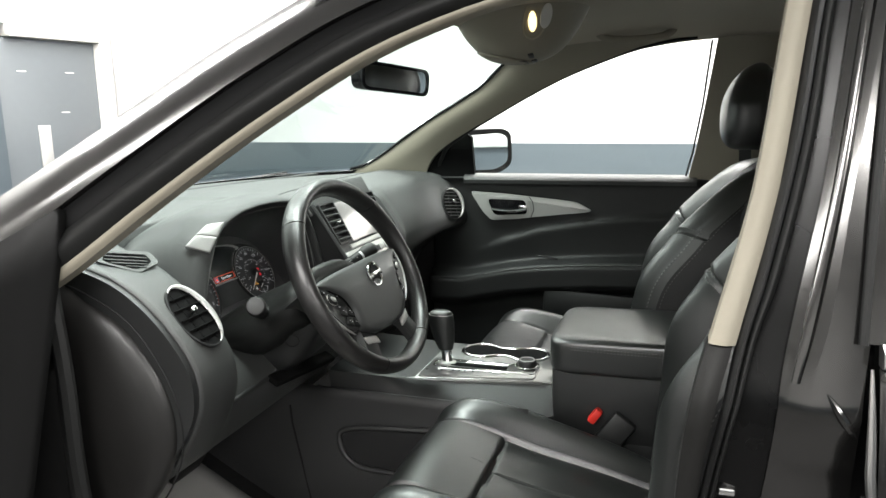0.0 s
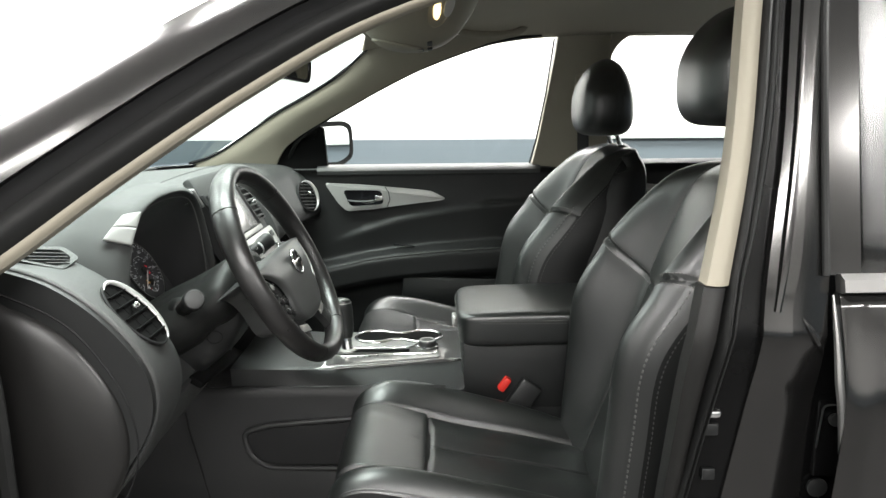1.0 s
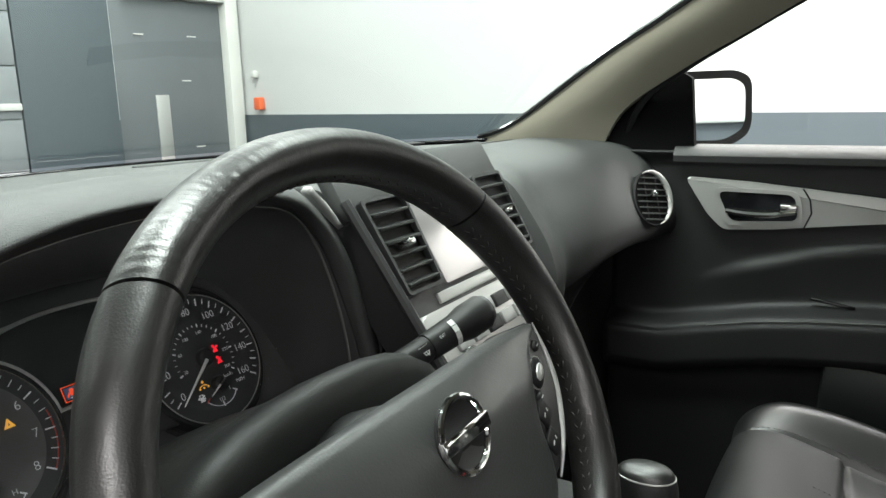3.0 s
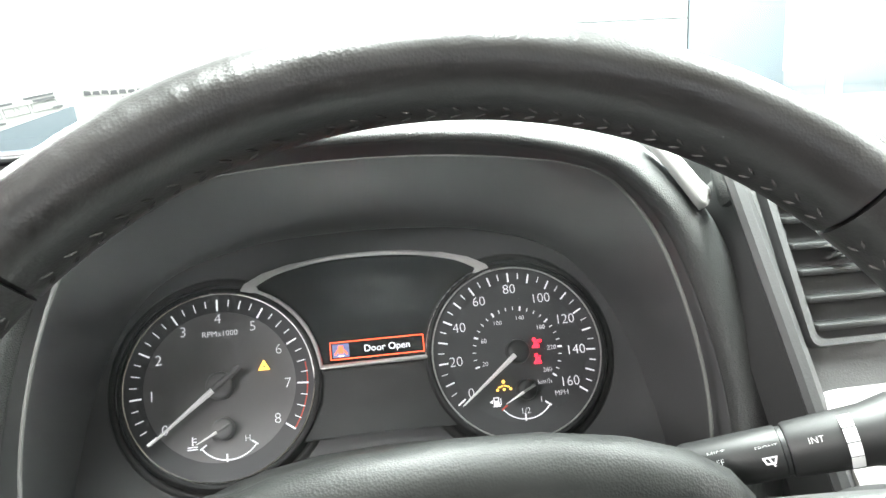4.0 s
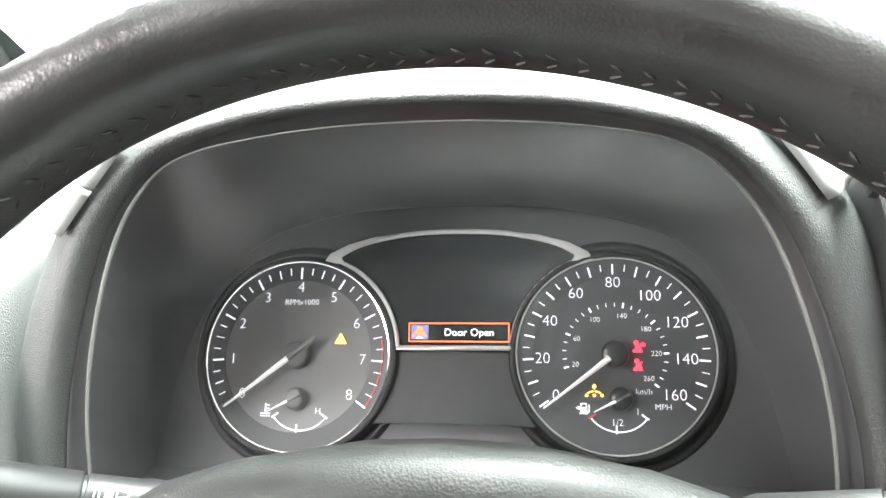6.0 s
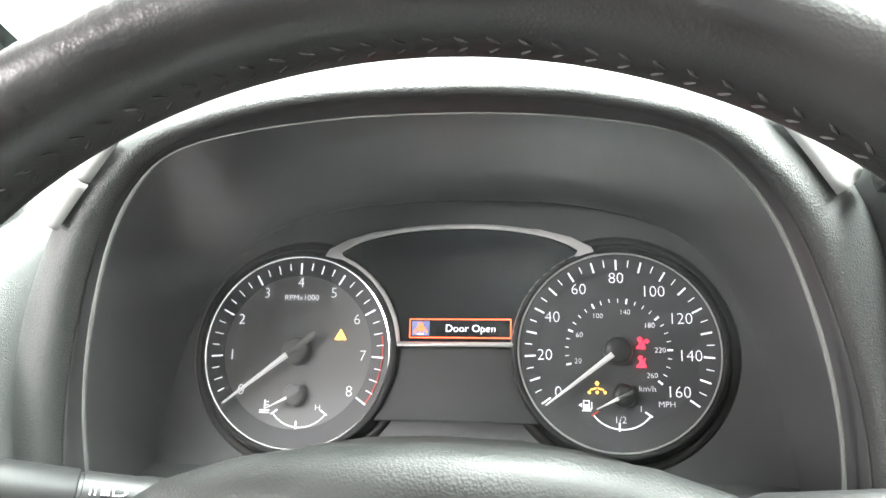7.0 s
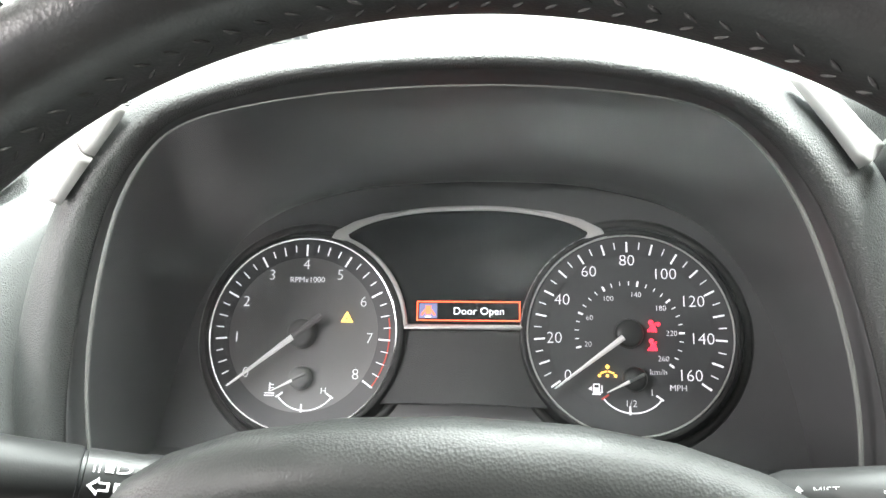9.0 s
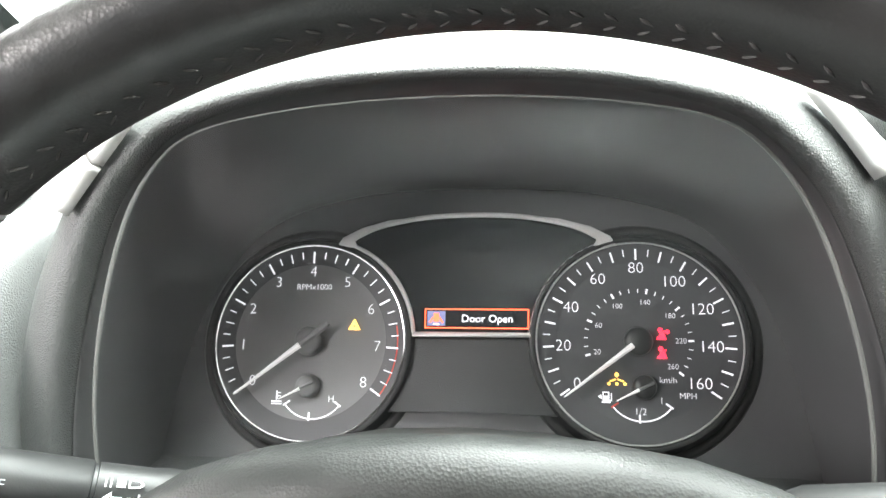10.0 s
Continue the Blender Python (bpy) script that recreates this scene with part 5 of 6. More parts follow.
part("print_bar", plate([(0.050, 0.007), (0.080, 0.0075), (0.080, 0.009), (0.050, 0.0088)], 0.0004, tm @ Matrix.Translation((0, 0, 0.0012))), INK, tag, "dark written bar")

# ---- instrument cluster ----
clu = thing("instrument_cluster", "instrument cluster with two round dials and a display", "instrument cluster")
CM = frame_at((XC, 0.6535, 1.031), (1, 0, 0), (0, 0.454, 0.891))


def cpose(u, v, w=0.0, rot=0.0):
    return CM @ pose(u, v, w, 0, 0, rot)


back = smooth_path([(-.250, -.105), (-.252, 0), (-.235, .075), (-.17, .125), (-.06, .142), (0, .145), (.06, .142), (.17, .125), (.235, .075), (.252, 0), (.250, -.105)], 5)
part("housing", plate([(p[0], p[1]) for p in back], 0.004, cpose(0, 0, -0.012)), LINING, clu, "dark grey housing")


def dial(cu, cv, r, name, numbers, redline=False):
    # rev counter takes the paler face, its sheen put into the colour
    dl = part(name, cyl(r, r, 0.004, cpose(cu, cv, 0.0), 64), DIAL_LIT if redline else DIAL, clu, "charcoal dial face with white markings")
    part("ring", tube([cpose(cu, cv) @ Vector((r * math.cos(t), r * math.sin(t), 0.004)) for t in lin(0, 2 * math.pi, 73)[:-1]], 0.0009 if redline else 0.0006, 6, loop=True), CHROME if redline else SILVER, dl, "thin bright ring")
    # Side wall of the dial drum, blackened to carry the shade round it.
    w = loft([[cpose(cu, cv) @ Vector((q * math.cos(t), q * math.sin(t), z)) for t in lin(0, 2 * math.pi, 65)[:-1]] for q, z in ((r + 0.0012, 0.0042), (r + 0.0040, 0.0030), (r + 0.0075, -0.0060), (r + 0.0085, -0.0090))], caps=False)
    part("well", w, MATT_BLACK, dl, "dial side wall, blackened for its shade", solid=0.001)
    w = loft([[cpose(cu, cv) @ Vector((q * math.cos(t), q * math.sin(t), z)) for t in lin(0, 2 * math.pi, 65)[:-1]] for q, z in ((r + 0.0080, -0.0062), (r + 0.0120, -0.0066), (r + 0.0150, -0.0090))], caps=False)
    part("well_rim", w, COVER_GREY, dl, "dark dial surround rim", solid=0.001)
    band = loft([[cpose(cu, cv) @ Vector((q * math.cos(t), q * math.sin(t), 0.0022 + z)) for t in lin(0, 2 * math.pi, 65)[:-1]] for q, z in ((r - 0.0007, 0.0012), (r * 0.80, 0.0002))], caps=False)
    part("outer_band", band, DIAL_BAND, dl, "darker outer band")
    first, step = 215.3, -31.3
    sub = 4
    for k in range(8 * sub + 1):
        a = radians(first + step * k / sub)
        major = k % sub == 0
        r0, r1 = (0.0540 if major else 0.0572), 0.0620
        if redline and sub == 4 and k % 4 == 2:
            r0 = 0.0560
        if not redline and k % 2 == 0:
            r0, major = 0.0548, True
        s = r / 0.0663
        m = cpose(cu, cv, 0.0036) @ Matrix.Rotation(a, 4, "Z") @ Matrix.Translation(((r0 + r1) / 2 * s, 0, 0))
        part("tick_mark", box((r1 - r0) * s, 0.0011 if major else 0.0006, 0.0006, m), MARK, dl, smooth=0)
    if redline:
        for a0, a1 in ((first + step * 6.55, first + step * 8),):
            ring = [[cpose(cu, cv, 0.0036) @ Vector((q * math.cos(radians(t)), q * math.sin(radians(t)), 0)) for q in (0.0612, 0.0620)] for t in lin(a0, a1, 14)]
            part("red_zone", loft(ring, closed=False), RED_MARK, dl, "thin red warning arc", smooth=0, solid=0.0004)
    for k, s in enumerate(numbers):
        a = radians(first + step * k)
        rn = 0.0475 if len(s) < 3 else 0.0455
        if k == 4:
            rn = 0.0480
        part("numeral", letters(s, 0.0105, cpose(cu + rn * math.cos(a), cv + rn * math.sin(a) * 1.0, 0.0026)), MARK, dl, smooth=0)
    return dl


def needle(dl, cu, cv, ang, length, tail, hub, width, wt=0.0105):
    m = cpose(cu, cv, wt) @ Matrix.Rotation(radians(ang), 4, "Z")

    def blade(rows):
        return loft([[m @ Vector((x, w, z)) for w, z in ((-h, 0), (-h * 0.45, 0.0014), (h * 0.45, 0.0014), (h, 0))] for x, h in rows])
    part("needle", blade(((hub * 0.55, width * 1.9), (length * 0.5, width * 1.25), (length * 0.97, width * 0.6), (length, width * 0.25))), NEEDLE, dl, "pale grey needle")
    if tail > 0.004:
        part("needle_tail", blade(((-tail, width * 1.5), (-tail * 0.8, width * 2.1), (hub * 0.5, width * 2.0))), HUB_GREY, dl, "dark grey needle tail")
    cap = [(hub * 1.06, -0.0058), (hub, -0.0010), (hub * 0.93, 0.0010), (hub * 0.75, 0.0022), (hub * 0.4, 0.0028), (hub * 0.05, 0.0030)]
    # left-hand hubs are paler too, for the light on that side
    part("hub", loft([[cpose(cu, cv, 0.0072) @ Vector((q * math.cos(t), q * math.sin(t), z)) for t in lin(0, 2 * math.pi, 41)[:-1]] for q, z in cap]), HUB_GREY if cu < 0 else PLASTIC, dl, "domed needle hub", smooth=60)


TU, TV, TR = -0.1112, 0.0005, 0.0665
SU, SV, SR = 0.1075, 0.0030, 0.0648
tach = dial(TU, TV, TR, "rev_counter", [str(k) for k in range(9)], True)
part("caption", letters("RPMx1000", 0.0058, cpose(TU + 0.001, 0.0378, 0.0026)), MARK, tach, smooth=0)
needle(tach, TU, TV, 217.5, 0.0605, 0.019, 0.0098, 0.00115)
speed = dial(SU, SV, SR, "speedometer", [str(20 * k) for k in range(9)])
for s, u, v, z in (("MPH", 0.1372, -0.0309, 0.0054), ("km/h", 0.1254, -0.0212, 0.0054), ("1/2", 0.1079, -0.0412, 0.0062), ("1", 0.1210, -0.0341, 0.0060)):
    part("caption", letters(s, z, cpose(u, v, 0.0026)), MARK, speed, smooth=0)
for k in range(2, 27):
    a = radians(215.3 - 31.3 * 8 * (10 * k) / 1.609 / 160)
    named = k % 4 == 2
    if named:
        part("numeral", letters(str(10 * k), 0.0048, cpose(SU + 0.0268 * math.cos(a), SV + 0.0258 * math.sin(a), 0.0026)), MARK, speed, smooth=0)
    part("tick_mark", box(0.0034 if named else 0.0026, 0.0012 if named else 0.0005, 0.0006, cpose(SU, SV, 0.0030) @ Matrix.Rotation(a, 4, "Z") @ Matrix.Translation((0.0330, 0, 0))), MARK, speed, smooth=0)
needle(speed, SU, SV, 217.5, 0.0595, 0.002, 0.0090, 0.0010)


def small_gauge(dl, cu, cv, au, av, w, red_left):
    ring = [(au + w * math.cos(radians(t)), av + w * 0.95 * math.sin(radians(t))) for t in lin(215, 325, 14)]
    part("scale_arc", tube([cpose(u, v, 0.0032) @ Vector((0, 0, 0)) for u, v in ring], 0.0005, 4), MARK, dl, "white scale arc")
    for k, t in ((0, 215), (6, 270), (13, 325)):
        p = ring[min(k, 13)]
        m = cpose(*p, 0.0036) @ Matrix.Rotation(radians(t), 4, "Z") @ Matrix.Translation((-0.0015, 0, 0))
        part("scale_tick", box(0.0055, 0.0011, 0.0005, m), RED_MARK if red_left and k == 0 else MARK, dl)
    needle(dl, cu, cv, 207, 0.0200, 0.006, 0.0076, 0.0006, 0.0095)


small_gauge(tach, -0.1101, -0.0298, -0.1066, -0.0295, 0.0230, False)
small_gauge(speed, 0.1104, -0.0258, 0.1088, -0.0262, 0.0220, True)
part("caption", letters("H", 0.0062, cpose(-0.0938, -0.0381, 0.0026)), MARK, tach, smooth=0)
th = bmesh.new()
box(0.0009, 0.0060, 0.0005, cpose(-0.1316, -0.0362, 0.003), th)
for k in range(2):
    box(0.0026, 0.0007, 0.0005, cpose(-0.1301, -0.0345 - 0.0022 * k, 0.003), th)
    box(0.0070, 0.0008, 0.0005, cpose(-0.1316, -0.0402 - 0.0016 * k, 0.003), th)
part("coolant_symbol", th, MARK, tach, "white thermometer symbol", smooth=0)
fu = bmesh.new()
ring_plate([(-0.0021, -0.0031), (0.0021, -0.0031), (0.0021, 0.0031), (-0.0021, 0.0031)], [(-0.0014, 0.0006), (0.0014, 0.0006), (0.0014, 0.0024), (-0.0014, 0.0024)], 0.0005, cpose(0.0866, -0.0322, 0.003), fu)
box(0.0056, 0.0007, 0.0005, cpose(0.0866, -0.0357, 0.003), fu)
box(0.0006, 0.0046, 0.0005, cpose(0.0900, -0.0324, 0.003), fu)
box(0.0014, 0.0006, 0.0005, cpose(0.0893, -0.0346, 0.003), fu)
plate([(0.0815, -0.0322), (0.0838, -0.0308), (0.0838, -0.0336)], 0.0005, cpose(0, 0, 0.003), fu)
part("fuel_symbol", fu, MARK, speed, "white fuel pump symbol", smooth=0)
tri = ring_plate(rounded([(-0.0044, -0.0036), (0.0044, -0.0036), (0, 0.0040)], 0.0006, 2), rounded([(-0.0010, -0.0016), (0.0010, -0.0016), (0, 0.0004)], 0.0002, 2), 0.0005, cpose(-0.0800, 0.0120, 0.003))
part("warning_lamp", tri, AMBER_LAMP, tach, "lit amber warning triangle", smooth=0)
for v in (0.0080, -0.0040):
    bm = cyl(0.0015, 0.0015, 0.0005, cpose(0.1215, v + 0.0026, 0.003), 12)
    plate([(-0.0012, 0.001), (0.0016, 0.001), (0.0030, -0.0036), (-0.0032, -0.0036), (-0.0026, -0.0018), (-0.0008, -0.0014)], 0.0005, cpose(0.1222, v, 0.003), bm)
    box(0.0052, 0.0008, 0.0005, cpose(0.1228, v + 0.0004, 0.0034, 40), bm)
    if v > 0:
        cyl(0.0013, 0.0013, 0.0005, cpose(0.1260, v + 0.0014, 0.003), 12, 0, bm)
    part("warning_lamp", bm, RED_LAMP, speed, "lit red warning lamp", smooth=0)

bm = box(0.0040, 0.0009, 0.0005, cpose(0.0912, -0.0218, 0.003, 18))
box(0.0040, 0.0009, 0.0005, cpose(0.0960, -0.0218, 0.003, -18), bm)
for q in (-0.0050, 0.0, 0.0050):
    cyl(0.0010, 0.0010, 0.0005, cpose(0.0936 + q, -0.0240, 0.003), 10, 0, bm)
plate([(-0.0015, 0.0010), (0, -0.0008), (0.0015, 0.0010), (0, 0.0026)], 0.0005, cpose(0.0936, -0.0192, 0.003), bm)
part("warning_lamp", bm, AMBER_LAMP, speed, "lit amber warning lamp", smooth=0)

# display between the dials
half = [(0.0400, 0.0062)] + [(SU + (SR + 0.0032) * math.cos(radians(t)), SV + (SR + 0.0032) * math.sin(radians(t))) for t in lin(176, 108, 12)]
arcp = [(-0.0905, 0.0665), (-0.083, 0.0725), (-0.066, 0.0805), (-0.035, 0.0868), (0, 0.0885), (0.035, 0.0868), (0.066, 0.0805), (0.083, 0.0725), (0.0905, 0.0665)]
right = [(u, v) for u, v in half]
left = [(-u, v) for u, v in half]
out = left + [tuple(p) for p in smooth_path(arcp, 4)] + right[::-1]
disp = part("display", plate(out, 0.003, cpose(0, 0, -0.004)), LCD, clu, "black display panel")
part("display_frame", tube([cpose(u, v, 0.002) @ Vector((0, 0, 0)) for u, v in out], 0.0017, 8, loop=True), TRIM_SILVER, disp, "thin silver display frame")
for s in (-1, 1):
    brow = [(s * u, v) for u, v in ((0.0955, 0.0665), (0.0915, 0.0728), (0.078, 0.0798), (0.058, 0.0850), (0.040, 0.0872), (0.040, 0.0862), (0.060, 0.0826), (0.076, 0.0762), (0.0835, 0.0705), (0.080, 0.0660), (0.0860, 0.0655))]
    part("brow", plate(brow if s < 0 else brow[::-1], 0.003, cpose(0, 0, 0.0010), None, 0.0008), TRIM_SILVER, disp, "satin silver brow")
part("panel_screen", plate([(-0.0392, 0.0095), (0.0418, 0.0095), (0.0418, 0.066), (-0.0392, 0.066)], 0.0006, cpose(0, 0, -0.0008)), LCD, disp, "dark colour screen")
o, i = [(-0.0322, 0.0105), (0.0378, 0.0105), (0.0378, 0.0238), (-0.0322, 0.0238)], [(-0.0315, 0.0112), (0.0371, 0.0112), (0.0371, 0.0231), (-0.0315, 0.0231)]
part("message_frame", ring_plate(o, i, 0.0004, cpose(0, 0, 0.0001)), LCD_RED, disp, "lit red message frame", smooth=0)
part("message", letters("Door Open", 0.0072, cpose(0.0100, 0.0170, 0.0001)), LCD_WHITE, disp, "lit white message", smooth=0)
part("door_icon", plate([(-0.0305, 0.0122), (-0.0182, 0.0122), (-0.0182, 0.0222), (-0.0305, 0.0222)], 0.0003, cpose(0, 0, 0.0001)), LCD_BLUE, disp, "lit blue icon field", smooth=0)
ic = box(0.0036, 0.0058, 0.0003, cpose(-0.0243, 0.0178, 0.0006))
box(0.0012, 0.0042, 0.0003, cpose(-0.0276, 0.0160, 0.0006, -35), ic)
box(0.0012, 0.0042, 0.0003, cpose(-0.0210, 0.0160, 0.0006, 35), ic)
part("car_icon", ic, LCD_RED, disp, "lit red car symbol", smooth=0)
part("car_icon", box(0.0040, 0.0007, 0.0003, cpose(-0.0243, 0.0132, 0.0006)), LCD_WHITE, disp, smooth=0)
low = [(-0.040, 0.004), (0.040, 0.004), (0.0445, -0.010), (0.054, -0.030), (0.064, -0.046), (0.03, -0.0445), (0, -0.044), (-0.03, -0.0445), (-0.066, -0.046), (-0.056, -0.030), (-0.046, -0.010)]
part("lower_panel", plate(low, 0.006, cpose(0, 0, -0.006), None, 0.002), GREY_PLASTIC, clu, "dark grey lower panel")

# ---- steering column ----
col = thing("steering_column", "black steering column cover with two stalks", "steering column")
rings = []
for y, w, zt, zb in ((0.665, 0.136, 0.953, 0.90), (0.62, 0.144, 0.986, 0.90), (0.57, 0.147, 1.0150, 0.89), (0.52, 0.149, 1.0375, 0.90), (0.48, 0.150, 1.0590, 0.92), (0.452, 0.150, 1.0765, 0.95), (0.432, 0.149, 1.0860, 0.96), (0.418, 0.144, 1.0830, 0.97), (0.410, 0.130, 1.070, 0.98)):
    ring = []
    for k in range(24):
        t = 2 * math.pi * k / 24
        c, s = math.cos(t), math.sin(t)
        zz = (zt + zb) / 2 + (zt - zb) / 2 * math.copysign(abs(s) ** 1.0, s)
        ring.append(Vector((XC + 0.004 + 0.019 * smoothstep(0.56, 0.45, y) + w * math.copysign(abs(c) ** 0.88, c), y, zz)))
    rings.append(ring)
part("upper_cover", loft(rings), COLUMN, col, "scuffed dark grey column cover", smooth=60)
rings = []
for y, w, zt, zb in ((0.64, 0.098, 0.96, 0.84), (0.56, 0.096, 1.0, 0.83), (0.48, 0.090, 1.02, 0.855), (0.42, 0.080, 1.04, 0.905), (0.395, 0.066, 1.04, 0.95)):
    ring = []
    for k in range(28):
        t = 2 * math.pi * k / 28
        c, sn = math.cos(t), math.sin(t)
        ring.append(Vector((XC + 0.014 + w * math.copysign(abs(c) ** 0.5, c), y - 0.02 * sn, (zt + zb) / 2 + (zt - zb) / 2 * math.copysign(abs(sn) ** 0.6, sn))))
    rings.append(ring)
part("lower_cover", loft(rings), PLASTIC, col, "black lower column cover", smooth=60)
kc = frame_at((XC - 0.077, 0.455, 0.945), (0.25, -0.97, 0), (0, 0.1, 1))
part("lock_cover", tube([kc @ Vector((0.014 * math.cos(t), 0.012 * math.sin(t), 0.001)) for t in lin(0, 2 * math.pi, 29)[:-1]], 0.0010, 5, loop=True), MATT_BLACK, col, "round lock cover seam")


def stalk(tip, root, label, j=0.59, stem=0.0135):
    t, r = Vector(tip), Vector(root)
    d = (t - r)
    part("stalk", tube([r, r + d * j * 0.30, r + d * j * 0.48, r + d * j * 0.58, r + d * (j - 0.008)], [stem, stem * 0.96, stem, 0.0129, 0.0132], 18), STALK, col, label)
    part("stalk_collar", tube([r + d * (j - 0.006), r + d * j, r + d * (j + 0.006)], [0.0122, 0.0122, 0.0122], 18), STALK, col)
    k = (1 - j) / 0.4
    part("stalk_knob", tube([r + d * (j + 0.008), r + d * (j + 0.016), r + d * (j + 0.2 * k), r + d * (j + 0.27 * k), r + d * (j + 0.38 * k), t], [0.0132, 0.0138, 0.0152, 0.0180, 0.0182, 0.0160], 20), STALK, col, "dark grey twist knob")
    part("stalk_cap", tube([t - d * 0.004, t + d * 0.016, t + d * 0.026], [0.0160, 0.0150, 0.0100], 20), STALK_CAP, col, "paler grey knob end")
    part("stalk_boot", tube([r - d * 0.2, r - d * 0.05, r + d * 0.01], [0.028, 0.024, 0.0165], 20), STALK, col)
    return r, d


LT, LR = (-0.605, 0.436, 1.0585), (-0.486, 0.499, 1.0085)
RT, RR = (-0.1148, 0.425, 1.071), (-0.2868, 0.4836, 1.0198)
r, d = stalk(LT, LR, "black lamp stalk with white symbols", 0.42)
nL = Vector((0, -0.84, 0.54))
nL = (nL - d * nL.dot(d) / d.dot(d)).normalized()
mL = frame_at(r + d * 0.325 + nL * 0.0134, -d, (0, 0.54, 0.84))
bm = bmesh.new()
for sx in (-1, 1):
    o = [(sx * 0.0105, 0), (sx * 0.0058, 0.0040), (sx * 0.0058, 0.0020), (sx * 0.0010, 0.0020), (sx * 0.0010, -0.0020), (sx * 0.0058, -0.0020), (sx * 0.0058, -0.0040)][::-sx]
    i = [(x * 0.72 + sx * 0.0014, y * 0.58) for x, y in o]
    ring_plate(o, i, 0.0004, mL @ Matrix.Translation((0, -0.003, 0)), bm)
for sx in (-1, 1):
    box(0.0007, 0.0046, 0.0004, mL @ Matrix.Translation((-0.0078 + 0.0011 * sx, 0.0052, 0.0)), bm)
for k in range(4):
    box(0.0038, 0.0007, 0.0004, mL @ Matrix.Translation((-0.0024, 0.0036 + 0.0011 * k, 0.0)), bm)
lamp = rounded([(0.0008, 0.0030), (0.0060, 0.0036), (0.0078, 0.0052), (0.0060, 0.0068), (0.0008, 0.0074)], 0.0008, 3)
ring_plate(lamp, [(0.0030 + (x - 0.0030) * 0.72, 0.0052 + (y - 0.0052) * 0.66) for x, y in lamp], 0.0004, mL, bm)
part("stalk_symbol", bm, PRINT, col, "white lamp symbols", smooth=0)
part("caption", letters("OFF", 0.0066, frame_at(r + d * 0.70 + nL * 0.0160, -d, (0, 0.54, 0.84))), PRINT, col, smooth=0)
bm = bmesh.new()
for k in range(3):
    box(0.0030, 0.0008, 0.0004, frame_at(r + d * 0.70 + nL * 0.0160 + Vector((0, -0.0050 - 0.0012 * k, -0.0044 - 0.0012 * k)), -d, (0, 0.54, 0.84)), bm)
part("stalk_symbol", bm, PRINT, col, smooth=0)
r, d = stalk(RT, RR, "black wiper stalk with white lettering", 0.59, 0.0095)
nL = Vector((0, -0.84, 0.54))
nL = (nL - d * nL.dot(d) / d.dot(d)).normalized()
uR = nL.cross(d).normalized()
for s, f, dv, size in (("MIST", 0.42, 0.0044, 0.0044), ("OFF", 0.415, 0.0, 0.0044), ("INT", 0.41, -0.0044, 0.0044), ("FRONT", 0.545, 0.0030, 0.0034), ("INT", 0.665, 0.0020, 0.0046)):
    off = nL * (0.0136 if f < 0.6 else 0.0152)
    part("caption", letters(s, size, frame_at(r + d * f + off + uR * dv - nL * 0.4 * abs(dv), d, uR)), PRINT, col, smooth=0)
bm = bmesh.new()
mR = frame_at(r + d * 0.545 + nL * 0.0134 - uR * 0.0030, d, uR)
fan = [(-0.0036, 0.0015), (0.0036, 0.0015), (0.0022, -0.0020), (-0.0022, -0.0020)]
ring_plate(fan, [(x * 0.72, y * 0.62) for x, y in fan], 0.0004, mR, bm)
box(0.0007, 0.0044, 0.0004, mR @ pose(0.0006, -0.0012, 0, 0, 0, 28), bm)
mR = frame_at(r + d * 0.372 + nL * 0.0134, d, uR)
cyl(0.0014, 0.0014, 0.0004, mR, 12, 0, bm)
plate([(-0.0016, 0.0046), (0.0016, 0.0046), (0, 0.0066)], 0.0004, mR, bm)
box(0.0010, 0.0022, 0.0004, mR @ Matrix.Translation((0, 0.0036, 0)), bm)
part("stalk_symbol", bm, PRINT, col, "white wiper symbols", smooth=0)
for k in range(4):
    a = -0.75 + 0.42 * k
    q = uR * math.sin(a) + nL * math.cos(a)
    part("stalk_symbol", box(0.0058, 0.0064, 0.0004, frame_at(r + d * 0.745 + q * 0.0166, d, uR * math.cos(a) - nL * math.sin(a))), PRINT, col, smooth=0)

# ---- steering wheel ----
sw = thing("steering_wheel", "worn black leather steering wheel with silver spoke trim", "steering wheel")
RM = frame_at((-0.3527, 0.3409, 1.0659), (1, 0, 0), (0, 0.4607, 0.8876))
WM = RM @ Matrix.Translation((-0.006, 0, 0))
WT = 0.0156
SEAM = 40


def rim_radius(a):
    return 1 / math.hypot(math.cos(radians(a)) / 0.2196, math.sin(radians(a)) / 0.1964)


def rim_point(a, t, grow=0.0):
    """a: degrees from the right, anticlockwise; t: round the section, 0 outwards."""
    grip = 1 + 0.10 * math.exp(-((abs(((a + 90) % 360) - 180) - 58) / 16) ** 2)
    thick = smoothstep(20, 60, a) * smoothstep(160, 120, a)
    grip *= 1 + 0.14 * thick
    if grow == 0.0 and SEAM < a < 180 - SEAM:
        fold = noise.noise(Vector((a * 0.85, t * 1.3, 3.0))) + 0.6 * noise.noise(Vector((a * 1.9, t * 2.0, 8.0)))
        grow = 0.00032 * fold * math.exp(-((t - 0.9) / 0.75) ** 2) * (0.35 + 0.65 * smoothstep(85, 125, a))
    r = rim_radius(a) + 0.0026 * thick + (WT * grip + grow) * math.cos(t)
    z = (WT * 1.36 * grip + grow) * math.sin(t)
    return RM @ Vector((r * math.cos(radians(a)), r * math.sin(radians(a)), z))


def rim_arc(a0, a1, n):
    return loft([[rim_point(a, 2 * math.pi * k / 36) for k in range(36)] for a in lin(a0, a1, n)])


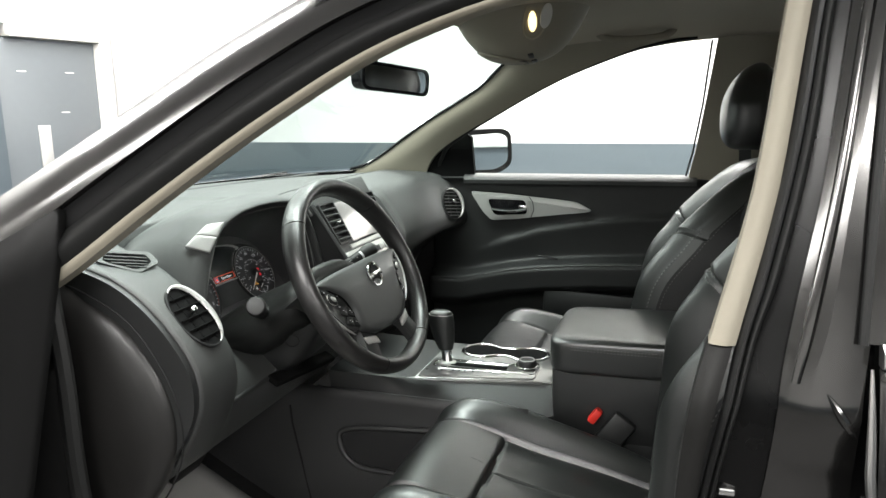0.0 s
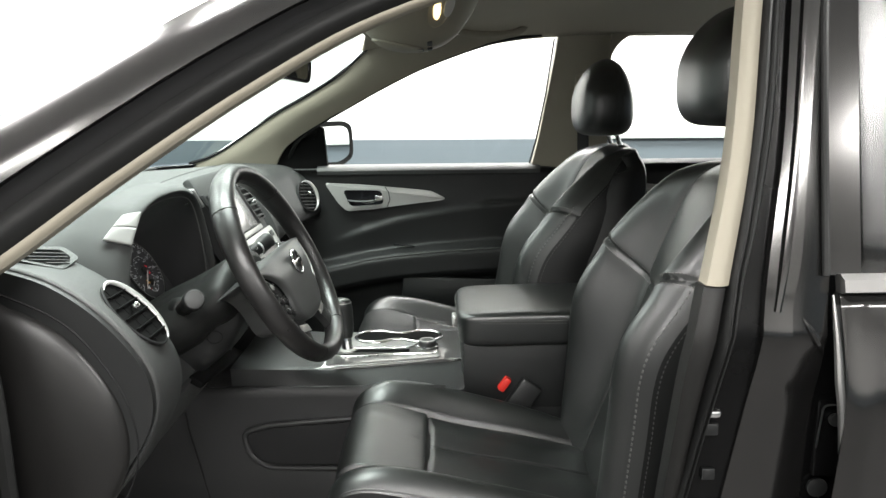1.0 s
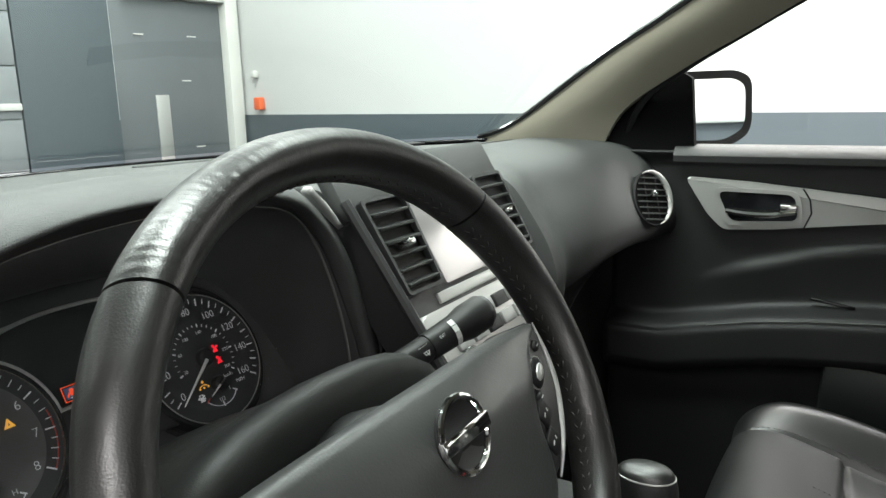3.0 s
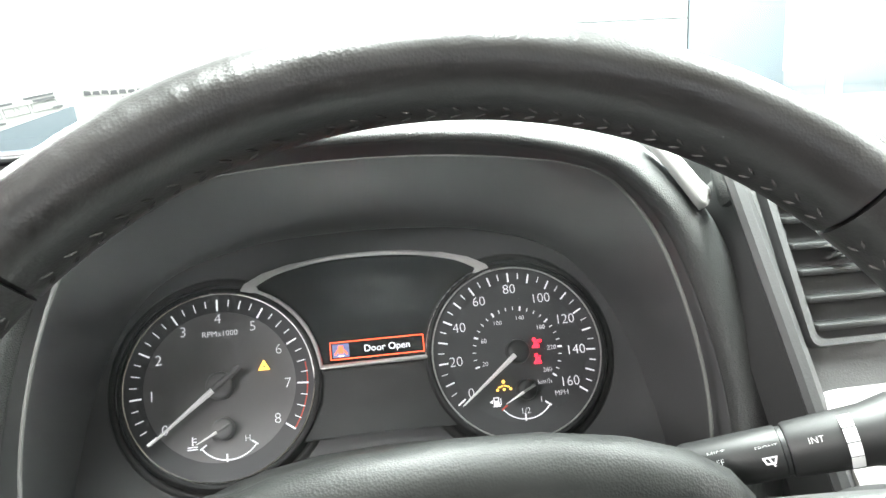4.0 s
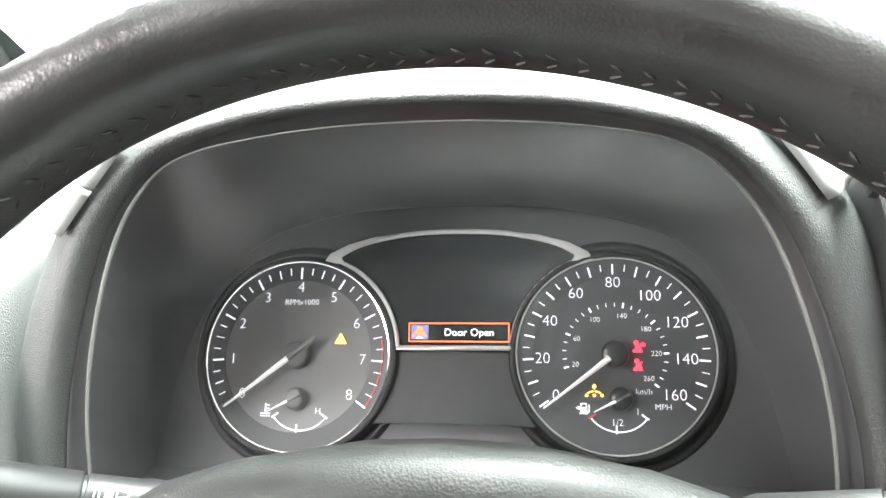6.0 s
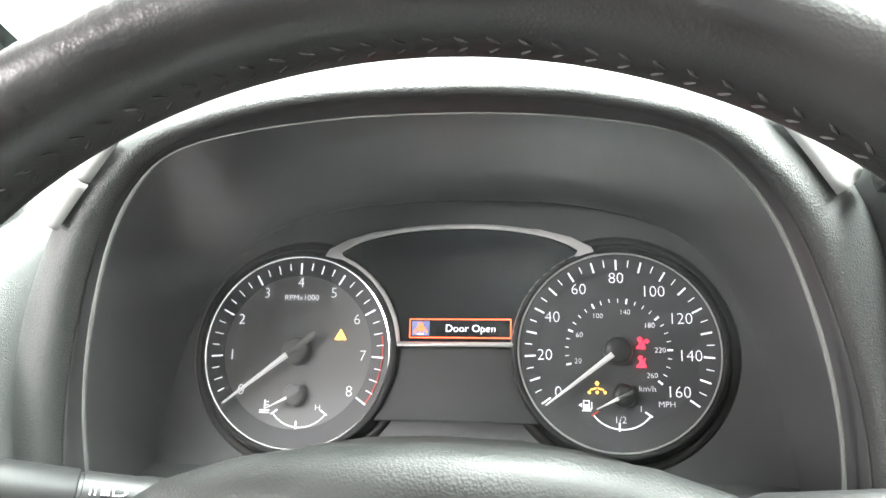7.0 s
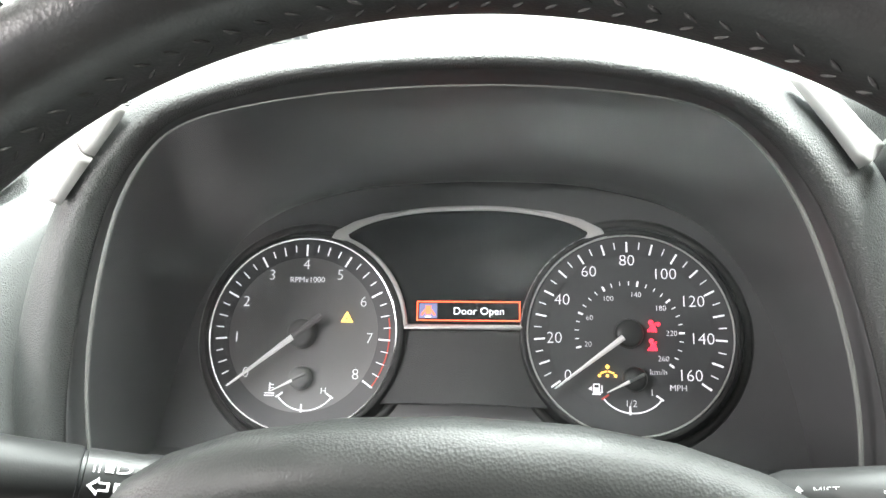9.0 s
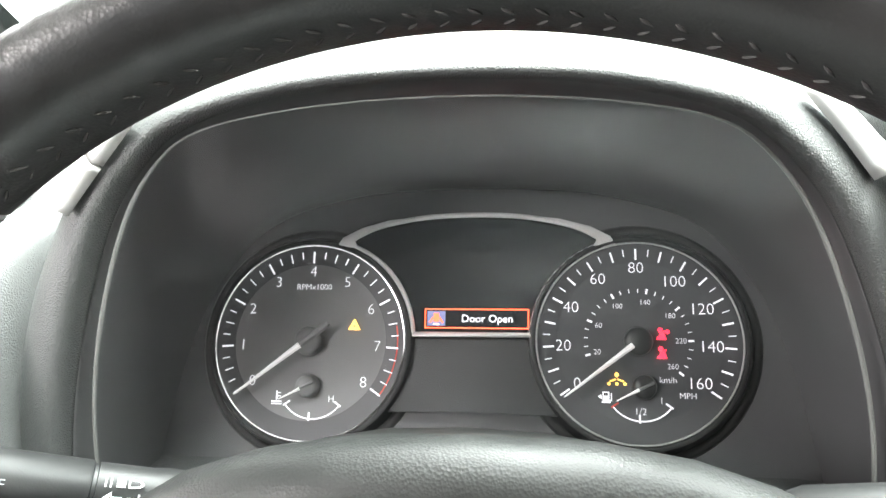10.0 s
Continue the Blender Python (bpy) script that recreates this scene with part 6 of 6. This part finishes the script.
part("rim_top", rim_arc(SEAM + 0.3, 180 - SEAM - 0.3, 340), LEATHER_WORN, sw, "worn black leather upper rim", smooth=60)
part("rim_grip", rim_arc(180 - SEAM + 0.3, 180 + 58, 36), LEATHER_WORN, sw, "black leather grip", smooth=60)
part("rim_grip", rim_arc(-58, SEAM - 0.3, 36), LEATHER_WORN, sw, "black leather grip", smooth=60)
part("rim_bottom", rim_arc(180 + 58.6, 360 - 58.6, 30), LEATHER_WORN, sw, "black leather lower rim", smooth=60)
core = loft([[RM @ Vector(((rim_radius(a) + 0.0130 * math.cos(t)) * math.cos(radians(a)), (rim_radius(a) + 0.0130 * math.cos(t)) * math.sin(radians(a)), 0.0160 * math.sin(t))) for t in lin(0, 2 * math.pi, 13)[:-1]] for a in lin(0, 357, 120)], loop=True)
part("rim_core", core, MATT_BLACK, sw)
for name, a0, a1 in (("rim_stitching", SEAM + 1, 180 - SEAM - 1), ("rim_stitching", 180 - SEAM + 2, 180 + 46), ("rim_stitching", -46, SEAM - 2)):
    bm = bmesh.new()
    n = int(abs(a1 - a0) / 3.05)
    for k in range(n):
        a = a0 + (a1 - a0) * (k + 0.5) / n
        # two puffs of leather pulled up by the thread, on either side of the seam
        for t0, tilt, big in ((math.pi - 0.12, 1, 1.0), (math.pi + 0.12, -1, 0.85)):
            p = [rim_point(a + f * 0.62 * big, t0 - tilt * f * 0.06, 0.0001) for f in (-1, -0.6, 0.0, 0.6, 1)]
            tube(p, [0.0002, 0.0005 * big, 0.0008 * big, 0.0006 * big, 0.0002], 6, bm)
    # the paler colour stands for light glinting on the puckers
    part(name, bm, PUCKER, sw, "puckered leather along the stitched seam, glints painted paler", smooth=60)
# hub pad
HALF = [(0, 0.0285), (0.030, 0.0285), (0.060, 0.0285), (0.088, 0.0282), (0.118, 0.0272), (0.150, 0.0255), (0.184, 0.0225), (0.190, 0.019), (0.172, 0.012), (0.150, 0.001), (0.126, -0.021), (0.114, -0.048), (0.112, -0.078), (0.098, -0.100), (0.060, -0.114), (0, -0.119)]
pad2 = smooth_path([(-x, y) for x, y in HALF] + HALF[-2:0:-1], 6, True)


def pad_z(u, v):
    return 0.026 - 0.52 * u * u + 0.09 * min(0, v + 0.012) - 6.0 * max(0, v + 0.026) ** 2 * max(0.25, 1 - 22 * u * u)


rings = []
for k, f in enumerate((0.93, 0.985, 1.0, 1.0, 0.994, 0.972, 0.93, 0.84, 0.70, 0.5, 0.25, 0.06)):
    ring = []
    for p in pad2:
        u, v = p[0] * f, -0.014 + (p[1] + 0.014) * f
        z = pad_z(u, v)
        if k < 3 and v > 0:
            v *= (0.50, 0.62, 0.80)[k]
        z = (-0.085, -0.065, -0.042, z - 0.016, z - 0.0060, z - 0.0018)[k] if k < 6 else z
        ring.append(WM @ Vector((u, v, z)))
    rings.append(ring)
part("hub_pad", loft(rings), HUB_SKIN, sw, "black grained hub pad", smooth=60)
bo = [(0.0285 * math.cos(t), 0.0265 * math.sin(t)) for t in lin(0, 2 * math.pi, 41)[:-1]]
bmz = WM @ pose(0.002, -0.010, 0.0240, 6)
badge = part("badge", plate(bo, 0.002, bmz, None, 0.001), MATT_BLACK, sw, "round badge with a chrome ring and bar")
part("ring", tube([bmz @ Vector((0.026 * math.cos(t), 0.024 * math.sin(t), 0.003)) for t in lin(0, 2 * math.pi, 49)[:-1]], 0.0026, 8, loop=True), CHROME, badge, "chrome ring")
part("bar", box(0.058, 0.011, 0.005, bmz @ Matrix.Translation((0, 0, 0.004)), None, 0.0015), CHROME, badge, "chrome bar")
part("hub_back", cyl(0.055, 0.05, 0.06, WM @ Matrix.Translation((0, -0.025, -0.060)), 32, 0.01), PLASTIC, sw)
for s in (-1, 1):
    # side spoke with switches
    sp = rounded([(s * 0.198, 0.022), (s * 0.150, 0.026), (s * 0.090, 0.004), (s * 0.090, -0.088), (s * 0.124, -0.100), (s * 0.160, -0.074), (s * 0.196, -0.026)][::s], 0.012, 4)
    spk = part("spoke", plate(sp, 0.022, WM @ Matrix.Translation((0, 0, -0.026)), None, 0.006), STALK, sw, "black spoke with switches")
    fac = rounded([(s * 0.189, 0.019), (s * 0.160, 0.013), (s * 0.115, -0.016), (s * 0.102, -0.048), (s * 0.100, -0.080), (s * 0.124, -0.093), (s * 0.152, -0.072), (s * 0.180, -0.034)][::s], 0.010, 4)
    part("switch_panel", plate(fac, 0.007, WM @ Matrix.Translation((0, 0, -0.0045)), None, 0.002), SWITCH_GREY, spk, "dark grey switch panel")
    crescent = [(s * x, y, z) for x, y, z in ((0.194, 0.020, -0.001), (0.192, -0.012, 0.0), (0.180, -0.042, 0.001), (0.156, -0.074, 0.001), (0.130, -0.096, 0.0))]
    part("spoke_edge", tube([WM @ Vector(p) for p in smooth_path(crescent, 6)], [0.0008 + 0.0022 * math.sin(math.pi * k / 24) for k in range(25)], 8), SILVER, spk, "satin silver edge")
    part("pad_gap", tube([WM @ Vector((s * x, y, pad_z(x, y) - 0.010)) for x, y in smooth_path([(0.188, 0.021), (0.170, 0.0115), (0.149, 0.000), (0.1255, -0.022), (0.1135, -0.048), (0.1115, -0.078)], 5)], 0.0022, 6), DEEP_BLACK, spk, "dark gap round the hub pad")
    rk = WM @ pose(s * 0.156, -0.016, 0.0030, 0, 0, s * 35)
    part("rocker", superblob(0.0150, 0.0100, 0.0050, 2.6, 24, 12, rk), STALK, spk, "oval black rocker switch")
    part("rocker_ring", tube([rk @ Vector((0.0150 * math.cos(t), 0.0100 * math.sin(t), 0.0010)) for t in lin(0, 2 * math.pi, 33)[:-1]], 0.0009, 6, loop=True), SILVER, spk, "thin silver ring")
    part("rocker_trim", superblob(0.0085, 0.0050, 0.0024, 2.4, 20, 10, rk @ Matrix.Translation((0, 0, 0.0040))), SILVER, spk, "silver rocker cap")
    for u, v in ((0.174, 0.003), (0.136, -0.014), (0.146, -0.034)):
        part("switch", superblob(0.0056, 0.0046, 0.0034, 2.4, 16, 8, WM @ pose(s * u, v, 0.0025, 0, 0, s * 30)), STALK, spk)
        part("switch_mark", box(0.0036, 0.0010, 0.0004, WM @ pose(s * u, v, 0.0060, 0, 0, s * 20)), PRINT, spk)
    for u, v, turn in ((0.139, -0.046, 30), (0.118, -0.052, 30), (0.134, -0.068, 30), (0.114, -0.076, 30)):
        sm2 = WM @ pose(s * u, v, 0.0015, 0, 0, s * turn)
        part("switch", plate(rounded([(-0.0098, -0.0085), (0.0098, -0.0085), (0.0098, 0.0085), (-0.0098, 0.0085)], 0.003, 3), 0.0050, sm2, None, 0.0014), STALK, spk, "black square switch")
        for a, b, w, turn2 in ((-0.003, 0.001, 0.0042, 10), (0.0035, 0.000, 0.0030, 70)):
            part("switch_mark", box(w, 0.0011, 0.0004, sm2 @ pose(a, b, 0.0053, 0, 0, turn2)), PRINT, spk)
    # lower spoke
    low = [Vector((s * x, y, z)) for x, y, z in ((0.072, -0.078, -0.010), (0.082, -0.112, -0.006), (0.094, -0.145, -0.004), (0.106, -0.176, -0.002))]
    rr = []
    for k, p in enumerate(low):
        dv = (low[min(3, k + 1)] - low[max(0, k - 1)]).normalized()
        nn = Vector((-dv.y, dv.x, 0)).normalized()
        w = (0.036, 0.029, 0.026, 0.032)[k]
        rr.append([WM @ (p + nn * w * q + Vector((0, 0, z))) for q, z in ((-1, -0.010), (-0.85, 0.003), (-0.3, 0.007), (0.3, 0.007), (0.85, 0.003), (1, -0.010), (0, -0.018))])
    ls = part("lower_spoke", loft(rr), DASH_SOFT, sw, "black lower spoke", smooth=50)
    p, nn = low[1] + (low[2] - low[1]) * 0.2, Vector((1, 0.25 * s, 0)).normalized()
    part("spoke_trim", grid(lambda q, e: WM @ (p + nn * q + Vector((0.25 * e * s, e, 0.0088 - 6.0 * q * q))), lin(-0.024, 0.024, 9), lin(-0.012, 0.004, 4)), SILVER, ls, "satin silver spoke patch", solid=0.002)

# ---- centre stack ----
cs = thing("center_stack", "centre stack with screen, vents and silver controls", "center stack")
SM = frame_at((0.012, 0.527, 1.113), (1, 0, 0), (0, 0.50, 0.866))
o = rounded([(-0.172, 0.078), (0.168, 0.078), (0.155, -0.050), (0.145, -0.165), (-0.148, -0.165), (-0.158, -0.050)], 0.015, 4)
part("fascia", plate(o, 0.05, SM @ Matrix.Translation((0, 0, -0.045)), None, 0.008), GREY_PLASTIC, cs, "dark grey fascia")
part("top_lip", box(0.345, 0.07, 0.022, SM @ pose(-0.002, 0.085, -0.005, 0, 0, 0), None, 0.008), DASH, cs, "grained top lip")
part("side_frame", tube([SM @ Vector(p) for p in ((-0.170, 0.072, 0.006), (-0.158, -0.052, 0.008), (-0.148, -0.16, 0.008))], 0.006, 8), GREY_PLASTIC, cs)
part("screen", plate(rounded([(-0.076, 0.062), (0.080, 0.062), (0.078, -0.045), (-0.074, -0.045)], 0.006, 3), 0.004, SM @ Matrix.Translation((0, 0, 0.0045)), None, 0.001), SCREEN, cs, "glossy grey display screen")
part("screen_strip", box(0.20, 0.012, 0.006, SM @ Matrix.Translation((0, -0.056, 0.006)), None, 0.002), SILVER, cs, "satin silver strip")
for s in (-1, 1):
    vm = SM @ Matrix.Translation((s * 0.118, 0.010, 0.004))
    vo = rounded([(-0.040, 0.058), (0.040, 0.058), (0.034, -0.052), (-0.034, -0.052)], 0.006, 3)
    vi = [(x * 0.88, y * 0.93) for x, y in vo]
    v = part("center_vent", plate(vi, 0.002, vm @ Matrix.Translation((0, 0, 0.001))), MATT_BLACK, cs, "rectangular air vent")
    part("vent_frame", ring_plate(vo, vi, 0.010, vm), GREY_PLASTIC, v)
    for k in range(6):
        part("slat", box(0.066 - 0.0016 * (5 - k), 0.0035, 0.013, vm @ Matrix.Translation((0, -0.040 + 0.016 * k, 0.006)) @ pose(0, 0, 0, 22), None, 0.001), PLASTIC, v)
    part("tab", box(0.014, 0.007, 0.018, vm @ Matrix.Translation((-0.004, 0.000, 0.014)), None, 0.003), CHROME, v, "chrome vent tab")
ctl = part("control_panel", plate(rounded([(-0.155, -0.066), (0.150, -0.066), (0.135, -0.155), (-0.140, -0.155)], 0.012, 4), 0.010, SM @ Matrix.Translation((0, 0, 0.004)), None, 0.003), SILVER, cs, "satin silver control panel")
for j in range(2):
    for k in range(7):
        part("button", box(0.030, 0.016, 0.006, SM @ Matrix.Translation((-0.105 + 0.035 * k, -0.086 - 0.022 * j, 0.0155)), None, 0.002), BUTTON if (k + j) % 3 else GREY_PLASTIC, ctl)
for s in (-1, 1):
    part("dial_knob", cyl(0.019, 0.017, 0.018, SM @ Matrix.Translation((s * 0.105, -0.136, 0.022)), 28, 0.003), GREY_PLASTIC, ctl, "round control knob")
    part("knob_ring", tube([SM @ Vector((s * 0.105 + 0.0195 * math.cos(t), -0.136 + 0.0195 * math.sin(t), 0.018)) for t in lin(0, 2 * math.pi, 31)[:-1]], 0.0016, 6, loop=True), CHROME, ctl)

# ---- centre console ----
con = thing("center_console", "centre console with cup holders, shifter and armrest", "center console")
ZT = 0.775
near = lambda y: -0.112 - 0.21 * max(0.0, y)
body = []
for y, zt, k in ((-0.36, 0.775, 0.72), (-0.03, 0.775, 0.72), (0.0, 0.775, 1), (0.20, 0.775, 1), (0.32, 0.782, 1), (0.40, 0.79, 0.95), (0.50, 0.80, 0.85)):
    edge = near(y) if y >= 0 else XM - 0.106
    left = max(-0.222, min(edge - 0.045, XM - 0.178 * k)) if y >= 0 else XM - 0.178 * k
    body.append([Vector((max(-0.225, XM - 0.185 * k), y, 0.42)), Vector((left, y, zt - 0.10)), Vector((left + 0.006, y, zt - 0.050)), Vector((edge - 0.006, y, zt - 0.004)), Vector((edge + 0.010, y, zt - 0.002))]
                + [Vector((XM + x * k, y, z)) for x, z in ((0.140, zt - 0.002), (0.155, zt - 0.02), (0.165, zt - 0.1), (0.17, 0.42))])
part("console_body", loft(body), DASH_SOFT, con, "black console body", smooth=40)
top = rounded([(near(0) - 0.001, -0.02), (XM + 0.142, -0.02), (XM + 0.142, 0.30), (XM + 0.10, 0.355), (XM - 0.11, 0.375), (near(0.33), 0.33)], 0.012, 4)
part("top_plate", plate(top, 0.008, Matrix.Translation((0, 0, ZT - 0.004)), None, 0.003), CONSOLE_METAL, con, "satin metal top plate")
part("edge_trim", tube([(near(y) - 0.002, y, ZT + 0.001) for y in lin(-0.02, 0.40, 12)], 0.0022, 8), CHROME, con, "bright edge trim")
ox, oy = 0.052, 0.138


def peanut(r, z):
    """The outline of the two joined cup holders, r wide."""
    half = []
    for k in range(33):
        y = -math.cos(math.pi * k / 32) * (0.062 + r)
        w = math.sqrt(max(1e-9, r * r - (abs(y) - 0.062) ** 2)) if abs(abs(y) - 0.062) < r else 0.0
        waist = r * 0.56 if abs(y) < 0.062 else 0.0
        half.append(((w ** 6 + waist ** 6) ** (1 / 6), y))
    return [Vector((ox + w, oy + y, ZT + z)) for w, y in half] + [Vector((ox - w, oy + y, ZT + z)) for w, y in half[-2:0:-1]]


part("cup_ring", loft([peanut(r, z) for r, z in ((0.0535, 0.003), (0.0515, 0.0075), (0.0480, 0.0090), (0.0450, 0.0080), (0.0430, 0.0045))], caps=False), CHROME, con, "wide chrome cup holder ring", smooth=70, solid=0.001)
# The wells have no depth; a near-black lid paints their shade.
part("cup_well_shade", loft([peanut(r, z) for r, z in ((0.0436, 0.0050), (0.0425, 0.0042))]), DEEP_BLACK, con, "flat black lid for the shaded cup wells")
gate = plate(rounded([(-0.114, 0.030), (-0.030, 0.030), (-0.030, 0.298), (-0.164, 0.298)], 0.010, 4), 0.004, Matrix.Translation((0, 0, ZT + 0.003)), None, 0.0015)
part("shift_plate", gate, CONSOLE_METAL, con, "satin silver shift plate")
frame_line = [(x, y) for x, y in rounded([(-0.094, 0.286), (-0.046, 0.286), (-0.043, 0.10), (-0.012, 0.085), (-0.012, 0.036), (-0.092, 0.036)], 0.018, 5)]
part("shift_frame", tube([(x, y, ZT + 0.0075) for x, y in frame_line], 0.0022, 6, loop=True), CHROME, con, "bright raised shift frame")
part("shift_slot", box(0.017, 0.150, 0.003, Matrix.Translation((-0.069, 0.180, ZT + 0.0075))), DEEP_BLACK, con, "black shift slot")
for y in (0.180, 0.199, 0.213, 0.227, 0.255, 0.290):
    part("gear_mark", cyl(0.0034, 0.0034, 0.001, Matrix.Translation((-0.104 - 0.14 * (y - 0.18), y, ZT + 0.0076)), 10), INK, con, "dark gear mark")


def lever(rows):
    return loft([[Vector((-0.062 + dx + ax * math.cos(t), 0.256 + dy + ay * math.sin(t), ZT + z)) for t in lin(0, 2 * math.pi, 25)[:-1]] for z, dx, dy, ax, ay in smooth_path(rows, 4)])


sh = part("shifter", lever([(0.006, 0, 0, .011, .014), (0.03, .003, .004, .010, .013), (0.052, .006, .007, .011, .014)]), CHROME, con, "chrome shift lever neck", smooth=60)
part("shift_base", lever([(0.006, 0, 0, .020, .024), (0.011, 0, 0, .017, .021), (0.013, 0, 0, .012, .015)]), SILVER, sh, "silver lever base", smooth=60)
part("shift_knob", lever([(0.040, .006, .007, .0140, .0180), (0.060, .009, .011, .0185, .0250), (0.090, .011, .016, .0212, .0300), (0.112, .011, .019, .0220, .0320), (0.126, .011, .020, .0210, .0300), (0.134, .011, .019, .0165, .0240), (0.137, .011, .018, .008, .012)]), LEATHER, sh, "black leather shift knob", smooth=60)
part("knob_line", tube([(-0.051 + 0.0208 * math.cos(t), 0.276 + 0.0298 * math.sin(t), ZT + 0.1265) for t in lin(0, 2 * math.pi, 37)[:-1]], 0.0009, 6, loop=True), SILVER, sh, "thin bright knob line")
kn = part("mode_dial", cyl(0.024, 0.022, 0.018, pose(-0.040, 0.062, ZT + 0.016), 32, 0.003), PLASTIC, con, "black mode dial")
part("ring", tube([(-0.040 + 0.025 * math.cos(t), 0.062 + 0.025 * math.sin(t), ZT + 0.010) for t in lin(0, 2 * math.pi, 37)[:-1]], 0.0030, 8, loop=True), CHROME, kn, "chrome ring")
part("ring", tube([(-0.040 + 0.017 * math.cos(t), 0.062 + 0.017 * math.sin(t), ZT + 0.0255) for t in lin(0, 2 * math.pi, 31)[:-1]], 0.0012, 6, loop=True), SILVER, kn, "silver ring")
# armrest
lid = superblob(0.150, 0.183, 0.042, 8.0, 64, 28, pose(XM + 0.005, -0.195, 0.868, -1.0))
part("armrest_lid", lid, LEATHER, con, "black leather armrest lid", smooth=60)
part("armrest_box", box(0.270, 0.355, 0.17, pose(XM + 0.004, -0.198, 0.757), None, 0.012), DASH_SOFT, con, "black armrest bin")
seam = [(XM + 0.005 + 0.1525 * math.copysign(abs(math.cos(t)) ** 0.364, math.cos(t)), -0.195 + 0.1855 * math.copysign(abs(math.sin(t)) ** 0.364, math.sin(t)), 0.885) for t in lin(0, 2 * math.pi, 97)[:-1]]
for dz in (0.0, 0.006):
    part("stitching", stitches([(x, y, z + dz) for x, y, z in seam + seam[:1]], 0.007, 0.0009), THREAD, con, "grey seam stitching")
part("latch", box(0.05, 0.012, 0.022, pose(XM, -0.006, 0.855), None, 0.004), SILVER, con, "silver lid latch")
# tunnel side
part("tunnel_side", grid(lambda y, z: Vector((-0.228 - 0.02 * smoothstep(0.7, 0.5, z), y, z)), lin(0.02, 0.95, 20), lin(0.42, 0.755, 14)), GREY_PLASTIC, con, "dark grey tunnel side panel", solid=0.006)
mp = Matrix(((0, 0, -1, -0.2335), (1, 0, 0, 0), (0, 1, 0, 0), (0, 0, 0, 1)))
po = rounded([(0.476, 0.652), (0.420, 0.668), (0.10, 0.692), (0.10, 0.566), (0.420, 0.572), (0.462, 0.600)], 0.022, 6)
pi_ = [(0.29 + (x - 0.29) * 0.955, 0.625 + (y - 0.625) * 0.84) for x, y in po]
# No recess is cut: a black plate stands for the pocket's shaded inside.
pocket = plate(pi_, 0.002, mp @ Matrix.Translation((0, 0, 0.002)))
for v in pocket.verts:
    v.co.x -= 0.02 * smoothstep(0.7, 0.5, v.co.z)
part("pocket_shade", pocket, MATT_BLACK, con, "flat black plate for the shaded pocket inside")
lip = [mp @ Vector((x, y, 0.003)) for x, y in po]
part("pocket_lip", tube([p - Vector((0.02 * smoothstep(0.7, 0.5, p.z), 0, 0)) for p in lip], 0.0065, 10, loop=True), GREY_PLASTIC, con, "rounded pocket lip")
part("panel_gap", tube([(-0.2325, 0.605, 0.70), (-0.242, 0.596, 0.66), (-0.2525, 0.548, 0.46)], 0.0022, 5), MATT_BLACK, con)

# footwell
part("knee_panel", grid(lambda x, v: Vector((x, 0.497 + 0.10 * v, 0.875 - 0.125 * v - 0.02 * math.sin(math.pi * v))), lin(-0.62, -0.17, 10), lin(0, 1, 10)), GREY_PLASTIC, dash, "dark grey knee panel", solid=0.008)
part("knee_slot", box(0.25, 0.030, 0.014, pose(-0.362, 0.488, 0.852, 30, 7, 0), None, 0.004), DEEP_BLACK, dash)
mat = thing("paper_mat", "white paper mat on the driver's floor", "floor mat")
part("sheet", grid(lambda x, y: Vector((x, y, 0.440 + 0.5 * max(0, y - 0.60) + 0.006 * math.sin(9 * x + 5 * y))), lin(-0.66, -0.31, 10), lin(0.25, 0.88, 14)), PAPER, mat, solid=0.003)
ped = thing("brake_pedal", "black rubber brake pedal", "pedal")
part("pad", box(0.10, 0.02, 0.06, pose(-0.40, 0.78, 0.60, 35), None, 0.008), RUBBER, ped)
part("arm", tube(smooth_path([(-0.39, 0.80, 0.62), (-0.385, 0.90, 0.72), (-0.385, 0.92, 0.88)], 5), 0.009, 8), MATT_BLACK, ped)
